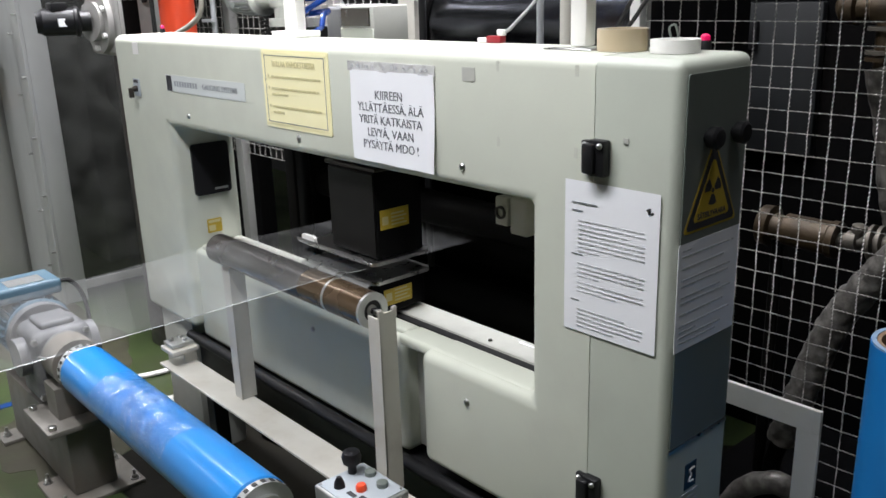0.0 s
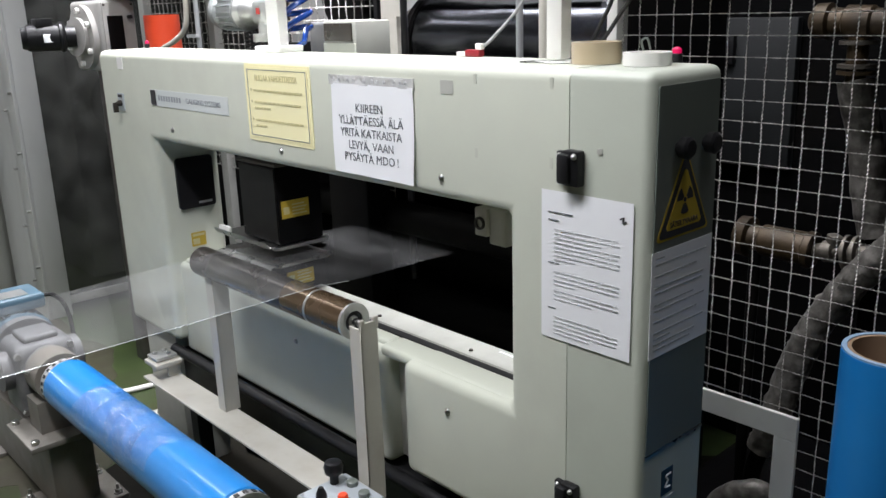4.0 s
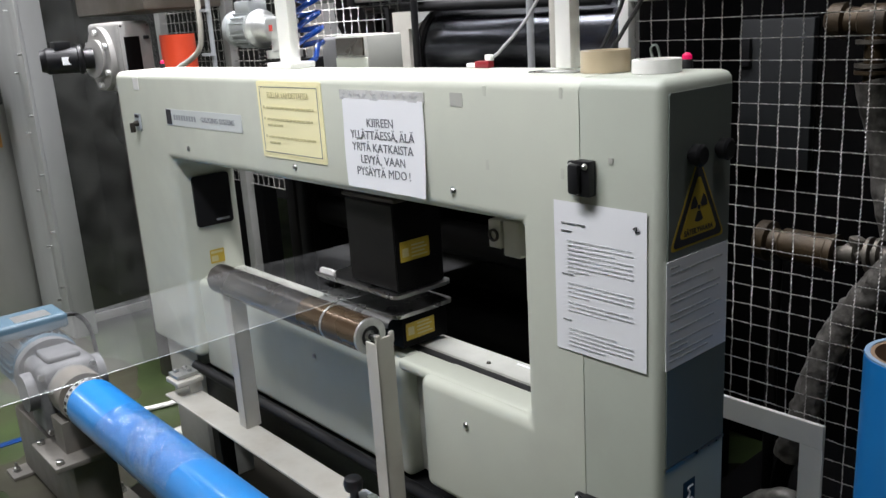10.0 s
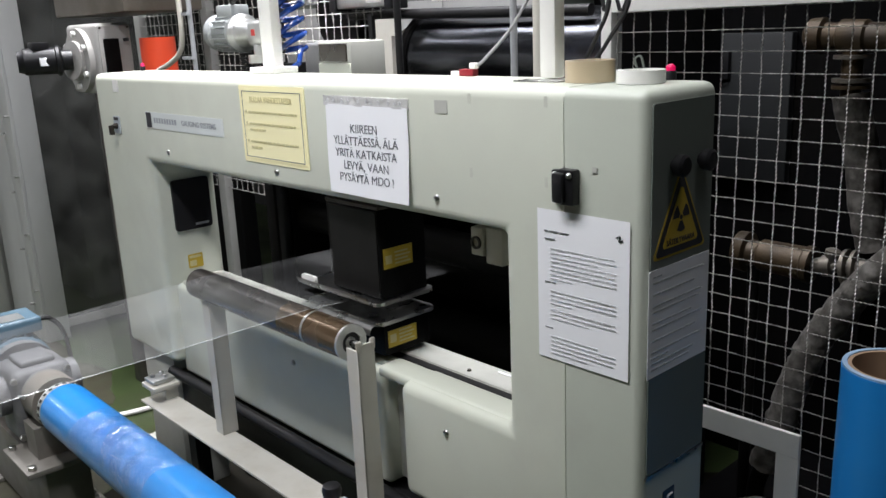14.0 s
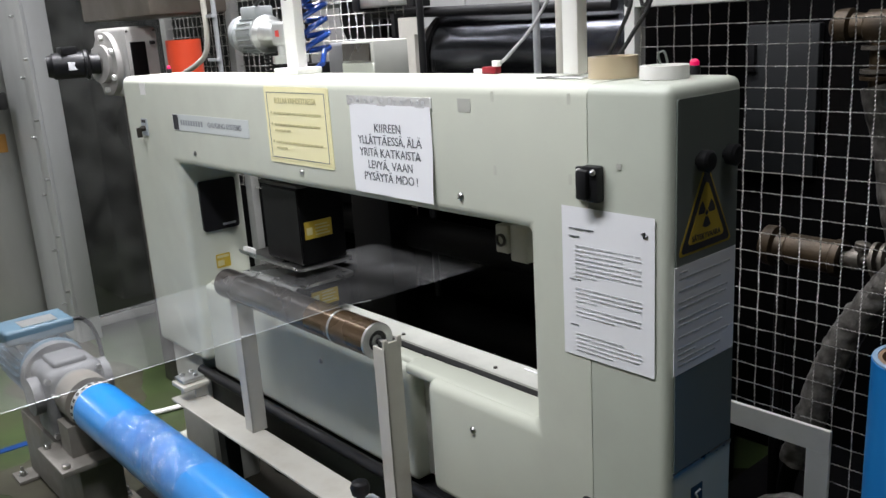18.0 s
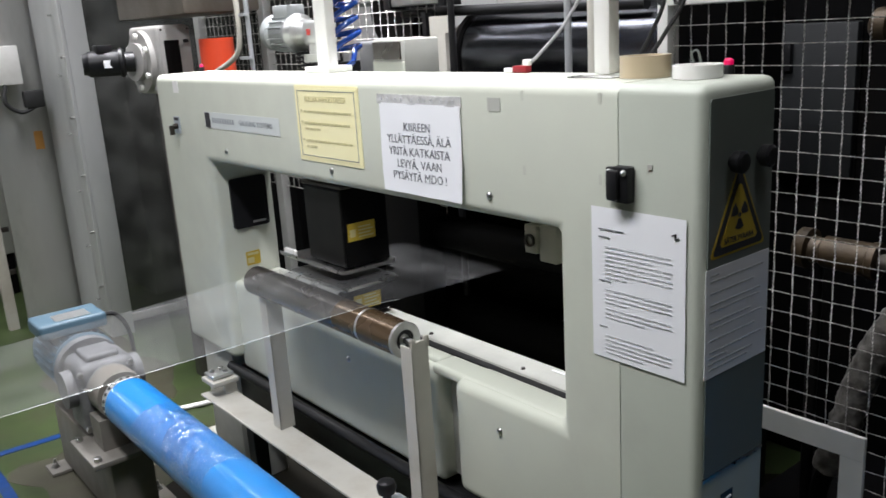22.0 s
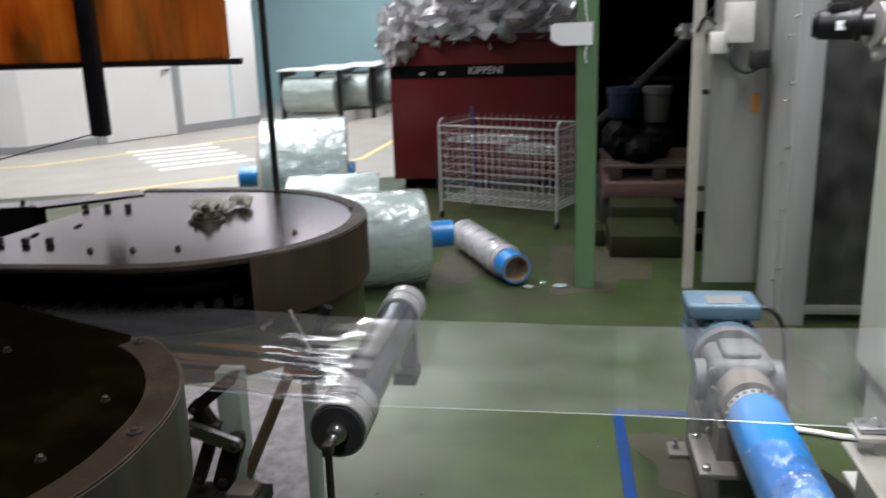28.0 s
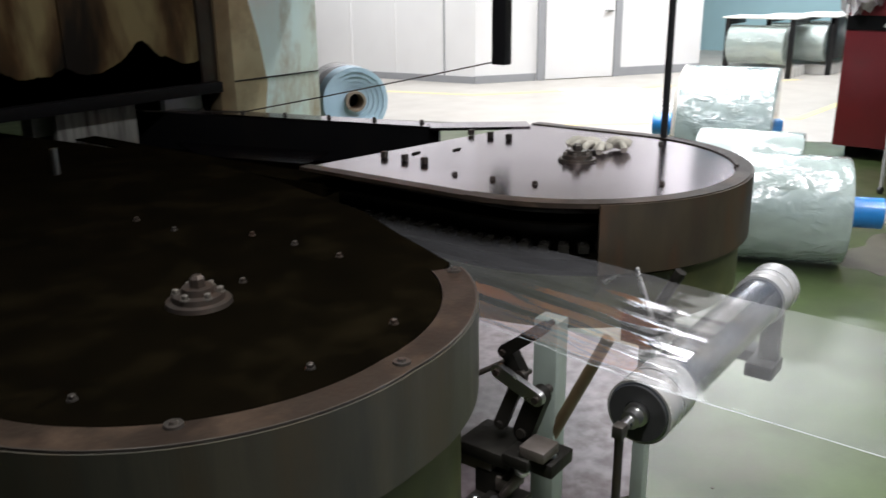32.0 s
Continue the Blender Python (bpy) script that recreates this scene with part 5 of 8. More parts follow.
for x0, x1, z0, z1, n in ((-0.12, 0.242, 0.645, 0.706, "top_bar"), (0.186, 0.242, 0.0, 0.645, "side_bar"), (-0.12, -0.066, 0.0, 0.645, "side_bar")):
    bm = bmesh.new()
    box(bm, x0, x1, 0.655, 0.667, z0, z1, 0.001, 1)
    part(n, bm, WHITE, hatch)
PALE_GREY = material("pale_grey_post_paint", (0.40, 0.40, 0.38), 0.5, 0, (0.33, 0.33, 0.31), 8, 0.5, 0.1, 80, (0.22, 0.21, 0.19), 3, 0.4)
back_fence = thing("mesh_fence", (-2.2, 0.85, 0), "white framed crimped wire mesh machine guard", "fence", "wire mesh guards")
mesh_panel(back_fence, -3.55, -1.5, 0.95, 2.35, 0.86, 0.05, 0.0020)
for x in (-3.58, -2.82):
    bm = bmesh.new()
    box(bm, x - 0.032, x + 0.032, 0.84, 0.88, 0, 3.6, 0.003)
    part("post", bm, PALE_GREY, back_fence)

# ---- pale machine housing behind the guard ----
rear = thing("machine_housing", (-2.2, 1.25, 0), "pale grey sheet-metal machine housing with a dark louvre", "machine")
PALE_SHEET = material("pale_grey_sheet", (0.44, 0.44, 0.43), 0.45, 0.2, (0.36, 0.36, 0.35), 4, 0.6, 0.08, 50, (0.25, 0.25, 0.24), 1.8, 0.5)
for x0, x1 in ((-3.05, -2.40), (-2.394, -1.79), (-1.784, -1.18)):
    for z0, z1 in ((0.0, 1.30), (1.306, 1.80)):
        bm = bmesh.new()
        box(bm, x0, x1, 1.44, 1.47, z0, z1, 0.004)
        part("panel", bm, PALE_SHEET, rear)
bm = bmesh.new()
box(bm, -3.05, -1.18, 1.47, 1.9, 0.0, 2.6, 0.006)
part("casing", bm, END_GREY, rear)
for k in range(22):
    bm = bmesh.new()
    box(bm, -2.98 + 0.055 * k, -2.955 + 0.055 * k, 1.445, 1.47, 1.82, 2.3, 0.003, 1)
    part("louvre_slat", bm, GREY_TRIM, rear)
for z in (1.36, 1.52):
    bm = bmesh.new()
    pipe(bm, arc([(-3.0, 1.43, z), (-2.6, 1.43, z + 0.02), (-2.2, 1.43, z - 0.015), (-1.85, 1.43, z + 0.01)], 8), 0.006, 6)
    part("hose", bm, GREY_TRIM, rear)

# ---- servo, gearmotor and fittings over the gauge's far end ----
servo = thing("servo_unit", (-2.95, 0.36, 0), "white cast drive housing with a black servo motor", "motor")
DIRTY_WHITE = material("grimy_white_enamel", (0.42, 0.41, 0.39), 0.45, 0, (0.33, 0.32, 0.30), 9, 0.6, 0.15, 90, (0.18, 0.165, 0.145), 4, 0.6)
bm = bmesh.new()
box(bm, -3.135, -2.795, 0.30, 0.460, 1.455, 1.762, 0.020, 4)
part("housing", bm, DIRTY_WHITE, servo)
bm = bmesh.new()
box(bm, -2.797, -2.786, 0.312, 0.455, 1.470, 1.752, 0.004, 2)
face = part("side_plate", bm, DIRTY_WHITE, servo, "white square side plate")
bm = bmesh.new()
box(bm, -2.787, -2.783, 0.329, 0.400, 1.535, 1.695, 0.002, 1)
part("dark_window", bm, NIGHT, face, "dark window opening")
for y, z in ((0.322, 1.742), (0.322, 1.482), (0.446, 1.742), (0.446, 1.482)):
    bm = bmesh.new()
    dome_screw(bm, -2.787, y, z, 0.006, (1, 0, 0))
    part("screw", bm, DARK_STEEL, face)
bm = bmesh.new()
box(bm, -2.786, -2.760, 0.418, 0.436, 1.680, 1.696, 0.003)
part("latch", bm, BLACK, face)
bm = bmesh.new()
rod(bm, (-2.965, 0.302, 1.605), (-2.965, 0.275, 1.605), 0.140, 40)
rod(bm, (-2.965, 0.275, 1.605), (-2.96, 0.245, 1.607), 0.085, 32)
part("flange", bm, DIRTY_WHITE, servo)
for k in range(6):
    a = k * math.tau / 6 + 0.5
    c = Vector((-2.965 + 0.115 * math.cos(a), 0.277, 1.605 + 0.115 * math.sin(a)))
    bm = bmesh.new()
    rod(bm, c, c + Vector((0, -0.018, 0)), 0.013, 8)
    part("bolt", bm, WHITE, servo)
bm = bmesh.new()
rod(bm, (-2.955, 0.245, 1.61), (-2.965, 0.205, 1.61), 0.045, 24)
lathe(bm, (-2.965, 0.205, 1.61), (-3.02, 0.035, 1.61), [(0, 0.055), (0.05, 0.066), (0.12, 0.066), (0.14, 0.058), (0.85, 0.058), (0.9, 0.05), (1, 0.045)], 28)
box(bm, -3.025, -2.955, 0.085, 0.155, 1.655, 1.692, 0.006)
sm = part("servo_motor", bm, BLACK, servo, "black servo motor")
bm = bmesh.new()
box(bm, -2.938, -2.930, 0.10, 0.165, 1.590, 1.625, 0.001, 1)
part("rating_plate", bm, PAPER, sm)
bm = bmesh.new()
box(bm, -3.05, -2.88, 0.36, 0.44, 0.0, 1.456, 0.004)
part("bracket_leg", bm, DARK_STEEL, servo)
hoodbox = thing("steel_hood", (-3.1, 0.5, 1.8), "brownish steel hood box over the servo", "hood")
bm = bmesh.new()
box(bm, -3.35, -2.55, 0.34, 0.70, 1.80, 2.3, 0.01)
part("box", bm, material("browned_steel_sheet", (0.20, 0.17, 0.14), 0.4, 0.5, (0.13, 0.11, 0.09), 6, 0.6, 0.1, 60, (0.3, 0.28, 0.25), 2, 0.5), hoodbox)
bm = bmesh.new()
rod(bm, (-2.9, 0.5, 2.3), (-2.9, 0.5, 3.6), 0.03, 12)
part("hanger", bm, DARK_STEEL, hoodbox)

bucket = thing("orange_guard", (-2.45, 0.60, 0), "bright orange plastic shaft guard", "guard cover")
bm = bmesh.new()
ring(bm, (-2.625, 0.505, 1.46), (-2.625, 0.505, 1.692), 0.076, 0.071, 32)
part("shell", bm, ORANGE, bucket)
bm = bmesh.new()
rod(bm, (-2.625, 0.505, 1.685), (-2.625, 0.505, 1.691), 0.0705, 32)
part("lid", bm, ORANGE, bucket)
bm = bmesh.new()
rod(bm, (-2.625, 0.505, 0.0), (-2.625, 0.505, 1.685), 0.03, 16)
part("shaft", bm, STEEL, bucket)
pipe_white = thing("white_conduit", (-2.3, 0.43, 1.5), "bent white plastic conduit pipe", "conduit")
bm = bmesh.new()
pipe(bm, arc([(-2.56, 0.40, 1.50), (-2.49, 0.43, 1.552), (-2.37, 0.43, 1.585), (-2.27, 0.43, 1.63), (-2.235, 0.43, 1.71), (-2.235, 0.43, 1.95), (-2.24, 0.43, 3.59)], 8), 0.011, 10)
part("pipe", bm, CREAM, pipe_white)
bm = bmesh.new()
rod(bm, (-2.19, 0.45, 0.0), (-2.19, 0.45, 3.59), 0.010, 10)
part("rear_pipe", bm, GREY_TRIM, pipe_white)
for z in (1.60, 1.77):
    bm = bmesh.new()
    box(bm, -2.252, -2.172, 0.428, 0.448, z, z + 0.012)
    part("clip", bm, GREY_TRIM, pipe_white)

gm = thing("gearmotor", (-1.93, 0.48, 1.50), "grey finned gearmotor with a bright right-angle gearbox", "motor")
GM = material("grey_motor_paint", (0.32, 0.34, 0.34), 0.4, 0.2, (0.25, 0.26, 0.26), 14, 0.5, 0.2, 90, (0.16, 0.16, 0.15), 5, 0.4)
bm = bmesh.new()
lathe(bm, (-2.19, 0.46, 1.700), (-1.94, 0.45, 1.695), [(0, 0.05), (0.04, 0.088), (0.25, 0.092), (0.3, 0.080), (0.92, 0.080), (1, 0.092)], 32)
mbody = part("motor_body", bm, GM, gm)
for k in range(20):
    a = k * math.tau / 20
    bm = bmesh.new()
    v = bmesh.ops.create_cube(bm, size=1)["verts"]
    bmesh.ops.scale(bm, vec=(0.13, 0.014, 0.004), verts=v)
    bmesh.ops.transform(bm, matrix=Matrix.Translation((-2.045, 0.455, 1.697)) @ Matrix.Rotation(a, 4, "X") @ Matrix.Translation((0, 0.085, 0)), verts=v)
    part("fin", bm, GM, mbody)
bm = bmesh.new()
box(bm, -2.09, -1.95, 0.40, 0.50, 1.765, 1.825, 0.008)
part("terminal_box", bm, GM, gm)
bm = bmesh.new()
lathe(bm, (-1.95, 0.45, 1.695), (-1.78, 0.44, 1.69), [(0, 0.088), (0.12, 0.088), (0.2, 0.066), (0.65, 0.060), (0.75, 0.055), (1, 0.055)], 32)
box(bm, -1.80, -1.665, 0.385, 0.495, 1.635, 1.745, 0.018, 3)
rod(bm, (-1.735, 0.44, 1.585), (-1.735, 0.44, 1.64), 0.055, 28)
rod(bm, (-1.735, 0.44, 1.560), (-1.735, 0.44, 1.595), 0.082, 32)
gb = part("gearbox", bm, ALU, gm, "bright cast gearbox")
bm = bmesh.new()
box(bm, -1.755, -1.728, 0.382, 0.387, 1.680, 1.708)
part("maker_badge", bm, material("red_badge", (0.55, 0.05, 0.04), 0.4), gb)
bm = bmesh.new()
rod(bm, (-1.735, 0.44, -0.476), (-1.735, 0.44, 1.561), 0.05, 20)
part("screw_housing", bm, BLACK_PAINT, gm)
for k in range(9):
    bm = bmesh.new()
    ring(bm, (-1.965, 0.48, 1.44 + 0.019 * k), (-1.965, 0.48, 1.449 + 0.019 * k), 0.042, 0.03, 20)
    part("spring_turn", bm, BLACK, gm)
for pts, r in (([(-1.98, 0.42, 1.82), (-1.90, 0.41, 1.85), (-1.82, 0.42, 1.88), (-1.80, 0.44, 2.1)], 0.008), ([(-1.675, 0.42, 1.61), (-1.645, 0.42, 1.70), (-1.67, 0.44, 1.85), (-1.70, 0.46, 2.1)], 0.006)):
    bm = bmesh.new()
    pipe(bm, arc(pts, 8), r, 8)
    part("cable", bm, RUBBER, gm)

shrink = Matrix.Translation((-1.665 - gm.location.x, 0.46 - gm.location.y, 1.69 - gm.location.z)) @ Matrix.Scale(0.78, 4) @ Matrix.Translation((1.735 + gm.location.x, -0.44 + gm.location.y, -1.69 + gm.location.z))
for piece in gm.children_recursive:
    piece.data.transform(shrink)

# ---- stretching machine behind the gauge ----
mdo = thing("roller_machine", (-0.7, 1.2, 0), "dark film stretching machine with large chrome rollers", "machine")
CHROME = material("dull_chrome_roller", (0.12, 0.125, 0.14), 0.24, 1.0, (0.05, 0.05, 0.055), 4, 0.9, 0.9, 7, (0.1, 0.1, 0.1), 2, 0.5, stretch=(0.3, 2, 2))
bm = bmesh.new()
lathe(bm, (-1.345, 1.0, 1.565), (-0.43, 1.0, 1.565), [(k / 60, 0.165) for k in range(61)], 72)
for v in bm.verts:
    v.co += Vector((0, v.co.y - 1.0, v.co.z - 1.565)) * (0.008 * noise.noise(Vector((v.co.x * 7, v.co.y * 22, v.co.z * 22))) + 0.004 * noise.noise(Vector((v.co.x * 22, v.co.y * 60, v.co.z * 60))))
part("chrome_roller", bm, CHROME, mdo)
# rollers and frames seen through the window carry the unlit dark as colour
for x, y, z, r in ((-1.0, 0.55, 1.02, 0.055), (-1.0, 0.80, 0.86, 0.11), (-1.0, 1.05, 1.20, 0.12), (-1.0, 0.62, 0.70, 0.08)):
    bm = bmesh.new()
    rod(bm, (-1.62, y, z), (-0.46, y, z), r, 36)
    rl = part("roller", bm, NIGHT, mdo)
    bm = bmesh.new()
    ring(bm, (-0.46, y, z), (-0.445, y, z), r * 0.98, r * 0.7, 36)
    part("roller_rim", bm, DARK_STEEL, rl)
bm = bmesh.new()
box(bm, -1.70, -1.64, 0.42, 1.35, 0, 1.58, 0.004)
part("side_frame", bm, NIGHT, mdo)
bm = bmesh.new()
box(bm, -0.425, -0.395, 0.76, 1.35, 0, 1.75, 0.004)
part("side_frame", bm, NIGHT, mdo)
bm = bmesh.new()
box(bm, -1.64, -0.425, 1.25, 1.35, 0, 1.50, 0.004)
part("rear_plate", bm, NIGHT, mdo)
# unseen plate added to keep ceiling light off the rollers below
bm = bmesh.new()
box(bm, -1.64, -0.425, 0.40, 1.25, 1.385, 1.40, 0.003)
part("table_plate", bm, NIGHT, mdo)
bm = bmesh.new()
rod(bm, (-1.72, 0.88, 1.742), (-0.55, 0.88, 1.716), 0.018, 16)
part("cross_bar", bm, BLACK_PAINT, mdo)
for x0, x1, z0, z1 in ((-1.33, -1.03, 1.775, 2.3), (-1.025, -0.72, 1.765, 2.3)):
    bm = bmesh.new()
    box(bm, x0, x1, 0.96, 0.98, z0, z1, 0.003)
    part("white_cover", bm, WHITE, mdo)
bm = bmesh.new()
box(bm, -1.72, -1.36, 0.80, 0.86, 1.765, 1.825, 0.006)
arm = part("cylinder_arm", bm, ALU, mdo)
for x in (-1.705, -1.375):
    bm = bmesh.new()
    box(bm, x - 0.02, x + 0.02, 0.79, 0.87, 1.755, 1.835, 0.004)
    part("end_block", bm, BLACK, arm)
bm = bmesh.new()
box(bm, -1.50, -1.42, 0.79, 0.85, 1.78, 1.86, 0.004)
part("valve", bm, WHITE, arm)
for x, y, z, r in ((-1.85, 0.95, 1.755, 0.15), (-1.62, 0.95, 1.72, 0.055)):
    bm = bmesh.new()
    rod(bm, (x, y - 0.03, z), (x, y + 0.04, z), r, 32)
    part("wheel", bm, NIGHT, mdo)
for k in range(6):
    bm = bmesh.new()
    ring(bm, (-1.455 + 0.014 * k, 0.98, 1.590), (-1.451 + 0.014 * k, 0.98, 1.590), 0.105, 0.05, 32)
    part("drum_rib", bm, DULL_BOLT, mdo)
bm = bmesh.new()
rod(bm, (-1.585, 0.98, 1.59), (-1.36, 0.98, 1.59), 0.085, 28)
part("drum_core", bm, END_GREY, mdo)
bm = bmesh.new()
rod(bm, (-1.372, 1.0, 1.565), (-1.348, 1.0, 1.565), 0.178, 40)
part("end_disc", bm, NIGHT, mdo)
bm = bmesh.new()
prism(bm, [(-1.461, 0.80), (-1.374, 0.80), (-1.374, 0.83), (-1.461, 0.83)], 1.39, 1.66)
prism(bm, [(-1.461, 0.80), (-1.352, 0.80), (-1.352, 0.812), (-1.461, 0.812)], 1.66, 1.72)
part("cream_bracket", bm, CREAM, mdo)
bm = bmesh.new()
box(bm, -1.502, -1.482, 0.80, 0.83, 1.39, 1.735)
part("black_upright", bm, BLACK_PAINT, mdo)
lower = thing("junction_box", (-1.22, 0.42, 1.55), "pale grey box with a brown tinted window", "box")
bm = bmesh.new()
box(bm, -1.292, -1.118, 0.424, 0.56, 1.50, 1.655, 0.006)
jb = part("body", bm, PUTTY_OLD, lower)
bm = bmesh.new()
box(bm, -1.29, -1.12, 0.4195, 0.4245, 1.50, 1.588, 0.002, 1)
part("lower_lid", bm, PUTTY, jb)
bm = bmesh.new()
prism(bm, [(-1.280, 0.418), (-1.137, 0.418), (-1.137, 0.4235), (-1.280, 0.4235)], 1.594, 1.648)
part("window", bm, material("brown_tinted_window", (0.035, 0.026, 0.018), 0.25, 0, (0.022, 0.017, 0.012), 6, 0.5), jb, "brown tinted window")
bm = bmesh.new()
box(bm, -1.385, -1.296, 0.43, 0.55, 1.50, 1.652, 0.012, 3)
part("side_box", bm, SMOKY, lower)
bm = bmesh.new()
box(bm, -1.34, -1.13, 0.44, 0.54, 0.0, 1.50, 0.004)
part("pedestal", bm, NIGHT, lower)
for x, r, m in ((-0.52, 0.022, CREAM), (-0.47, 0.012, BLACK_PAINT), (-1.12, 0.012, BLACK_PAINT), (-0.62, 0.010, GREY_TRIM)):
    up = thing("upright_pipe", (x, 0.62, 0), "upright pipe behind the gauge", "pipe", "upright pipes")
    bm = bmesh.new()
    rod(bm, (x, 0.62, 0.0), (x, 0.62, 3.6), r, 14)
    part("pipe", bm, m, up)

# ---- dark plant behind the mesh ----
plant = thing("pump_cabinet", (0.5, 2.2, 0), "plant cabinet behind the mesh, blackened to stand for unlit depth", "cabinet")
# the body is an added black bulk standing for the unlit space
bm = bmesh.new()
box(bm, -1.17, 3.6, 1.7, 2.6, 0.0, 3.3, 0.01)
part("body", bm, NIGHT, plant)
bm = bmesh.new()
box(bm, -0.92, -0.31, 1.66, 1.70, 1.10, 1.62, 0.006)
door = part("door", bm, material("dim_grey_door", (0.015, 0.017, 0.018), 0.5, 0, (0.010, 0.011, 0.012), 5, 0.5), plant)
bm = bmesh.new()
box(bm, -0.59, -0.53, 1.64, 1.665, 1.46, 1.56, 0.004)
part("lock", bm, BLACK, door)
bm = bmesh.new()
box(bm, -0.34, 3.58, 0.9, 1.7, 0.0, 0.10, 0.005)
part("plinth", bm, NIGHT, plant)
BRONZE = material("old_bronze", (0.060, 0.040, 0.020), 0.5, 0.45, (0.016, 0.012, 0.008), 14, 0.8, 0.4, 80, (0.03, 0.024, 0.018), 7, 0.8)
LAGGING = material("foil_lagging", (0.19, 0.18, 0.165), 0.42, 0.3, (0.03, 0.027, 0.023), 30, 1.0, 1.0, 60, (0.06, 0.052, 0.045), 11, 0.7)
valve = thing("bronze_valve", (0.0, 1.1, 0.9), "old bronze valve and pipe fittings behind the mesh", "valve")
bm = bmesh.new()
lathe(bm, (-0.175, 1.10, 1.006), (0.052, 1.10, 0.998), [(0, 0.03), (0.02, 0.058), (0.16, 0.060), (0.18, 0.040), (0.30, 0.036), (0.34, 0.046), (0.9, 0.048), (0.92, 0.053), (1, 0.053)], 26)
part("body", bm, BRONZE, valve)
bm = bmesh.new()
lathe(bm, (0.052, 1.10, 0.998), (0.14, 1.10, 1.010), [(0, 0.02), (0.3, 0.024), (0.32, 0.030), (0.6, 0.030), (0.62, 0.018), (1, 0.018)], 18)
lathe(bm, (0.098, 1.10, 1.0), (0.108, 1.10, 1.055), [(0, 0.02), (0.6, 0.016), (0.62, 0.021), (0.9, 0.021), (1, 0.010)], 16)
part("gland", bm, DULL_BOLT, valve, "dull steel gland")
bm = bmesh.new()
rod(bm, (0.140, 1.10, 1.008), (0.150, 1.10, 1.009), 0.050, 26)
rod(bm, (0.164, 1.10, 1.010), (0.174, 1.10, 1.011), 0.050, 26)
rod(bm, (0.14, 1.10, 1.008), (0.22, 1.10, 1.012), 0.026, 18)
part("flange", bm, DULL_BOLT, valve, "dull steel flange pair")
bm = bmesh.new()
rod(bm, (0.110, 1.12, 1.46), (0.108, 1.12, 1.60), 0.026, 18)
part("riser", bm, BRONZE, valve)
bm = bmesh.new()
lathe(bm, (-0.02, 1.12, 1.622), (0.30, 1.12, 1.612), [(0, 0.022), (0.05, 0.045), (0.16, 0.048), (0.18, 0.036), (0.28, 0.034), (0.30, 0.043), (0.5, 0.043), (0.52, 0.036), (0.8, 0.036), (0.82, 0.05), (1, 0.05)], 24)
part("tee", bm, BRONZE, valve)
for z in (1.485, 1.502, 1.562):
    bm = bmesh.new()
    rod(bm, (0.110, 1.12, z), (0.110, 1.12, z + 0.010), 0.048, 20)
    part("pipe_flange", bm, DULL_BOLT if z > 1.5 else BRONZE, valve)
bm = bmesh.new()
rod(bm, (-0.12, 1.10, 0.0), (-0.12, 1.10, 1.0), 0.018, 12)
part("stay", bm, NIGHT, valve)
hose = thing("lagged_pipe", (0.1, 1.0, 0), "foil-lagged pipe slanting down behind the mesh", "pipe")
bm = bmesh.new()
pts = arc([(0.30, 1.05, 1.085), (0.223, 1.05, 0.994), (0.183, 1.05, 0.939), (0.101, 1.05, 0.806), (0.045, 1.05, 0.654), (0.011, 1.05, 0.517), (-0.03, 1.05, 0.37)], 14)
pipe(bm, pts, 0.043, 20)
for v in bm.verts:
    v.co += Vector(noise.noise_vector(v.co * 45)) * 0.007
part("lagging", bm, LAGGING, hose)
bm = bmesh.new()
pipe(bm, arc([(-0.03, 1.05, 0.37), (-0.06, 1.06, 0.25), (-0.06, 1.10, 0.0)], 8), 0.026, 12)
part("bare_pipe", bm, NIGHT, hose)
wide = thing("lagged_pipe", (0.30, 1.25, 0), "upright foil-lagged pipe behind the mesh", "pipe")
bm = bmesh.new()
pipe(bm, arc([(0.19, 1.15, 1.06), (0.170, 1.14, 1.16), (0.150, 1.13, 1.30), (0.125, 1.12, 1.40), (0.110, 1.12, 1.47)], 10), 0.045, 18)
for v in bm.verts:
    v.co += Vector(noise.noise_vector(v.co * 24)) * 0.006
part("lagging", bm, LAGGING, wide)
bm = bmesh.new()
rod(bm, (0.20, 1.16, 0.1), (0.19, 1.15, 1.07), 0.024, 14)
part("core_pipe", bm, NIGHT, wide)
stub = thing("pipe_stub", (0.0, 0.95, 0.1), "short lagged pipe elbow near the floor", "pipe")
bm = bmesh.new()
pipe(bm, arc([(-0.14, 0.90, 0.10), (-0.07, 0.90, 0.24), (0.02, 0.92, 0.30), (0.10, 0.96, 0.26)], 8), 0.034, 16)
for v in bm.verts:
    v.co += Vector(noise.noise_vector(v.co * 26)) * 0.004
part("elbow", bm, LAGGING, stub)
core = thing("blue_core", (0.545, 0.33, 0), "blue cardboard-lined plastic core standing upright", "tube")
bm = bmesh.new()
ring(bm, (0.543, 0.33, 0.0), (0.543, 0.33, 1.07), 0.0875, 0.076, 48)
part("shell", bm, BLUE, core)
bm = bmesh.new()
ring(bm, (0.543, 0.33, 0.002), (0.543, 0.33, 1.072), 0.077, 0.070, 48)
part("lining", bm, material("brown_cardboard", (0.24, 0.16, 0.10), 0.8, 0, (0.2, 0.13, 0.08), 20, 0.5), core)
bm = bmesh.new()
ring(bm, (0.543, 0.33, 1.070), (0.543, 0.33, 1.0735), 0.0865, 0.078, 48)
part("cut_rim", bm, material("pale_cut_edge", (0.22, 0.32, 0.45), 0.5), core)


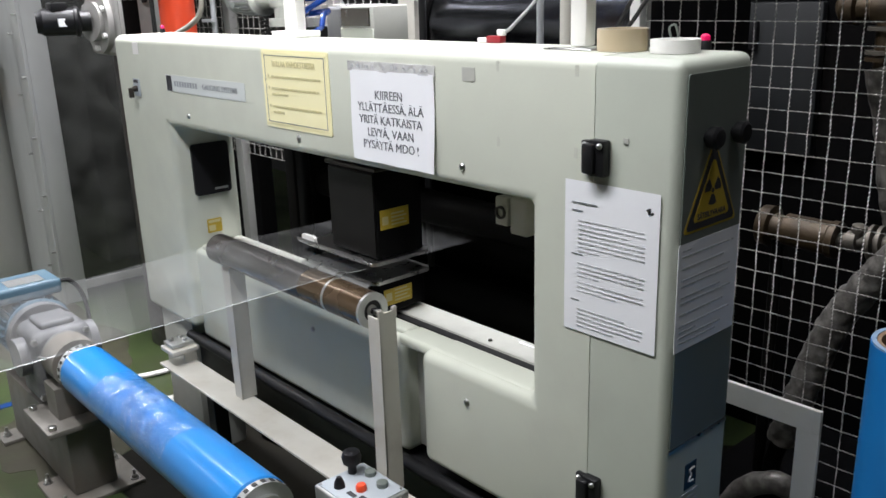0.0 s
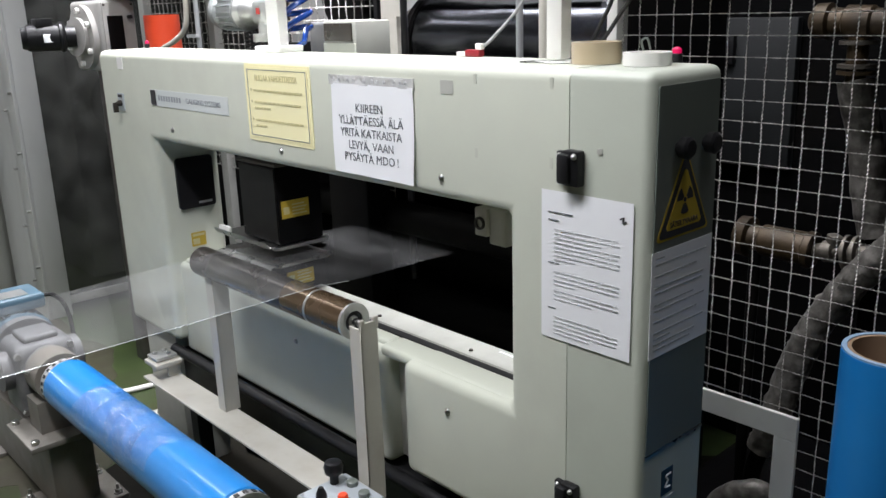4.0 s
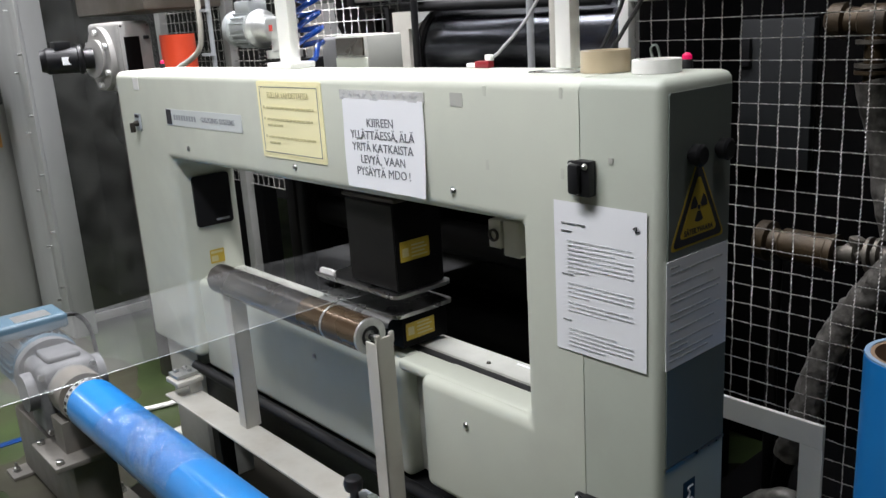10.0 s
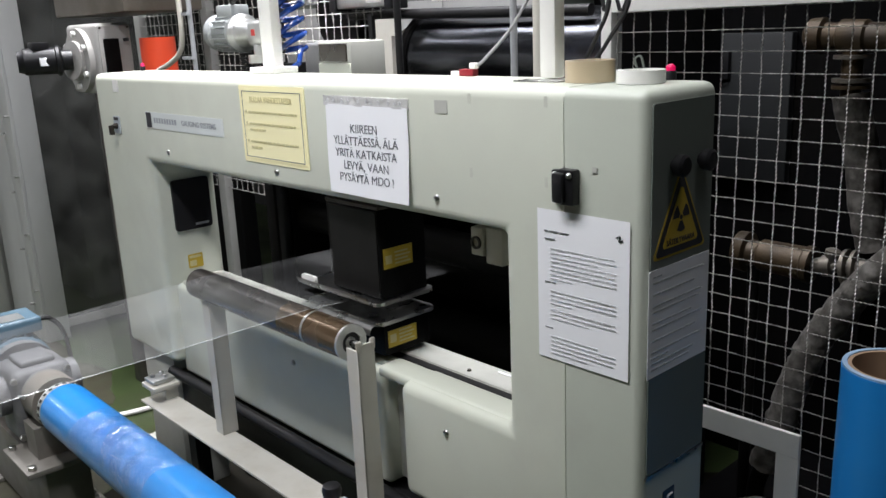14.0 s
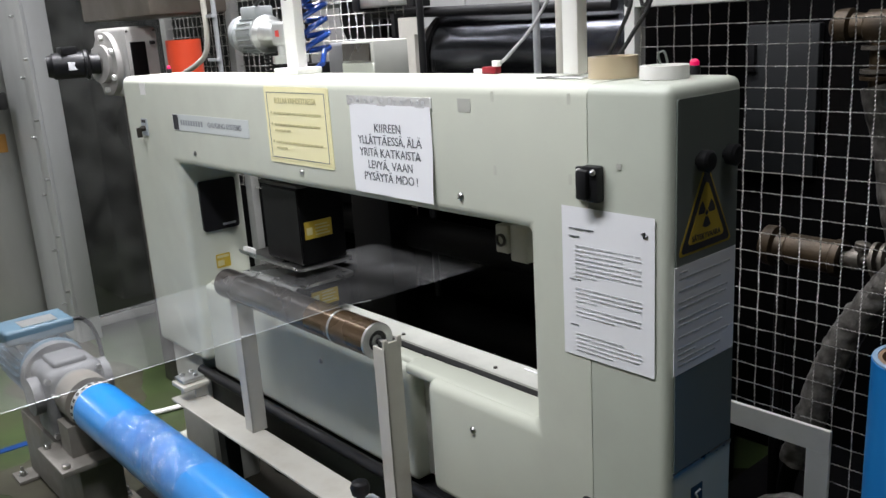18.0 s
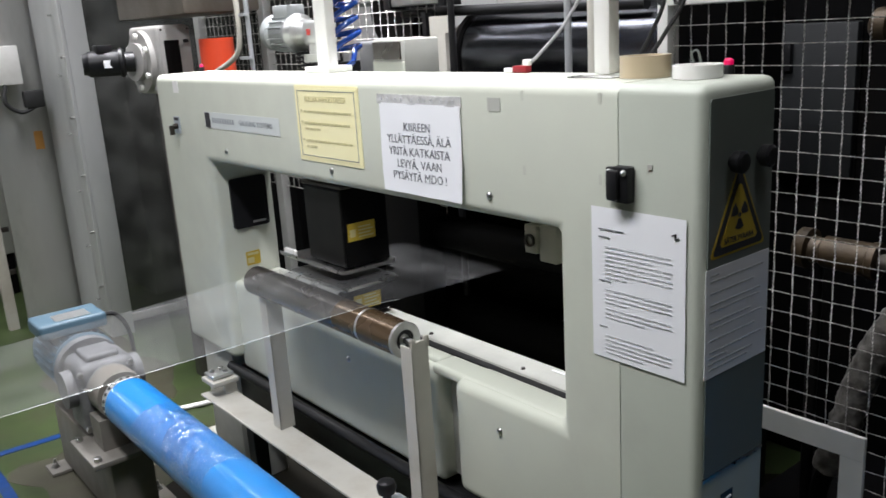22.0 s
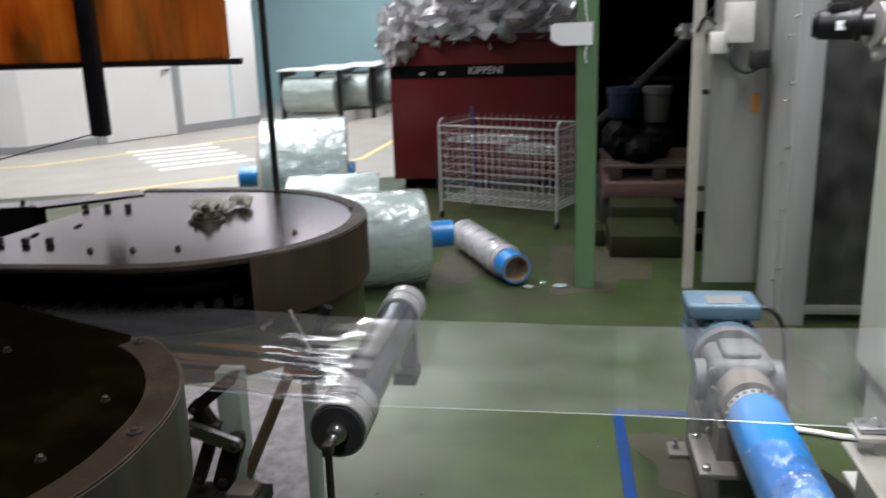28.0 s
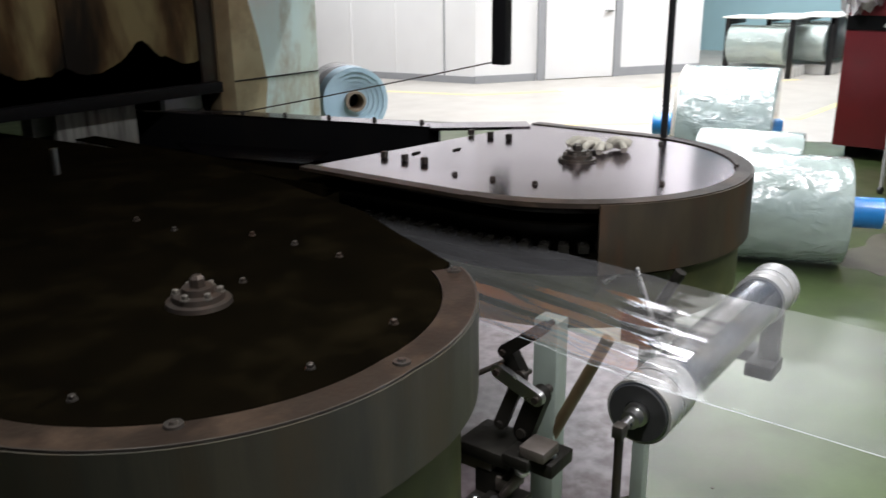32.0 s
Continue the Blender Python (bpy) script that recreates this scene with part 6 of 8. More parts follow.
# ---- stretching heads ----
RUST_RIM = material("rusty_worn_rim", (0.020, 0.0145, 0.0105), 0.45, 0.1, (0.009, 0.0055, 0.0036), 9, 0.7, 0.25, 90, (0.070, 0.046, 0.030), 6, 0.6, spec=0.12)
PLATE = material("polished_dark_plate", (0.27, 0.23, 0.265), 0.17, 1.0, (0.20, 0.17, 0.19), 3, 0.5, 0.03, 120, (0.17, 0.135, 0.14), 1.5, 0.5, rough_vary=0.05)
# darker than oily steel: the weak light over the heads is in this colour
OIL_SHADE = material("oily_brown_with_shade", (0.0025, 0.0019, 0.0010), 0.38, 0.0, (0.0010, 0.0009, 0.0006), 8, 0.7, 0.25, 70, (0.0058, 0.0044, 0.0021), 5, 0.7, spec=0.0)
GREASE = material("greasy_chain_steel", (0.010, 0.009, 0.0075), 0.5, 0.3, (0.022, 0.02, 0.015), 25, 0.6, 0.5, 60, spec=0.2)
DIRTY_GREEN = material("oily_green_paint", (0.045, 0.050, 0.016), 0.45, 0.0, (0.02, 0.025, 0.016), 7, 0.6, 0.15, 60, (0.04, 0.034, 0.018), 2.5, 0.6, spec=0.25)


def half_round(hub, r, from_deg, to_deg, step=4, swell=0.0):
    """Points on an arc whose radius grows by swell past 95 degrees."""
    out = []
    for d in range(from_deg, to_deg + 1, step):
        k = r * (1 + swell * min(max((d - 95) / 52, 0), 1))
        out.append((hub[0] + k * math.cos(radians(d)), hub[1] + k * math.sin(radians(d))))
    return out


def curved_wall(bm, hub, r0, r1, a0, a1, z0, z1, steps=40, swell=0.0):
    rows = []
    for k in range(steps + 1):
        d = a0 + (a1 - a0) * k / steps
        a, grow = radians(d), 1 + swell * min(max((d - 95) / 52, 0), 1)
        c, s = math.cos(a) * grow, math.sin(a) * grow
        rows.append([bm.verts.new((hub[0] + r * c, hub[1] + r * s, z)) for r, z in ((r0, z0), (r1, z0), (r1, z1), (r0, z1))])
    for one, two in zip(rows, rows[1:]):
        for i in range(4):
            bm.faces.new((one[i], one[(i + 1) % 4], two[(i + 1) % 4], two[i]))
    bm.faces.new(rows[0])
    bm.faces.new(rows[-1][::-1])


def hex_bolt(bm, x, y, z, r=0.011, h=0.014):
    lathe(bm, (x, y, z), (x, y, z + 0.003), [(0, r * 1.35), (1, r * 1.3)], 12)
    lathe(bm, (x, y, z + 0.003), (x, y, z + h), [(0, r), (0.85, r), (1, r * 0.75)], 6)


def bearing_hub(parent, x, y, z):
    bm = bmesh.new()
    lathe(bm, (x, y, z), (x, y, z + 0.035), [(0, 0.064), (0.25, 0.062), (0.3, 0.050), (0.6, 0.048), (0.65, 0.032), (1, 0.030)], 32)
    hub = part("bearing_hub", bm, DARK_STEEL, parent)
    for k in range(6):
        a = k * math.tau / 6 + 0.3
        bm = bmesh.new()
        hex_bolt(bm, x + 0.042 * math.cos(a), y + 0.042 * math.sin(a), z + 0.020, 0.007, 0.012)
        part("bolt", bm, DULL_BOLT, hub)
    bm = bmesh.new()
    lathe(bm, (x, y, z + 0.035), (x, y, z + 0.058), [(0, 0.016), (0.7, 0.015), (1, 0.008)], 6)
    part("nut", bm, DARK_STEEL, hub)


def near_head():
    c, r, z = (-0.537, -2.135), 0.510, 1.022
    ob = thing("film_stretcher", (c[0], c[1], 0), "oily brown steel stretching head with a round-ended bolted cover", "machine", "stretching heads")
    inner = half_round(c, r - 0.062, 0, 147, 3, 0.10) + [(-1.045, -1.90), (-1.09, -2.0), (-1.155, -2.146), (-1.255, -2.348), (-1.37, -2.825), (-1.43, -3.3), (-1.30, -4.4), (c[0] + r - 0.062, -4.4)]
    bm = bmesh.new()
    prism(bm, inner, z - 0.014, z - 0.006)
    part("cover_plate", bm, OIL_SHADE, ob)
    bm = bmesh.new()
    curved_wall(bm, c, r - 0.062, r, 0, 150, z - 0.016, z, 60, 0.10)
    box(bm, c[0] + r - 0.062, c[0] + r, -4.4, c[1], z - 0.016, z)
    part("rim", bm, RUST_RIM, ob, "rusty worn steel rim")
    # thin pale strip: the bevel's highlight is put into the worn edge's colour
    bm = bmesh.new()
    curved_wall(bm, c, r - 0.0022, r + 0.0008, 0, 150, z - 0.003, z + 0.0006, 60, 0.10)
    part("worn_lit_edge", bm, material("patchy_worn_lit_edge", (0.09, 0.08, 0.068), 0.5, 0.5, (0.012, 0.009, 0.007), 6, 1.0, 0.2, 90, (0.012, 0.009, 0.007), 11, 0.8), ob, "patchy worn edge holding the rim's bevel highlight")
    bm = bmesh.new()
    curved_wall(bm, c, r - 0.012, r + 0.004, 0, 150, z - 0.185, z - 0.004, 60, 0.10)
    part("skirt", bm, material("streaked_dark_skirt", (0.056, 0.050, 0.037), 0.42, 0.25, (0.016, 0.021, 0.021), 5, 0.95, 0.15, 60, (0.075, 0.052, 0.028), 2.5, 0.6, stretch=(3, 3, 0.4), spec=0.25), ob)
    bm = bmesh.new()
    prism(bm, half_round(c, r - 0.03, 0, 150, 3, 0.10) + [(c[0] - r + 0.05, -4.4), (c[0] + r - 0.03, -4.4)], 0.30, z - 0.15)
    part("drum", bm, DIRTY_GREEN, ob)
    for x in (-0.85, -0.2):
        bm = bmesh.new()
        box(bm, x - 0.06, x + 0.06, -2.6, -2.4, 0, 0.31)
        part("leg", bm, BLACK_PAINT, ob)
    for x, y in ((-0.585, -1.655), (-0.992, -1.850), (-0.244, -1.784)):
        bm = bmesh.new()
        lathe(bm, (x, y, z), (x, y, z + 0.004), [(0, 0.015), (1, 0.014)], 18)
        lathe(bm, (x, y, z + 0.004), (x, y, z + 0.008), [(0, 0.008), (1, 0.006)], 6)
        part("rim_bolt", bm, DARK_STEEL, ob)
    for x, y in ((-0.932, -2.124), (-0.938, -2.273), (-0.930, -2.412), (-0.846, -2.605), (-0.844, -2.76), (-0.711, -1.778), (-0.492, -1.768), (-0.697, -2.172), (-0.207, -1.980)):
        bm = bmesh.new()
        hex_bolt(bm, x, y, z - 0.006, 0.0065, 0.010)
        part("bolt", bm, DARK_STEEL, ob)
    bearing_hub(ob, -0.570, -2.150, z - 0.006)
    bm = bmesh.new()
    rod(bm, (-1.02, -3.45, 0.95), (-1.02, -3.45, 1.10), 0.012, 10)
    part("pin", bm, STEEL, ob)
    return ob


def far_head():
    c, r, z = (-2.10, -2.200), 0.585, 1.028
    ob = thing("film_stretcher", (c[0], c[1], 0), "dark polished stretching head with hex bolts and open chain side", "machine", "stretching heads")
    bm = bmesh.new()
    prism(bm, half_round(c, r - 0.05, 0, 180) + [(c[0] - r + 0.05, -2.66), (c[0] + r - 0.03, -2.84)], z - 0.014, z - 0.004)
    part("cover_plate", bm, PLATE, ob, "polished dark cover plate")
    bm = bmesh.new()
    curved_wall(bm, c, r - 0.05, r, 0, 180, z - 0.014, z)
    x = c[0] + r
    box(bm, x - 0.05, x - 0.002, -2.86, c[1], z - 0.014, z - 0.003)
    box(bm, c[0] - r, c[0] - r + 0.05, -2.66, c[1], z - 0.014, z)
    part("rim", bm, RUST_RIM, ob, "rusty worn steel rim")
    bm = bmesh.new()
    curved_wall(bm, c, r - 0.010, r + 0.006, 38, 178, z - 0.20, z - 0.003)
    part("skirt", bm, material("rust_browned_skirt", (0.034, 0.026, 0.015), 0.48, 0.2, (0.015, 0.012, 0.009), 7, 0.9, 0.2, 60, (0.070, 0.032, 0.012), 3.5, 0.7, stretch=(2, 2, 0.6), spec=0.3), ob)
    bm = bmesh.new()
    prism(bm, half_round(c, r - 0.16, 0, 180) + [(c[0] - r + 0.16, -2.66), (c[0] + r - 0.16, -2.84)], 0.67, z - 0.03)
    part("sprocket_core", bm, GREASE, ob)
    bm = bmesh.new()
    prism(bm, half_round(c, r - 0.02, 0, 180) + [(c[0] - r + 0.02, -4.5), (c[0] + r - 0.02, -4.5)], 0.66, z - 0.215)
    part("drum", bm, DIRTY_GREEN, ob)
    # added black sheet over the drum, standing for shade in the chain recess
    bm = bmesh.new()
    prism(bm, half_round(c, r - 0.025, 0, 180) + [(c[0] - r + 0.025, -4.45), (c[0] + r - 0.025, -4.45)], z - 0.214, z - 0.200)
    part("recess_shade", bm, OIL_SHADE, ob, "black sheet standing for the shade in the chain recess")
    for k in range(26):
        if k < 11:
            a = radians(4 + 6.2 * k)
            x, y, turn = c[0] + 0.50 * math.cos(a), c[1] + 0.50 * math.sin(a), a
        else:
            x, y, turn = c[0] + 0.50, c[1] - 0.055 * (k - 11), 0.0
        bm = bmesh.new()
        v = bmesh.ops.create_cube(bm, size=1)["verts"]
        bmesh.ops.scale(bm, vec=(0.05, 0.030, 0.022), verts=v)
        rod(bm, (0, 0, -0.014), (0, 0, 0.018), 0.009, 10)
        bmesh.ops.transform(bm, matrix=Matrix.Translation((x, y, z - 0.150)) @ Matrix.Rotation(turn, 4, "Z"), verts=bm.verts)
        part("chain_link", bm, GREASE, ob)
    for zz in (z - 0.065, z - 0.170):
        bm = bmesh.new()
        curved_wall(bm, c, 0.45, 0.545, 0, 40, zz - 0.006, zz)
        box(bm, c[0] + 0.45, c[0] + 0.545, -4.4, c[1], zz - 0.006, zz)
        part("chain_guide", bm, OIL_SHADE, ob)
    for x, y in ((-1.707, -2.372), (-1.720, -2.240), (-1.741, -2.104), (-1.95, -1.80), (-2.30, -1.70), (-2.52, -2.05)):
        bm = bmesh.new()
        hex_bolt(bm, x, y, z - 0.004, 0.0075, 0.011)
        part("bolt", bm, DARK_STEEL, ob)
    for x in (-1.785, -2.296):
        for y in (-2.725, -2.636, -2.553):
            bm = bmesh.new()
            box(bm, x - 0.010, x + 0.010, y - 0.010, y + 0.010, z - 0.004, z + 0.018, 0.003)
            part("stop_block", bm, DARK_STEEL, ob)
    for x, y in ((-2.03, -2.60), (-1.90, -2.68)):
        bm = bmesh.new()
        box(bm, x - 0.02, x + 0.02, y - 0.004, y + 0.004, z - 0.004, z + 0.001)
        part("slot_plate", bm, GREASE, ob)
    bearing_hub(ob, -2.11, -2.165, z - 0.004)
    bm = bmesh.new()
    prism(bm, [(-2.56, -2.62), (-2.66, -2.70), (-2.40, -3.02), (-2.31, -2.93)], z - 0.01, z + 0.002)
    part("corner_plate", bm, PLATE, ob)
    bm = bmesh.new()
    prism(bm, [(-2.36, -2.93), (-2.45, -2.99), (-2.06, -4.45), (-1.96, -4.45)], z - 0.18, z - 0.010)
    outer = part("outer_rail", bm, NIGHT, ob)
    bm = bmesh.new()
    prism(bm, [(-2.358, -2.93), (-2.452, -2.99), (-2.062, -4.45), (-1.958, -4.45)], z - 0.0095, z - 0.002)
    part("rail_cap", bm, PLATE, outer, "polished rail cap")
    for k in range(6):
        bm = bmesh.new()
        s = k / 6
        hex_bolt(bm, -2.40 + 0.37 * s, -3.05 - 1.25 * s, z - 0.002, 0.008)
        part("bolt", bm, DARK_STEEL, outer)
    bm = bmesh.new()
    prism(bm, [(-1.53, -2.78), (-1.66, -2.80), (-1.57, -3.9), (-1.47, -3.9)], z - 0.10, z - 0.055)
    part("inner_rail", bm, OIL_SHADE, ob)
    bm = bmesh.new()
    prism(bm, [(-2.16, -3.36), (-1.935, -3.26), (-1.80, -3.75), (-1.93, -4.10)], z - 0.125, z - 0.118)
    part("guide_strip", bm, PLATE, ob, "polished steel guide strip")
    for x in (-2.4, -1.8):
        bm = bmesh.new()
        box(bm, x - 0.07, x + 0.07, -3.2, -3.0, 0, 0.67)
        part("leg", bm, BLACK_PAINT, ob)
    return ob


near_head()
far_head()

# ---- work glove left on the far cover ----
glove = thing("work_glove", (-2.30, -2.17, 1.0), "crumpled pale cotton work glove on the steel cover", "glove")
COTTON = material("grubby_cotton", (0.44, 0.42, 0.35), 0.9, 0, (0.30, 0.28, 0.23), 30, 0.7, 0.6, 300, (0.16, 0.15, 0.12), 14, 0.6)
bm = bmesh.new()
for x, y, zz, a, b, cc in ((-2.30, -2.21, 1.026, 0.060, 0.055, 0.026), (-2.36, -2.10, 1.028, 0.05, 0.06, 0.028), (-2.27, -2.14, 1.022, 0.04, 0.05, 0.022)):
    v = bmesh.ops.create_icosphere(bm, subdivisions=3, radius=1)["verts"]
    bmesh.ops.scale(bm, vec=(a, b, cc), verts=v)
    bmesh.ops.translate(bm, vec=(x, y, zz), verts=v)
for v in bm.verts:
    v.co += Vector(noise.noise_vector(v.co * 40)) * 0.007
part("palm", bm, COTTON, glove)
for k, (x, y, dx, dy) in enumerate(((-2.30, -2.235, 0.06, -0.06), (-2.265, -2.205, 0.075, -0.035), (-2.245, -2.165, 0.080, -0.012), (-2.245, -2.120, 0.075, 0.020), (-2.31, -2.08, 0.05, 0.055))):
    bm = bmesh.new()
    pipe(bm, arc([(x, y, 1.030), (x + dx * 0.5, y + dy * 0.5, 1.040), (x + dx, y + dy, 1.018)], 6), 0.016, 10)
    for v in bm.verts:
        v.co += Vector(noise.noise_vector(v.co * 55)) * 0.004
    part("finger", bm, COTTON, glove)

for piece in glove.children:
    piece.data.transform(Matrix.Scale(0.78, 4))
glove.location += Vector((0, -0.015, 0.028))

# ---- guide roller under the film ----
guide = thing("guide_roller", (-1.4, -1.41, 0), "film-wrapped steel guide roller with a black hub on a thin post", "roller")
GX0, GX1, GZ = -1.83, -0.985, 0.818
bm = bmesh.new()
lathe(bm, (GX0, -1.41, GZ), (GX1, -1.41, GZ), [(0, 0.055), (0.005, 0.0585), (0.03, 0.0585), (0.032, 0.060), (0.15, 0.060), (0.152, 0.0585), (0.86, 0.0585), (0.862, 0.061), (0.90, 0.061), (0.902, 0.0635), (0.998, 0.0635), (1, 0.058)], 48)
part("shell", bm, material("film_wrapped_steel", (0.22, 0.23, 0.25), 0.2, 0.75, (0.10, 0.12, 0.16), 8, 0.9, 0.2, 60, (0.24, 0.18, 0.11), 3.2, 0.6, stretch=(1, 3, 3)), guide)
SLEEVE = material("wound_white_tape", (0.34, 0.34, 0.335), 0.25, 0.3, (0.25, 0.25, 0.245), 12, 0.6, 0.15, 60, (0.42, 0.38, 0.32), 4, 0.4, stretch=(4, 1, 1))
for x0, x1 in ((GX0 + 0.003, GX0 + 0.06), (GX0 + 0.066, GX0 + 0.13), (GX1 - 0.125, GX1 - 0.066), (GX1 - 0.062, GX1 - 0.001)):
    bm = bmesh.new()
    ring(bm, (x0, -1.41, GZ), (x1, -1.41, GZ), 0.0655, 0.058, 48)
    part("tape_sleeve", bm, SLEEVE, guide, "white tape wound on the roller")
bm = bmesh.new()
ring(bm, (GX1 - 0.004, -1.41, GZ), (GX1 + 0.006, -1.41, GZ), 0.057, 0.026, 36)
part("hub_cap", bm, RUBBER, guide, "black rubber hub cap")
bm = bmesh.new()
lathe(bm, (GX1 - 0.01, -1.41, GZ), (GX1 + 0.085, -1.41, GZ), [(0, 0.024), (0.25, 0.024), (0.27, 0.018), (0.5, 0.018), (0.52, 0.011), (1, 0.010)], 22)
part("spindle", bm, STEEL, guide)
bm = bmesh.new()
rod(bm, (-0.905, -1.41, 0.0), (-0.905, -1.41, GZ), 0.0085, 12)
box(bm, -0.918, -0.892, -1.421, -1.399, GZ - 0.014, GZ + 0.012, 0.003)
part("post", bm, DARK_STEEL, guide)
bm = bmesh.new()
box(bm, -1.870, -1.838, -1.437, -1.383, 0.60, 0.855, 0.006)
rod(bm, (-1.85, -1.41, GZ), (-1.82, -1.41, GZ), 0.02, 14)
part("far_bearing", bm, BLACK_PAINT, guide)
bm = bmesh.new()
box(bm, -1.89, -1.79, -1.455, -1.38, 0.56, 0.60, 0.005)
part("bracket", bm, BLACK_PAINT, guide)
bm = bmesh.new()
box(bm, -1.95, -1.87, -1.80, -1.45, 0.565, 0.60, 0.005)
part("bracket_arm", bm, BLACK_PAINT, guide)

guide.location += Vector((-0.022, -0.017, 0))

# ---- linkage between the heads ----
WORN_STEEL = material("worn_brown_steel", (0.14, 0.12, 0.105), 0.45, 0.5, (0.06, 0.048, 0.04), 16, 0.8, 0.2, 90, (0.05, 0.03, 0.018), 6, 0.5)
links = thing("clip_opener", (-1.2, -1.75, 0), "oily steel lever linkage on a pale post under the film", "linkage")


def flat_bar(name, a, b, w, thick, mat, parent, pins=True):
    """A link with round ends in the plane across the camera side, with its two pins."""
    a, b = Vector(a), Vector(b)
    d = (b - a).normalized()
    up = Vector((1, 0, 0)).cross(d)
    line = []
    for c, s in ((b, 1), (a, -1)):
        for k in range(9):
            t = -math.pi / 2 + math.pi * k / 8
            line.append(c + d * (s * w * math.cos(t)) + up * (s * w * math.sin(t)))
    bm = bmesh.new()
    lo, hi = [bm.verts.new(p) for p in line], [bm.verts.new(p + Vector((thick, 0, 0))) for p in line]
    n = len(line)
    for i in range(n):
        bm.faces.new((lo[i], lo[(i + 1) % n], hi[(i + 1) % n], hi[i]))
    bm.faces.new(hi)
    bm.faces.new(lo[::-1])
    bar = part(name, bm, mat, parent)
    for c in (a, b) if pins else ():
        bm = bmesh.new()
        rod(bm, c - Vector((0.03, 0, 0)), c + Vector((thick + 0.008, 0, 0)), w * 0.5, 12)
        part("pin", bm, DARK_STEEL, bar)


bm = bmesh.new()
box(bm, -1.29, -1.235, -1.79, -1.725, 0.0, 0.83, 0.004)
part("post", bm, material("pale_green_post", (0.26, 0.30, 0.26), 0.45, 0, (0.20, 0.23, 0.20), 8, 0.6, 0.1, 80, (0.22, 0.2, 0.15), 4, 0.5), links, "pale green painted post")
bm = bmesh.new()
rod(bm, (-1.25, -1.60, 0.82), (-1.25, -1.79, 0.41), 0.015, 14)
part("brown_bar", bm, material("tan_brown_bar", (0.15, 0.105, 0.055), 0.5, 0.2, (0.08, 0.055, 0.03), 10, 0.7), links, "tan brown bar")
flat_bar("link", (-1.10, -1.795, 0.745), (-1.10, -1.690, 0.706), 0.017, 0.016, STEEL, links)
flat_bar("arm", (-1.12, -1.748, 0.735), (-1.12, -1.80, 0.60), 0.016, 0.014, DARK_STEEL, links)
flat_bar("arm", (-1.13, -1.700, 0.70), (-1.13, -1.735, 0.60), 0.024, 0.03, GREASE, links)
flat_bar("bracket", (-1.12, -1.790, 0.79), (-1.12, -1.69, 0.872), 0.014, 0.02, GREASE, links)
flat_bar("bracket", (-1.14, -1.790, 0.79), (-1.14, -1.76, 0.742), 0.016, 0.03, GREASE, links, False)
for x0, x1, y0, y1, z0, z1, m in ((-1.18, -1.05, -1.885, -1.74, 0.52, 0.555, GREASE), (-1.15, -1.05, -1.715, -1.625, 0.54, 0.575, GREASE), (-1.09, -1.02, -1.74, -1.67, 0.555, 0.585, GREASE),
                                  (-1.13, -0.99, -1.84, -1.72, 0.41, 0.43, DARK_STEEL), (-1.05, -0.98, -1.79, -1.72, 0.43, 0.455, GREASE), (-1.14, -1.06, -1.84, -1.76, 0.0, 0.50, GREASE)):
    bm = bmesh.new()
    box(bm, x0, x1, y0, y1, z0, z1, 0.005)
    part("slide_block" if z0 else "foot", bm, m, links)
for x0, x1, y0, y1, z0, z1 in ((-1.16, -1.06, -1.90, -1.79, 0.485, 0.519), (-1.10, -1.03, -1.70, -1.635, 0.585, 0.612), (-1.12, -1.05, -1.775, -1.735, 0.457, 0.495)):
    bm = bmesh.new()
    box(bm, x0, x1, y0, y1, z0, z1, 0.004)
    part("clamp_block", bm, WORN_STEEL, links)
for a, b, r in (((-1.05, -1.70, 0.535), (-1.05, -1.765, 0.43), 0.011), ((-1.08, -1.72, 0.52), (-1.08, -1.79, 0.42), 0.008), ((-1.16, -1.93, 0.66), (-1.16, -1.80, 0.75), 0.007)):
    bm = bmesh.new()
    rod(bm, a, b, r, 12)
    part("adjusting_rod", bm, WORN_STEEL, links)
bm = bmesh.new()
lathe(bm, (-1.05, -1.70, 0.540), (-1.03, -1.69, 0.556), [(0, 0.018), (0.7, 0.018), (1, 0.012)], 8)
part("lock_nut", bm, STEEL, links)
for x, y, zz in ((-1.09, -1.65, 0.575), (-1.055, -1.70, 0.585), (-1.01, -1.75, 0.455), (-1.02, -1.81, 0.43)):
    bm = bmesh.new()
    hex_bolt(bm, x, y, zz, 0.010, 0.016)
    part("bolt", bm, STEEL, links)
links.location += Vector((-0.035, -0.028, 0))
far_link = thing("clip_opener", (-1.72, -1.72, 0), "small steel lever linkage beside the far head", "linkage")
bm = bmesh.new()
rod(bm, (-1.62, -1.66, 0.72), (-1.66, -1.74, 0.86), 0.008, 10)
rod(bm, (-1.66, -1.74, 0.86), (-1.60, -1.80, 0.80), 0.010, 10)
part("bright_lever", bm, STEEL, far_link)
bm = bmesh.new()
box(bm, -1.74, -1.64, -1.76, -1.64, 0.62, 0.72, 0.006)
rod(bm, (-1.70, -1.68, 0.72), (-1.70, -1.62, 0.84), 0.016, 12)
part("bracket", bm, GREASE, far_link)
bm = bmesh.new()
box(bm, -1.72, -1.68, -1.72, -1.68, 0.0, 0.62, 0.003)
part("post", bm, bpy.data.materials["pale_green_post"], far_link, "pale green painted post")
far_link.location += Vector((-0.06, -0.03, 0))
sheet = thing("floor_plate", (-1.3, -1.8, 0), "dirty scuffed steel drip plate on the floor", "plate")
bm = bmesh.new()
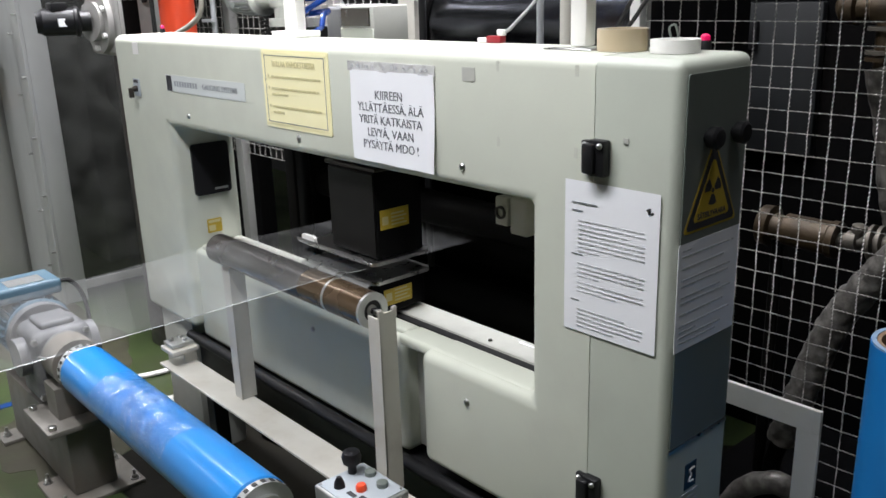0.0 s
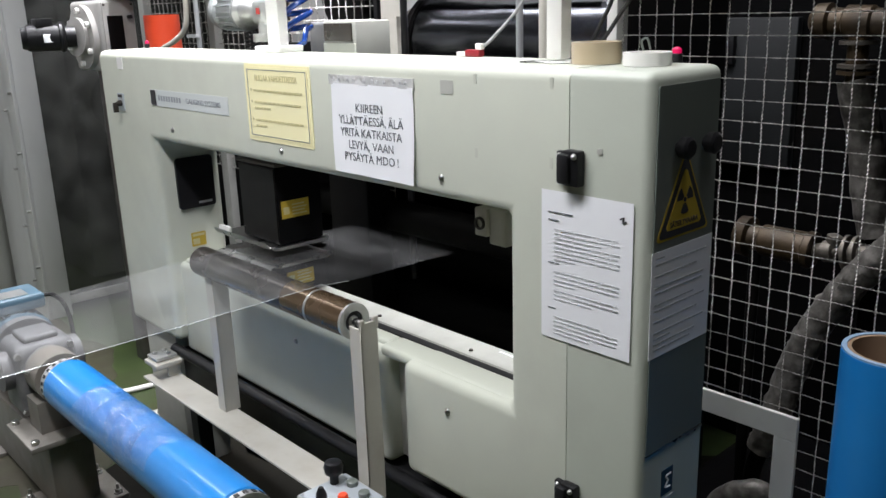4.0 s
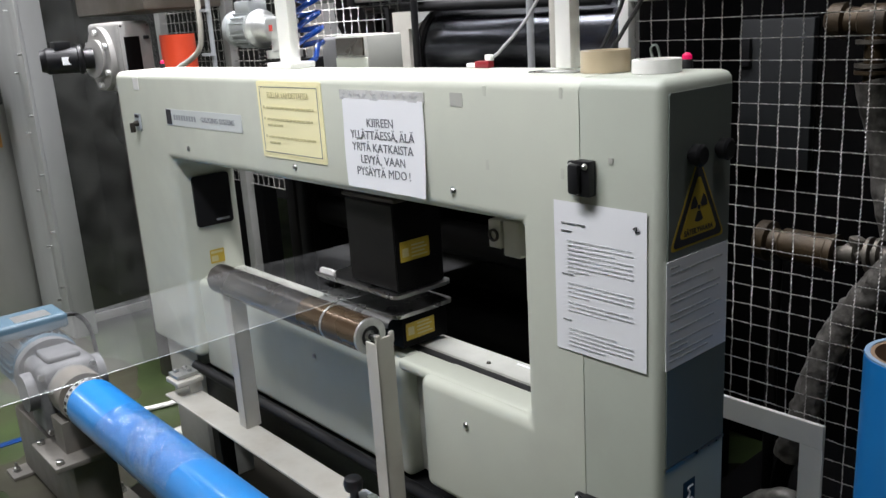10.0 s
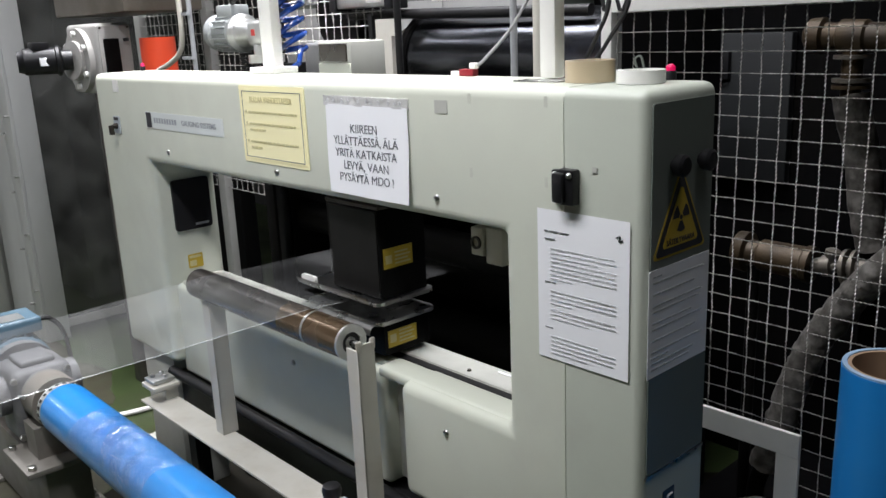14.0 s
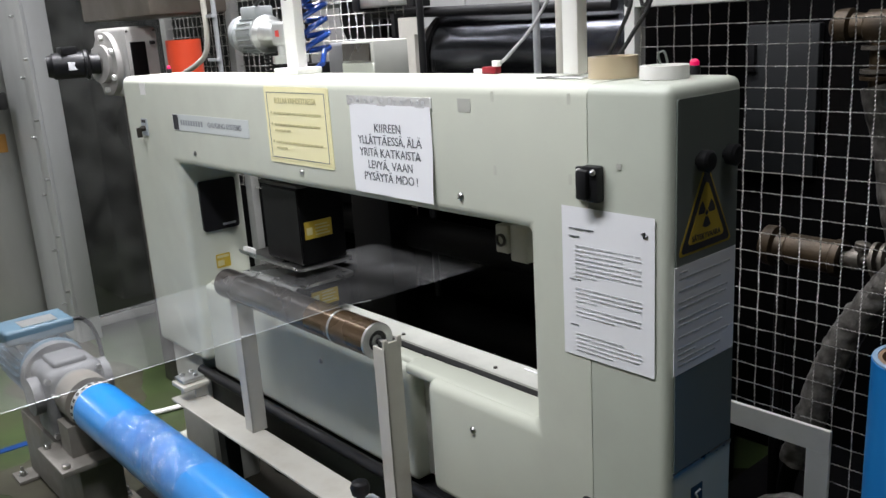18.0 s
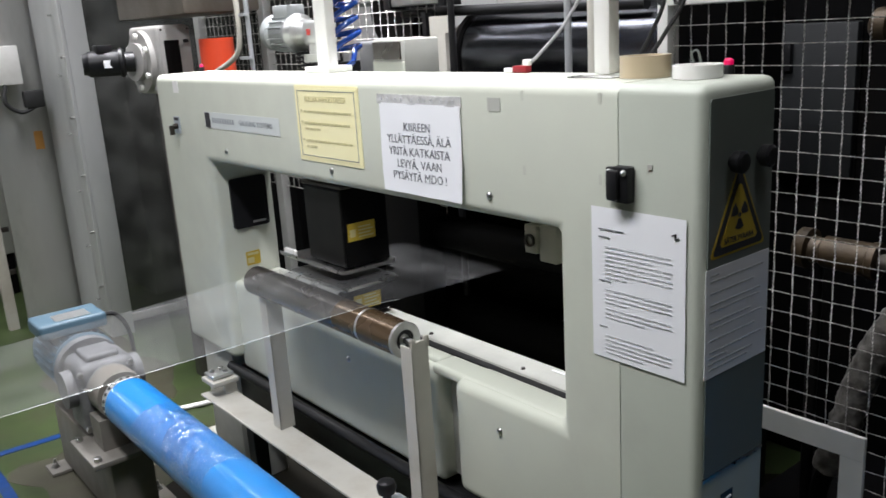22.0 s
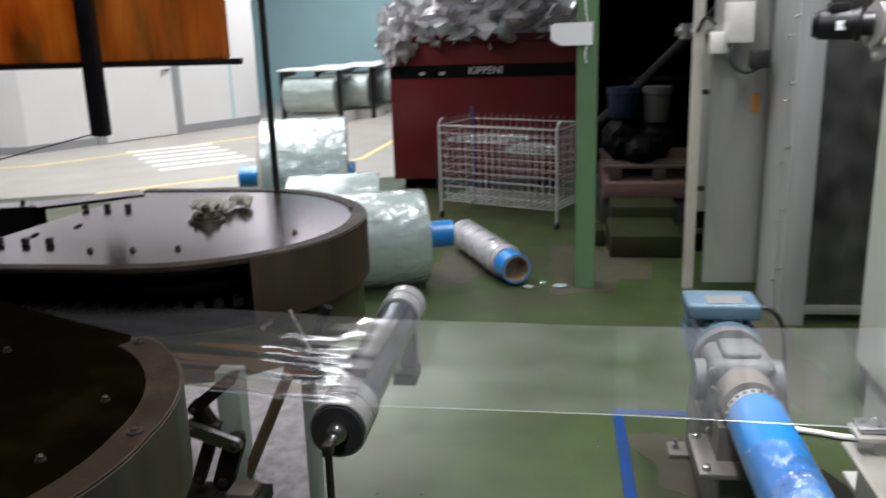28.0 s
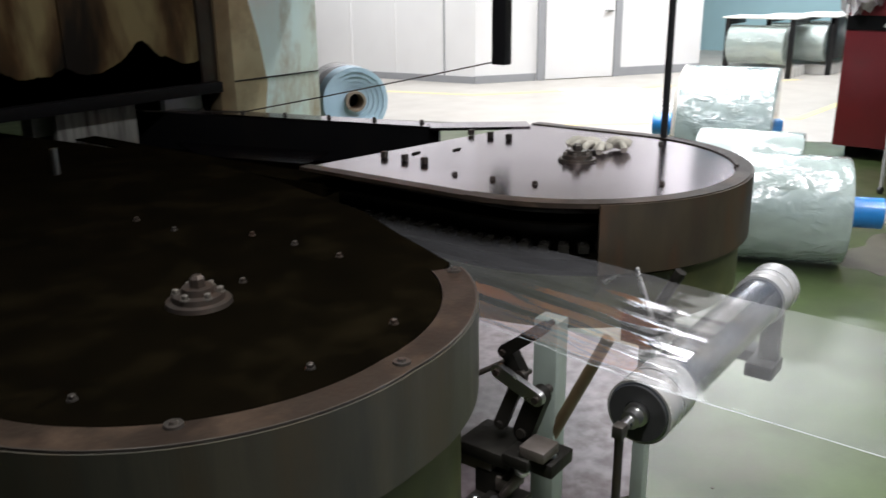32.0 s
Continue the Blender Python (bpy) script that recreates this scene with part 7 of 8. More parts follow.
prism(bm, [(-0.75, -3.2)] + [(-0.75 - 0.044 * k, -1.74 + 0.07 * noise.noise((k * 0.21, 4.4, 0)) + 0.03 * noise.noise((k * 0.9, 1.2, 0)) - 0.004 * k) for k in range(51)] + [(-2.95, -3.2)], 0.001, 0.005)
part("plate", bm, material("scuffed_grey_plate", (0.155, 0.125, 0.133), 0.40, 0.0, (0.045, 0.034, 0.034), 16, 0.95, 0.3, 60, (0.07, 0.045, 0.035), 4, 0.8), sheet)

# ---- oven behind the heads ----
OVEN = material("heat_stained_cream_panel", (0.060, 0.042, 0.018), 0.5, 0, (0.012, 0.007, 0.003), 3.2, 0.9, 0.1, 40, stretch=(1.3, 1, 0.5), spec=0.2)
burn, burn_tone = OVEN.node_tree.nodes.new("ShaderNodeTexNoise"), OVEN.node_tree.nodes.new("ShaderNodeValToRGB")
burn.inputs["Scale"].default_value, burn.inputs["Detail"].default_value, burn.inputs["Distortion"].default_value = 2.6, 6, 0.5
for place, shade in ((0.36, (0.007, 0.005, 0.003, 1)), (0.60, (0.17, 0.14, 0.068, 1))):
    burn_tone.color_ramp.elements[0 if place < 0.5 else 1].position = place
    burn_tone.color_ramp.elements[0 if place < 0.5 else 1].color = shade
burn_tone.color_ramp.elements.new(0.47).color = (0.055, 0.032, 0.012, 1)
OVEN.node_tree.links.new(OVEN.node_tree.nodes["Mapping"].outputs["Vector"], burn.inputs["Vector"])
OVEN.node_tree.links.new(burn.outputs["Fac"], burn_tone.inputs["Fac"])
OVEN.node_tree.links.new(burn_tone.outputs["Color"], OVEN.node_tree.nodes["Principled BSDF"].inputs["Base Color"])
BAKED = material("baked_orange_panel", (0.80, 0.31, 0.05), 0.3, 0, (0.22, 0.06, 0.015), 3.0, 0.9, 0.08, 40, (0.85, 0.48, 0.12), 2.0, 0.6, stretch=(1, 2.6, 0.5), coat=0.2)
see_through = BAKED.node_tree.nodes.new("ShaderNodeBsdfTranslucent")
stains = BAKED.node_tree.nodes.new("ShaderNodeTexNoise")
stains.inputs["Scale"].default_value, stains.inputs["Detail"].default_value, stains.inputs["Distortion"].default_value = 2.3, 7, 0.6
tone = BAKED.node_tree.nodes.new("ShaderNodeValToRGB")
tone.color_ramp.elements[0].position, tone.color_ramp.elements[0].color = 0.36, (0.10, 0.028, 0.008, 1)
tone.color_ramp.elements[1].position, tone.color_ramp.elements[1].color = 0.62, (0.95, 0.50, 0.13, 1)
tone.color_ramp.elements.new(0.48).color = (0.75, 0.26, 0.04, 1)
BAKED.node_tree.links.new(BAKED.node_tree.nodes["Mapping"].outputs["Vector"], stains.inputs["Vector"])
BAKED.node_tree.links.new(stains.outputs["Fac"], tone.inputs["Fac"])
BAKED.node_tree.links.new(tone.outputs["Color"], see_through.inputs["Color"])
blend = BAKED.node_tree.nodes.new("ShaderNodeMixShader")
blend.inputs["Fac"].default_value = 0.55
BAKED.node_tree.links.new(BAKED.node_tree.nodes["Principled BSDF"].outputs["BSDF"], blend.inputs[1])
BAKED.node_tree.links.new(see_through.outputs["BSDF"], blend.inputs[2])
BAKED.node_tree.links.new(blend.outputs["Shader"], BAKED.node_tree.nodes["Material Output"].inputs["Surface"])
oven = thing("stretching_oven", (-1.0, -5.4, 0), "heat-stained cream oven front with a dark slot over the rails", "oven")
bm = bmesh.new()
box(bm, -2.96, -2.36, -4.26, -4.20, 0.55, 3.55, 0.004)
pale = part("pale_door", bm, material("pale_stained_door", (0.66, 0.85, 0.86), 0.45, 0, (0.62, 0.70, 0.56), 2.2, 0.9, 0.06, 40, (0.30, 0.19, 0.07), 2.4, 0.9, stretch=(1.5, 1, 0.6)), oven, "pale oven door with yellow stains")
bm = bmesh.new()
box(bm, -2.955, -2.365, -4.20, -4.192, 1.124, 1.130)
part("seam", bm, BLACK_PAINT, pale)
# tan patch with a slanting edge on the pale door
bm = bmesh.new()
prism(bm, [(0, 0), (0.17, 0), (0.225, 0.30), (0.185, 0.52), (0.05, 1.0), (0, 1.0)], 0, 0.001)
bmesh.ops.transform(bm, matrix=Matrix.Translation((-2.366, -4.1985, 0.80)) @ Matrix(((-1, 0, 0, 0), (0, 0, 1, 0), (0, 1, 0, 0), (0, 0, 0, 1))), verts=bm.verts)
part("heat_stain", bm, material("tan_door_patch", (0.40, 0.36, 0.22), 0.5, 0, (0.24, 0.20, 0.11), 4, 0.8, 0.06, 40, (0.10, 0.075, 0.04), 3, 0.6), pale, "tan patch with a slanting edge")
bm = bmesh.new()
box(bm, -2.272, -2.185, -4.25, -4.185, 1.14, 3.55, 0.003)
part("dark_jamb", bm, DARK_STEEL, oven)
bm = bmesh.new()
box(bm, -2.36, -2.27, -4.26, -4.17, 0.3, 3.55, 0.004)
part("frame_post", bm, material("browned_frame", (0.20, 0.155, 0.085), 0.45, 0.2, (0.09, 0.06, 0.03), 5, 0.8), oven)
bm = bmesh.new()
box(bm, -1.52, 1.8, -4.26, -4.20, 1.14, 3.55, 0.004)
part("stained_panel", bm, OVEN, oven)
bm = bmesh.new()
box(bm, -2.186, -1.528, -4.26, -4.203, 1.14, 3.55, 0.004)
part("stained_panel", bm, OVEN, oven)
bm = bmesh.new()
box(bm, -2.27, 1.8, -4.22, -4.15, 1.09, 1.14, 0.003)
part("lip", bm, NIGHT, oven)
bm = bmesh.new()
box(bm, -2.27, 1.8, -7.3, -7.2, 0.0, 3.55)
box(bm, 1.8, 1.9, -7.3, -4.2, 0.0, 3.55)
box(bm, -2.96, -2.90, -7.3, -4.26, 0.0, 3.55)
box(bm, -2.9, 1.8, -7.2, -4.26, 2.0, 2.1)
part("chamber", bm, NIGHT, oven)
bm = bmesh.new()
box(bm, -2.0, -1.5, -4.6, -4.5, 0.95, 1.12, 0.003)
part("inner_baffle", bm, SHEET, oven)
bm = bmesh.new()
box(bm, -2.225, -2.015, -4.30, -4.262, 0.88, 1.135, 0.003)
part("pale_panel", bm, material("pale_inner_plate", (0.46, 0.50, 0.52), 0.5, 0, (0.34, 0.36, 0.36), 5, 0.6, 0.05, 60, (0.16, 0.14, 0.10), 3, 0.4), oven, "pale inner plate")
bm = bmesh.new()
box(bm, -1.86, -1.48, -4.30, -4.262, 0.88, 1.088, 0.003)
part("lower_panel", bm, material("streaked_pale_panel", (0.20, 0.20, 0.18), 0.5, 0, (0.03, 0.026, 0.02), 9, 0.95, 0.1, 60, (0.012, 0.010, 0.008), 5, 0.95, stretch=(3.5, 1, 0.35)), oven, "pale panel with dark drips")
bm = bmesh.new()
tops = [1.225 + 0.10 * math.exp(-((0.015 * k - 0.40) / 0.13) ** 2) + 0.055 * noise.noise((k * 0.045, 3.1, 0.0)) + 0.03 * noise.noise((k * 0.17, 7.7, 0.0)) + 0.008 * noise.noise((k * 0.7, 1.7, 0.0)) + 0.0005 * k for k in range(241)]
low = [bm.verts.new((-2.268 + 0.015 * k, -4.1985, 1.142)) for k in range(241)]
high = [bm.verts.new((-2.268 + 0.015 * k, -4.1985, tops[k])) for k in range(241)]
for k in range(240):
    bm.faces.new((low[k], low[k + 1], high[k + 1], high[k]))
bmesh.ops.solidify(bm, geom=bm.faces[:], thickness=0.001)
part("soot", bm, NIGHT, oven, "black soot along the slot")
hood = thing("oven_hood", (-3.1, -2.9, 1.5), "orange-brown baked hood panel hung over the far head", "hood")
bm = bmesh.new()
box(bm, -2.86, -2.80, -4.15, -2.316, 1.545, 3.4, 0.012, 3)
part("panel", bm, BAKED, hood)
bm = bmesh.new()
box(bm, -2.815, -2.775, -4.15, -2.25, 1.524, 1.548, 0.002)
part("bottom_rail", bm, BLACK_PAINT, hood)
bm = bmesh.new()
box(bm, -2.86, -2.81, -3.0, -2.95, 3.4, 3.6)
box(bm, -2.86, -2.81, -4.1, -4.05, 3.4, 3.6)
part("hanger", bm, BLACK_PAINT, hood)
hang = thing("hanging_bar", (-2.65, -2.82, 1.21), "black painted bar hanging from the oven frame", "bar")
bm = bmesh.new()
box(bm, -2.675, -2.625, -2.855, -2.788, 1.256, 3.6, 0.003)
part("bar", bm, BLACK_PAINT, hang)
bm = bmesh.new()
pipe(bm, [(-2.64, -2.84, 1.268), (-2.45, -3.08, 1.21), (-2.20, -3.42, 1.13), (-2.0, -3.69, 1.07), (-1.85, -4.18, 1.05)], 0.0028, 6)
part("wire", bm, DARK_STEEL, hang)
stay = thing("steel_rod", (-2.645, -2.088, 1.0), "thin black upright rod on the far head", "rod")
bm = bmesh.new()
rod(bm, (-2.640, -2.09, 1.015), (-2.640, -2.09, 3.6), 0.013, 12)
part("rod", bm, BLACK_PAINT, stay)


# ---- hall beyond ----
column = thing("steel_column", (-4.67, -0.795, 0), "green painted steel column with a white card tied on", "column")
bm = bmesh.new()
box(bm, -4.614, -4.600, -0.858, -0.735, 0, 3.6, 0.002, 1)
box(bm, -4.740, -4.726, -0.858, -0.735, 0, 3.6, 0.002, 1)
box(bm, -4.726, -4.614, -0.802, -0.791, 0, 3.6)
part("shaft", bm, GREEN, column)
bm = bmesh.new()
prism(bm, [(0, 0), (0.19, 0), (0.245, 0.035), (0.245, 0.115), (0.225, 0.128), (0, 0.132)], 0, 0.004)
bmesh.ops.transform(bm, matrix=Matrix.Translation((-4.592, -0.768, 1.505)) @ Matrix(((0, 0, 1, 0), (-1, 0, 0, 0), (0, 1, 0, 0), (0, 0, 0, 1))), verts=bm.verts)
part("card", bm, PAPER, column, "white card")
bm = bmesh.new()
pipe(bm, arc([(-4.590, -0.80, 1.50), (-4.588, -0.812, 1.44), (-4.592, -0.80, 1.40)], 5), 0.004, 6)
pipe(bm, arc([(-4.590, -0.80, 1.64), (-4.592, -0.815, 1.75), (-4.598, -0.805, 1.90)], 5), 0.004, 6)
part("tie_string", bm, PAPER, column)

skip = thing("tipping_skip", (-8.2, -1.7, 0), "dark red steel tipping skip piled with clear film waste", "skip")
for lo, hi in (((-7.62, -2.55), (-7.58, -0.70)), ((-9.2, -2.55), (-9.16, -0.70)), ((-9.16, -2.55), (-7.62, -2.51)), ((-9.16, -0.74), (-7.62, -0.70))):
    bm = bmesh.new()
    box(bm, lo[0], hi[0], lo[1], hi[1], 0.12, 1.50, 0.008)
    part("side_wall", bm, RED, skip)
bm = bmesh.new()
box(bm, -9.16, -7.62, -2.51, -0.74, 0.12, 0.16)
part("bottom", bm, RED, skip)
bm = bmesh.new()
box(bm, -7.63, -7.555, -2.58, -0.67, 1.46, 1.53, 0.008)
part("top_rim", bm, RED, skip)
bm = bmesh.new()
box(bm, -7.58, -7.572, -2.55, -0.70, 1.125, 1.245)
band = part("dark_band", bm, NIGHT, skip)
writing("KIPPENI", 0.098, PUTTY_OLD, band, Matrix.Translation((-7.5675, -1.60, 1.185)) @ SIDE, "lettering", 0.001)
for y in (-2.25, -2.05):
    bm = bmesh.new()
    box(bm, -7.573, -7.568, y, y + 0.05, 1.150, 1.180)
    part("worn_mark", bm, PUTTY_OLD, band)
for y in (-2.4, -0.9):
    bm = bmesh.new()
    box(bm, -9.1, -7.7, y - 0.06, y + 0.06, 0.0, 0.12, 0.004)
    part("fork_pocket", bm, NIGHT, skip)


def rumpled(bm, centre, size, seed, sub=4, rough=0.22, freq=3.0):
    v = bmesh.ops.create_icosphere(bm, subdivisions=sub, radius=1)["verts"]
    for p in v:
        n = noise.noise_vector(p.co * freq + Vector((seed, 0, 0)))
        p.co += Vector(n) * rough + p.co * (noise.noise(p.co * freq * 2.3 + Vector((0, seed, 0))) * rough)
    bmesh.ops.scale(bm, vec=size, verts=v)
    bmesh.ops.translate(bm, vec=centre, verts=v)


skip.location += Vector((-0.20, -0.08, 0))
heap = thing("film_waste", (-8.3, -1.7, 1.3), "heap of crumpled clear film waste in the skip", "film waste")
for k, (y, z, s) in enumerate(((-2.15, 1.62, (0.5, 0.42, 0.28)), (-1.55, 1.70, (0.55, 0.5, 0.34)), (-1.0, 1.62, (0.5, 0.34, 0.26)), (-1.75, 1.86, (0.4, 0.5, 0.24)))):
    bm = bmesh.new()
    rumpled(bm, (-8.15, y, z), s, k * 3.1, 4, 0.3, 3.4)
    part("crumpled_film", bm, HEAP_FILM, heap)
bm = bmesh.new()
rumpled(bm, (-7.95, -2.52, 1.52), (0.3, 0.22, 0.34), 23.0, 4, 0.3, 3.4)
part("crumpled_film", bm, HEAP_FILM, heap)

# wire cart
CART_BLUE = material("blue_post_cover", (0.03, 0.07, 0.22), 0.5)
cart = thing("wire_cart", (0, 0, 0), "galvanised wire mesh cart with blue corner posts", "cart")
X0, X1, Y0, Y1, Z0, Z1 = -0.57, 0.0, -1.10, 0.0, 0.15, 0.80


def wire(p, q, r=0.0028):
    bm = bmesh.new()
    rod(bm, p, q, r, 5)
    part("wire", bm, CART_WIRE, cart)


for k in range(18):
    y = Y0 + (Y1 - Y0) * k / 17
    wire((X1, y, Z0), (X1, y, Z1), 0.0042)
    wire((X0, y, Z0), (X0, y, Z1 + 0.05))
    wire((X0, y, Z0), (X1, y, Z0))
for k in range(9):
    x = X0 + (X1 - X0) * k / 8
    wire((x, Y0, Z0), (x, Y1, Z0))
    for y in (Y0, Y1):
        wire((x, y, Z0), (x, y, Z1 + 0.05))
for k in range(11):
    z = Z0 + (Z1 - Z0) * k / 10
    wire((X1, Y0, z), (X1, Y1, z), 0.007 if k == 10 else 0.0036)
    wire((X0, Y0, z), (X0, Y1, z), 0.005 if k == 10 else 0.0022)
    for y in (Y0, Y1):
        wire((X0, y, z), (X1, y, z), 0.006 if k == 10 else 0.0022)
for x in (X0, X1):
    for y in (Y0, Y1):
        bm = bmesh.new()
        pipe(bm, [(x, y, 0.05), (x, y, Z1 + 0.02), (x - 0.015, y, Z1 + 0.045), (x - 0.06, y, Z1 + 0.055)] if x == X1 else [(x, y, 0.05), (x, y, Z1 + 0.11)], 0.012, 10)
        part("corner_post", bm, CART_WIRE if x == X1 else CART_BLUE, cart)
        bm = bmesh.new()
        rod(bm, (x, y - 0.012, 0.028), (x, y + 0.012, 0.028), 0.028, 18)
        part("castor", bm, RUBBER, cart)
cart.matrix_world = pose(-6.16, -0.98, 0, 0, 0, -24)
scrap = thing("film_waste", (-6.1, -1.3, 0.2), "crumpled film strip lying in the wire cart", "film waste")
bm = bmesh.new()
rumpled(bm, (-6.62, -1.55, 0.68), (0.05, 0.34, 0.035), 9.0, 4, 0.3, 3.0)
rumpled(bm, (-6.52, -1.20, 0.60), (0.05, 0.20, 0.05), 19.0, 4, 0.3, 3.0)
part("crumpled_film", bm, SCRAP_FILM, scrap)


# rolls of film
def film_roll(a, b, r, core_out, label, far_core=0.0, skin=None):
    a, b = Vector(a), Vector(b)
    d = (b - a).normalized()
    ob = thing("film_roll", ((a.x + b.x) / 2, (a.y + b.y) / 2, 0), label, "film roll", "rolls of clear film")
    bm = bmesh.new()
    lathe(bm, a, b, [(0, r * 0.6), (0.0, r * 0.97), (0.02, r), (0.98, r), (1, r * 0.97), (1, r * 0.6)], 56)
    bmesh.ops.remove_doubles(bm, verts=bm.verts, dist=1e-5)
    part("winding", bm, skin or WRAP_ROLL, ob)
    if skin:
        bm = bmesh.new()
        lathe(bm, a - d * 0.03, a + d * 0.012, [(0, r * 0.80), (0.3, r * 0.95), (0.7, r * 1.01), (1, r * 1.012)], 48)
        part("end_cover", bm, CREAM, ob, "cream paper end cover")
    bm = bmesh.new()
    ring(bm, a - d * far_core, b + d * core_out, 0.0875, 0.076, 36)
    part("core", bm, BLUE, ob, "blue plastic core")
    return ob


film_roll((-4.49, -2.49, 0.312), (-4.72, -1.84, 0.312), 0.308, 0.19, "large wound roll of clear film on a blue core")
film_roll((-5.27, -2.92, 0.306), (-5.41, -2.27, 0.306), 0.304, 0.04, "glossy wound roll of clear film lying on the floor")
film_roll((-6.11, -3.38, 0.465), (-6.27, -2.71, 0.465), 0.462, 0.05, "big loosely wrapped roll of clear film with a cream end", 0.22, WRAP_LOOSE)
thin = thing("thin_roll", (-5.0, -1.35, 0), "thin silvery film roll on a blue core lying on the floor", "film roll")
TA, TB = Vector((-5.52, -1.66, 0.118)), Vector((-4.74, -1.29, 0.118))
TD = (TB - TA).normalized()
bm = bmesh.new()
lathe(bm, TA, TB, [(0, 0.09), (0, 0.112), (0.93, 0.116), (0.94, 0.106), (1, 0.106), (1, 0.09)], 44)
part("winding", bm, WRAP_SILVER, thin)
bm = bmesh.new()
ring(bm, TA - TD * 0.03, TB + TD * 0.15, 0.098, 0.086, 44)
part("core", bm, BLUE, thin, "blue plastic core")
bm = bmesh.new()
ring(bm, TA, TB + TD * 0.152, 0.087, 0.080, 40)
part("lining", bm, material("cardboard_lining", (0.30, 0.22, 0.15), 0.8, 0, (0.22, 0.16, 0.1), 14, 0.5), thin)
bits = thing("film_scrap", (-4.5, -0.95, 0), "shiny crumpled film scraps on the floor", "film waste")
for dx, dy, w in ((0, 0, 0.045), (-0.05, -0.11, 0.022), (0.03, -0.20, 0.030), (-0.08, -0.27, 0.018)):
    bm = bmesh.new()
    rumpled(bm, (-4.60 + dx, -0.95 + dy, 0.014), (0.018, w, 0.011), 2.0 + dy * 40, 3, 0.35, 3.0)
    part("crumpled_film", bm, WRAP, bits)
far_roll = thing("film_roll", (-5.4, -6.2, 0), "pale blue wound roll standing on end by the oven", "film roll", "rolls of clear film")
PALE = material("pale_blue_film_winding", (0.42, 0.58, 0.68), 0.35, 0, (0.34, 0.5, 0.6), 5, 0.6, 0.3, 40, (0.55, 0.68, 0.74), 3, 0.4, coat=0.3)
ca, cb = Vector((-5.18, -6.00, 0.555)), Vector((-5.29, -6.18, 0.555))
cd = (cb - ca).normalized()
for k in range(5):
    bm = bmesh.new()
    r = 0.295 - 0.041 * k
    ring(bm, ca + cd * 0.012 * k, cb, r, r - 0.040, 44)
    part("winding_layer", bm, PALE, far_roll)
bm = bmesh.new()
lathe(bm, cb, cb + cd * 0.42, [(0, 0.2), (0.0, 0.285), (0.05, 0.292), (0.95, 0.292), (1, 0.28), (1, 0.1)], 44)
part("wrapped_body", bm, WRAP_SILVER, far_roll, "white glossy film wrap")
bm = bmesh.new()
ring(bm, ca - cd * 0.015, cb, 0.090, 0.070, 32)
part("core", bm, material("brown_core", (0.25, 0.2, 0.15), 0.7), far_roll)
# black cap standing for the dark inside the hollow core
bm = bmesh.new()
rod(bm, cb - cd * 0.03, cb, 0.072, 32)
part("core_plug", bm, NIGHT, far_roll)
bm = bmesh.new()
box(bm, -5.85, -5.12, -6.5, -5.85, 0.0, 0.272, 0.01)
part("pallet_block", bm, WHITE, far_roll)

# machine cabinet with clear panels
booth = thing("guard_cabinet", (-4.3, 0.3, 0), "tall stainless guard cabinet with dusty clear panels", "cabinet")
bm = bmesh.new()
box(bm, -4.685, -4.625, -0.135, -0.075, 0, 3.59, 0.004)
slim = part("slim_post", bm, CREAM, booth)
for z in (0.35, 0.62, 1.2):
    bm = bmesh.new()
    box(bm, -4.66, -4.64, -0.075, -0.03, z, z + 0.03, 0.002)
    part("hinge", bm, DARK_STEEL, slim)
bm = bmesh.new()
box(bm, -4.60, -4.575, -0.03, 0.30, 0.06, 3.59, 0.003)
leaf = part("steel_panel", bm, SHEET, booth)
bm = bmesh.new()
box(bm, -4.574, -4.570, 0.195, 0.245, 1.10, 1.21)
part("orange_label", bm, material("faded_orange_label", (0.45, 0.22, 0.05), 0.5), leaf)
bm = bmesh.new()
box(bm, -4.13, -3.985, 0.285, 0.305, 0.0, 3.59, 0.003)
box(bm, -4.02, -3.985, 0.305, 0.42, 0.0, 3.59, 0.003)
box(bm, -4.55, -4.13, 0.290, 0.302, 0.0, 3.59)
post = part("corner_post", bm, material("galvanised_post", (0.54, 0.55, 0.54), 0.4, 0.3, (0.44, 0.45, 0.44), 6, 0.6, 0.1, 60, (0.42, 0.42, 0.41), 1.8, 0.4, stretch=(1, 1, 0.4)), booth, "bright galvanised corner post")
for k in range(7):
    for x in (-4.115, -4.0):
        bm = bmesh.new()
        rod(bm, (x, 0.285, 0.22 + 0.33 * k + (0.1 if x > -4.1 else 0)), (x, 0.262, 0.22 + 0.33 * k + (0.1 if x > -4.1 else 0)), 0.007, 8)
        part("bolt", bm, STEEL, post)
bm = bmesh.new()
box(bm, -4.06, -4.05, 0.42, 1.60, 0.10, 3.4)
part("clear_panel", bm, PLEXI, booth, "dusty clear panel")
bm = bmesh.new()
box(bm, -4.075, -4.035, 0.42, 1.60, 0.05, 0.10, 0.003)
part("bottom_rail", bm, SHEET, booth)
bm = bmesh.new()
box(bm, -4.60, -4.44, 0.02, 0.16, 1.50, 1.72, 0.006)
box(bm, -4.58, -4.50, -0.06, 0.04, 1.44, 1.56, 0.006)
sw = part("door_switch", bm, WHITE, booth, "white door interlock switch")
bm = bmesh.new()
box(bm, -4.46, -4.40, 0.14, 0.25, 1.36, 1.46, 0.012)
pipe(bm, arc([(-4.44, 0.06, 1.50), (-4.42, 0.04, 1.40), (-4.42, 0.12, 1.34), (-4.42, 0.22, 1.38)], 6), 0.012, 8)
part("cable", bm, RUBBER, sw)
bm = bmesh.new()
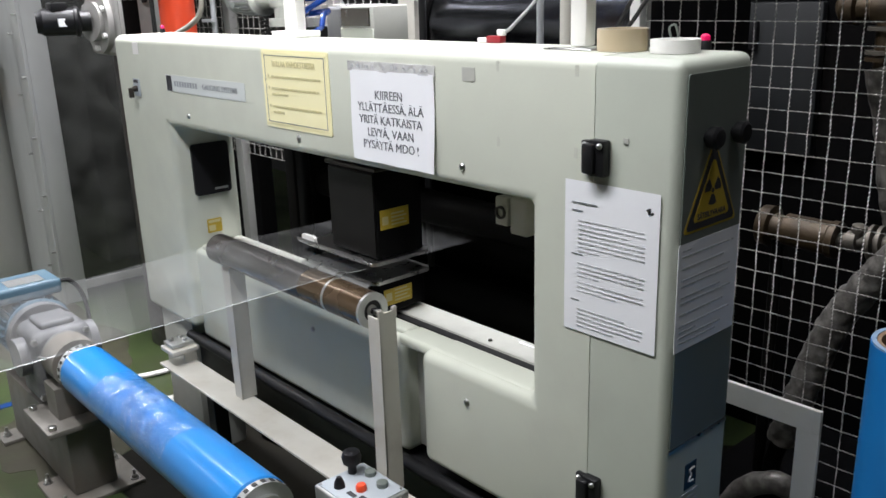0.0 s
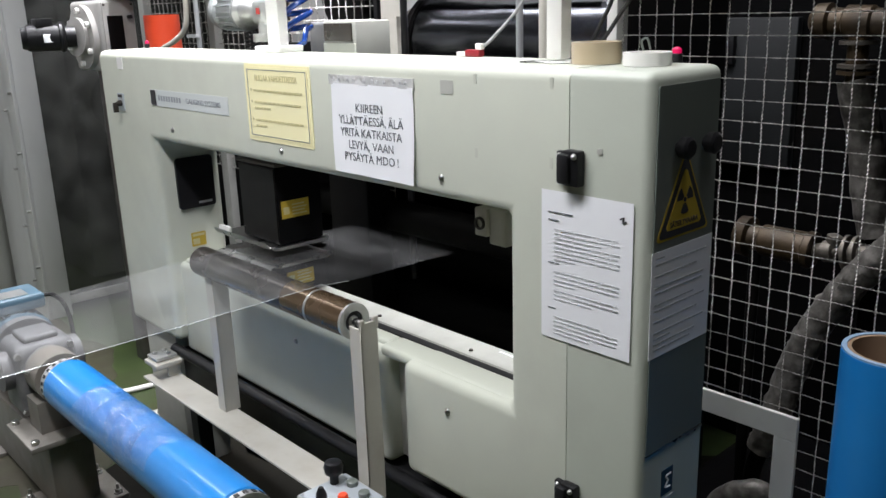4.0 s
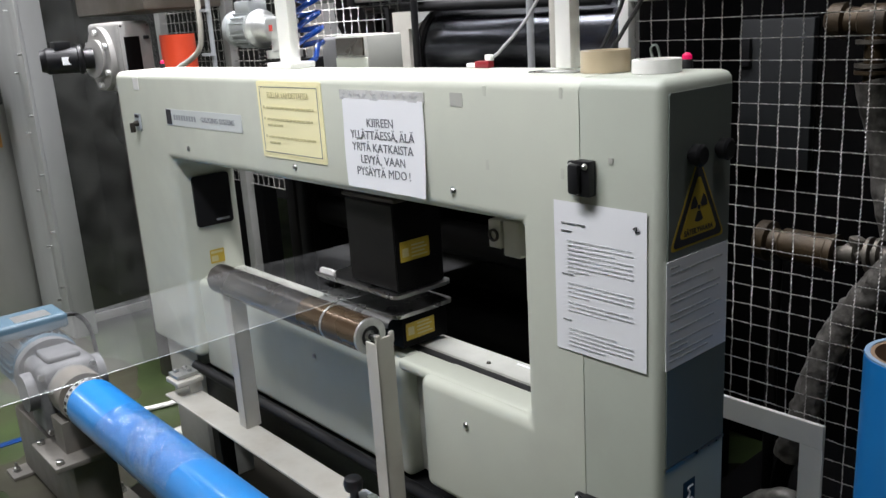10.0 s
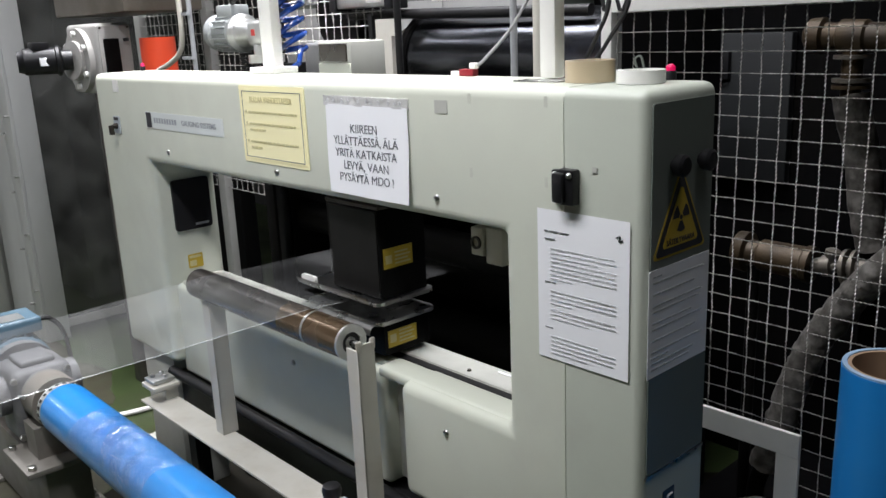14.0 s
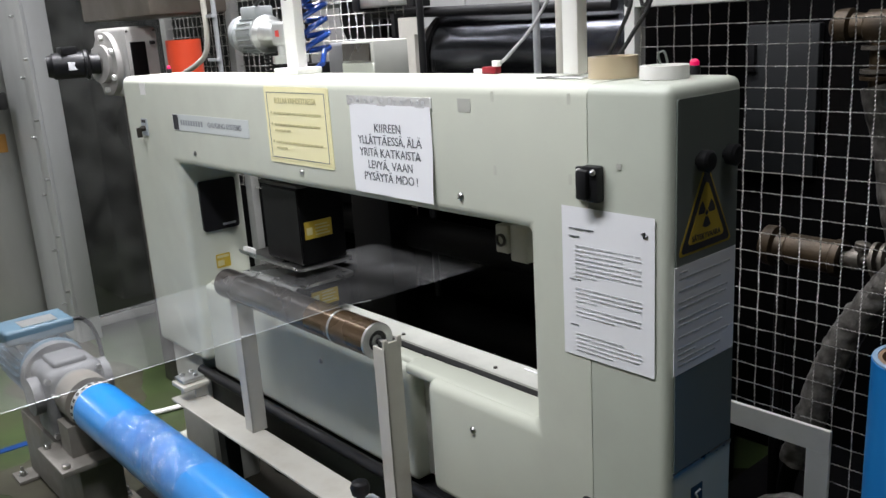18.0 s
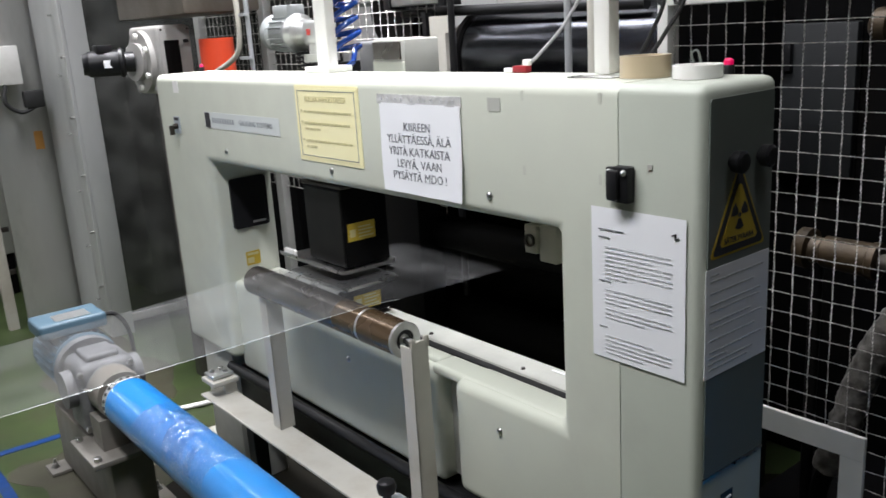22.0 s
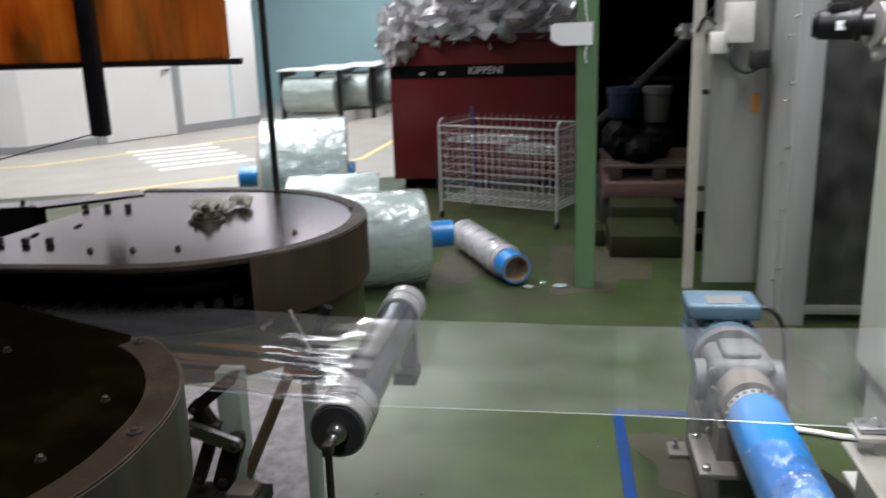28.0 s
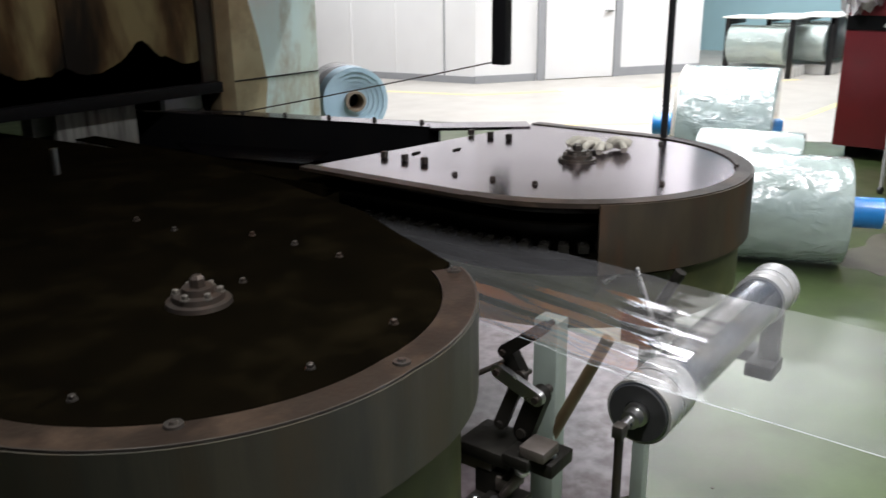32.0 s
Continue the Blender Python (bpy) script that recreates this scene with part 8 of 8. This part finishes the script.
pipe(bm, arc([(-4.58, -0.02, 1.60), (-4.60, -0.08, 1.64), (-4.62, -0.12, 1.56)], 6), 0.010, 8)
part("cable", bm, RUBBER, sw)
booth.location += Vector((0.02, -0.052, 0))
works = thing("winder_machine", (-5.2, 1.4, 0), "dim grey winding machine inside the guard cabinet", "machine")
bm = bmesh.new()
box(bm, -6.4, -4.6, 0.75, 1.0, 0.0, 2.6, 0.01)
part("frame_plate", bm, WALL_DARK, works)
for z, r in ((0.55, 0.16), (1.15, 0.22)):
    bm = bmesh.new()
    rod(bm, (-4.6, 1.1, z), (-4.2, 1.1, z), r, 32)
    part("drum", bm, DARK_STEEL, works)
bm = bmesh.new()
box(bm, -4.6, -3.3, 1.2, 1.3, 0.0, 1.0, 0.01)
part("lower_guard", bm, NIGHT, works)

# dim store behind the column; its dimness is put into these dark colours
store = thing("pallet", (-6.8, -0.15, 0), "dim wooden pallet with blue and pale tubs", "pallet")
BEARER = material("dull_pallet_wood", (0.035, 0.025, 0.017), 0.8, 0, (0.025, 0.018, 0.012), 8, 0.6)
for y in (-0.55, -0.2, 0.15):
    bm = bmesh.new()
    box(bm, -7.4, -6.4, y, y + 0.1, 0.35, 0.45, 0.004)
    part("bearer", bm, BEARER, store)
for k in range(7):
    bm = bmesh.new()
    box(bm, -7.4 + 0.148 * k, -7.29 + 0.148 * k, -0.6, 0.3, 0.45, 0.47, 0.003)
    part("deck_board", bm, material("dull_pallet_board", (0.06, 0.042, 0.03), 0.8, 0, (0.04, 0.028, 0.02), 8, 0.6, vary=0.15) if k == 0 else bpy.data.materials["dull_pallet_board"], store)
step = thing("machine_plinth", (-6.7, -0.1, 0), "red-brown beam and stepped concrete plinth in the dim store", "plinth")
bm = bmesh.new()
box(bm, -7.5, -6.35, -0.62, 0.35, 0.0, 0.22, 0.01)
part("lower_step", bm, WALL_DARK, step)
bm = bmesh.new()
box(bm, -7.5, -6.30, -0.60, 0.33, 0.22, 0.35, 0.01)
part("beam", bm, material("dusty_red_beam", (0.11, 0.06, 0.05), 0.6, 0, (0.07, 0.04, 0.034), 6, 0.6), step)
for y, m, nm in ((-0.43, material("navy_tub_plastic", (0.004, 0.009, 0.034), 0.45), "dark blue plastic tub on black sacks"), (-0.145, material("dimmed_tub_plastic", (0.06, 0.058, 0.056), 0.5), "pale plastic tub on black sacks")):
    tub = thing("tub", (-6.9, y, 0.47), nm, "tub")
    bm = bmesh.new()
    low, r = (0.82, 0.13) if y < -0.3 else (0.78, 0.115)
    lathe(bm, (-6.85, y, low), (-6.85, y, 1.075), [(0, r * 0.84), (0.05, r * 0.9), (0.78, r), (0.80, r * 1.07), (1, r * 1.05)], 28)
    part("tub_body", bm, m, tub)
for x, y, z, size, turn in ((-6.82, -0.46, 0.64, (0.22, 0.14, 0.17), 31.0), (-6.62, -0.30, 0.575, (0.16, 0.13, 0.11), 37.0), (-6.87, -0.15, 0.62, (0.17, 0.15, 0.17), 41.0)):
    sack = thing("black_sack", (x, y, 0.47), "full black plastic sack on the pallet", "sack", "black sacks")
    bm = bmesh.new()
    rumpled(bm, (x, y, z), size, turn, 3, 0.18, 2.4)
    part("sack", bm, NIGHT, sack)
PLATFORM = material("worn_green_platform", (0.022, 0.030, 0.010), 0.7, 0, (0.026, 0.020, 0.013), 5, 0.7, 0.2, 60, (0.012, 0.010, 0.007), 2.5, 0.6, spec=0.1)
for x0, x1, y0, y1, h in ((-5.90, -5.31, -0.60, -0.10, 0.16), (-6.29, -5.905, -0.56, -0.06, 0.24), (-5.86, -5.62, -0.78, -0.62, 0.13)):
    block = thing("floor_step", ((x0 + x1) / 2, (y0 + y1) / 2, 0), "worn green and brown floor step in the dim store", "step", "floor steps")
    bm = bmesh.new()
    box(bm, x0, x1, y0, y1, 0.0, h, 0.012, 2)
    part("step", bm, PLATFORM, block)
stairs = thing("stair_rail", (-7.8, 0.0, 0), "slanting dark steel stair stringer", "stair")
bm = bmesh.new()
pipe(bm, [(-7.9, -0.62, 0.62), (-7.9, 0.55, 1.75), (-7.9, 1.6, 2.8)], 0.045, 10)
part("stringer", bm, WALL_DARK, stairs)
bm = bmesh.new()
box(bm, -7.95, -7.85, -0.66, -0.58, 0.0, 0.66)
part("foot_post", bm, NIGHT, stairs)
dark = thing("storage_rack", (-8.6, 0.5, 0), "black shelving of the dim store", "rack")
bm = bmesh.new()
box(bm, -9.2, -9.15, -0.62, 3.1, 0.0, 3.5)
part("back_panel", bm, NIGHT, dark)
# added black sheet: hides the aqua wall where the store is only dark
bm = bmesh.new()
box(bm, -9.55, -9.50, -1.6, -0.60, 0.0, 3.5)
part("end_screen", bm, NIGHT, dark)
for z in (0.1, 0.95, 1.8, 2.65, 3.45):
    bm = bmesh.new()
    box(bm, -9.15, -8.6, -0.60, 3.1, z, z + 0.05, 0.004)
    part("shelf", bm, NIGHT, dark)
for y in (-0.62, 0.6, 1.85, 3.04):
    bm = bmesh.new()
    box(bm, -8.66, -8.58, y, y + 0.06, 0.0, 3.5, 0.004)
    part("upright", bm, NIGHT, dark)
frame_machine = thing("grey_frame", (-5.6, 0.2, 0), "grey machine frame with pipe fittings beside the cabinet", "frame")
bm = bmesh.new()
box(bm, -5.72, -5.48, 0.0, 0.10, 0.30, 1.62, 0.006)
part("plate", bm, PUTTY_OLD, frame_machine)
bm = bmesh.new()
box(bm, -5.70, -5.50, 0.02, 0.09, 0.0, 0.30, 0.004)
part("leg", bm, NIGHT, frame_machine)
bm = bmesh.new()
rod(bm, (-5.47, -0.18, 1.55), (-5.47, 0.2, 1.52), 0.03, 14)
rod(bm, (-5.47, -0.12, 1.50), (-5.47, -0.12, 1.60), 0.04, 14)
part("fitting", bm, ALU, frame_machine)

# ---- passage: doors, trim, markings, racks ----
A, B, C = Vector((-9.58, -15.8, 0)), Vector((-10.48, -8.42, 0)), Vector((-13.95, -6.23, 0))


def on_wall(name, p, q, s0, s1, z0, z1, out0, out1, mat, parent=None, label="", category="", kind=""):
    """A slab on the wall p-q, from s0 to s1 metres along it, standing out0 to out1 before it."""
    d = (q - p).normalized()
    n = Vector((-d.y, d.x, 0)) if Vector((-d.y, d.x, 0)).dot(Vector((0.4, -0.9, 0)) - p) > 0 else Vector((d.y, -d.x, 0))
    bm = bmesh.new()
    prism(bm, [tuple((p + d * s + n * o)[:2]) for s, o in ((s0, out0), (s1, out0), (s1, out1), (s0, out1))], z0, z1)
    if parent:
        return part(name, bm, mat, parent, label)
    return solid(name, bm, mat, label, category, kind=kind)


L2 = (C - B).length
on_wall("baseboard", A, B, 0, (B - A).length, 0.004, 0.11, 0.001, 0.02, GREY_TRIM, label="grey skirting along the office wall", category="baseboard", kind="structure")
on_wall("baseboard", B, C, 0, 1.02, 0.004, 0.12, 0.001, 0.02, GREY_TRIM, label="grey skirting along the office wall", category="baseboard", kind="structure")
on_wall("baseboard", B, C, 2.54, L2, 0.004, 0.14, 0.001, 0.02, GREY_TRIM, label="grey skirting along the office wall", category="baseboard", kind="structure")
for s in (1.10, 2.47):
    on_wall("trim", B, C, s - 0.06, s + 0.06, 0.004, 2.3, 0.001, 0.05, GREY_TRIM, label="grey door frame upright", category="door frame", kind="structure")
door = thing("door_1", tuple((B + (C - B).normalized() * 1.7)), "white flush office door in a grey frame", "door", kind="structure")
on_wall("leaf", B, C, 1.175, 2.395, 0.02, 2.4, 0.002, 0.04, WALL_WHITE, door)
on_wall("handle", B, C, 2.22, 2.33, 1.02, 1.05, 0.04, 0.09, STEEL, door, "steel lever handle")
for s in (0.54, 1.44, 2.3, 3.6):
    on_wall("trim", A, B, (B - A).length - s - 0.012, (B - A).length - s + 0.012, 0.11, 3.5, 0.001, 0.012, GREY_TRIM if s == 0.54 else WALL_WHITE, label="thin joint strip of the wall panels", category="trim", kind="structure")
on_wall("trim", B, C, 3.53, 3.56, 0.13, 3.5, 0.001, 0.012, WALL_AQUA, label="thin joint strip of the wall panels", category="trim", kind="structure")
for k in range(6):
    bm = bmesh.new()
    o, u, w = Vector((-10.62, -7.05, 0)), Vector((0.293, 0.238, 0)), Vector((-0.76, 0.93, 0))
    p = o + u * k
    prism(bm, [tuple(v[:2]) for v in (p, p + u * 0.5, p + u * 0.5 + w, p + w)], 0.0045, 0.007)
    solid("crossing_stripe", bm, WHITE, "white painted crossing stripe on the passage floor", "floor line", kind="structure")
for pts in ([(-8.8, -10.2), (-9.47, -7.76), (-11.81, -5.90), (-13.6, -4.54), (-13.6, -4.43), (-11.77, -5.79), (-9.40, -7.67), (-8.7, -10.2)], [(-7.68, -5.85), (-8.71, -4.64), (-9.83, -3.50), (-14.3, -3.21), (-14.3, -3.12), (-9.78, -3.41), (-8.64, -4.56), (-7.60, -5.80)]):
    bm = bmesh.new()
    prism(bm, pts, 0.0045, 0.0065)
    solid("yellow_floor_line", bm, LINE_YELLOW, "yellow painted edge line of the passage", "floor line", kind="structure")
rack = thing("roll_rack", (-13.0, -4.3, 0), "row of black racks holding wrapped film rolls", "rack")
for k in range(5):
    x = -13.62 - 0.86 * k
    y = -5.17 + 0.38 * k
    for yy in (y - 0.5, y + 0.5):
        bm = bmesh.new()
        box(bm, x - 0.03, x + 0.03, yy - 0.04, yy + 0.04, 0.0, 0.90, 0.004)
        box(bm, x - 0.75, x + 0.03, yy - 0.03, yy + 0.03, 0.80, 0.90, 0.004)
        part("rack_frame", bm, BLACK_PAINT, rack)
    if k:
        bm = bmesh.new()
        box(bm, x - 0.60, x + 0.02, y + 0.54, y + 0.57, 0.26, 0.89, 0.02, 2)
        part("black_wrap", bm, BLACK, rack, "black film wrap over the rack's side")
    bm = bmesh.new()
    rod(bm, (x - 0.05, y - 0.44, 0.50), (x - 0.05, y + 0.44, 0.50), 0.30, 32)
    part("wrapped_roll", bm, WRAP_ROLL, rack)
    bm = bmesh.new()
    box(bm, x - 0.75, x + 0.08, y - 0.58, y + 0.58, 0.90, 0.925, 0.004)
    part("top_board", bm, WHITE, rack)
    for j in range(4):
        bm = bmesh.new()
        box(bm, x - 0.7 + 0.2 * j, x - 0.62 + 0.2 * j, y - 0.56, y + 0.56, 0.0, 0.16)
        part("base_slat", bm, WHITE, rack)


# ---- what moves ----
def motions():
    """The measuring head slides to and fro along its window, resting at each end."""
    track = [(0.0, -0.656), (0.5, -0.721), (1.0, -0.789), (1.5, -0.853), (2.0, -0.920), (2.5, -0.982), (3.0, -1.030), (3.5, -1.036), (5.5, -1.037), (6.0, -1.026), (6.5, -0.997),
             (7.0, -0.945), (7.5, -0.888), (8.0, -0.822), (9.0, -0.690), (10.0, -0.559), (10.5, -0.513), (11.0, -0.505), (13.0, -0.506), (13.5, -0.520), (14.0, -0.553), (14.5, -0.602),
             (15.5, -0.730), (16.5, -0.855), (17.0, -0.923), (17.5, -0.984), (18.0, -1.031), (18.5, -1.036), (20.5, -1.036), (21.0, -1.027), (21.5, -1.004), (22.0, -0.957), (22.5, -0.902),
             (23.0, -0.834), (24.0, -0.703), (24.5, -0.640), (25.2, -0.550), (25.6, -0.512), (26.0, -0.505), (28.2, -0.506), (28.7, -0.520), (29.2, -0.553), (32.0, -0.915)]
    walk(head, [(t, pose(x, 0.12, 1.0)) for t, x in track])


motions()
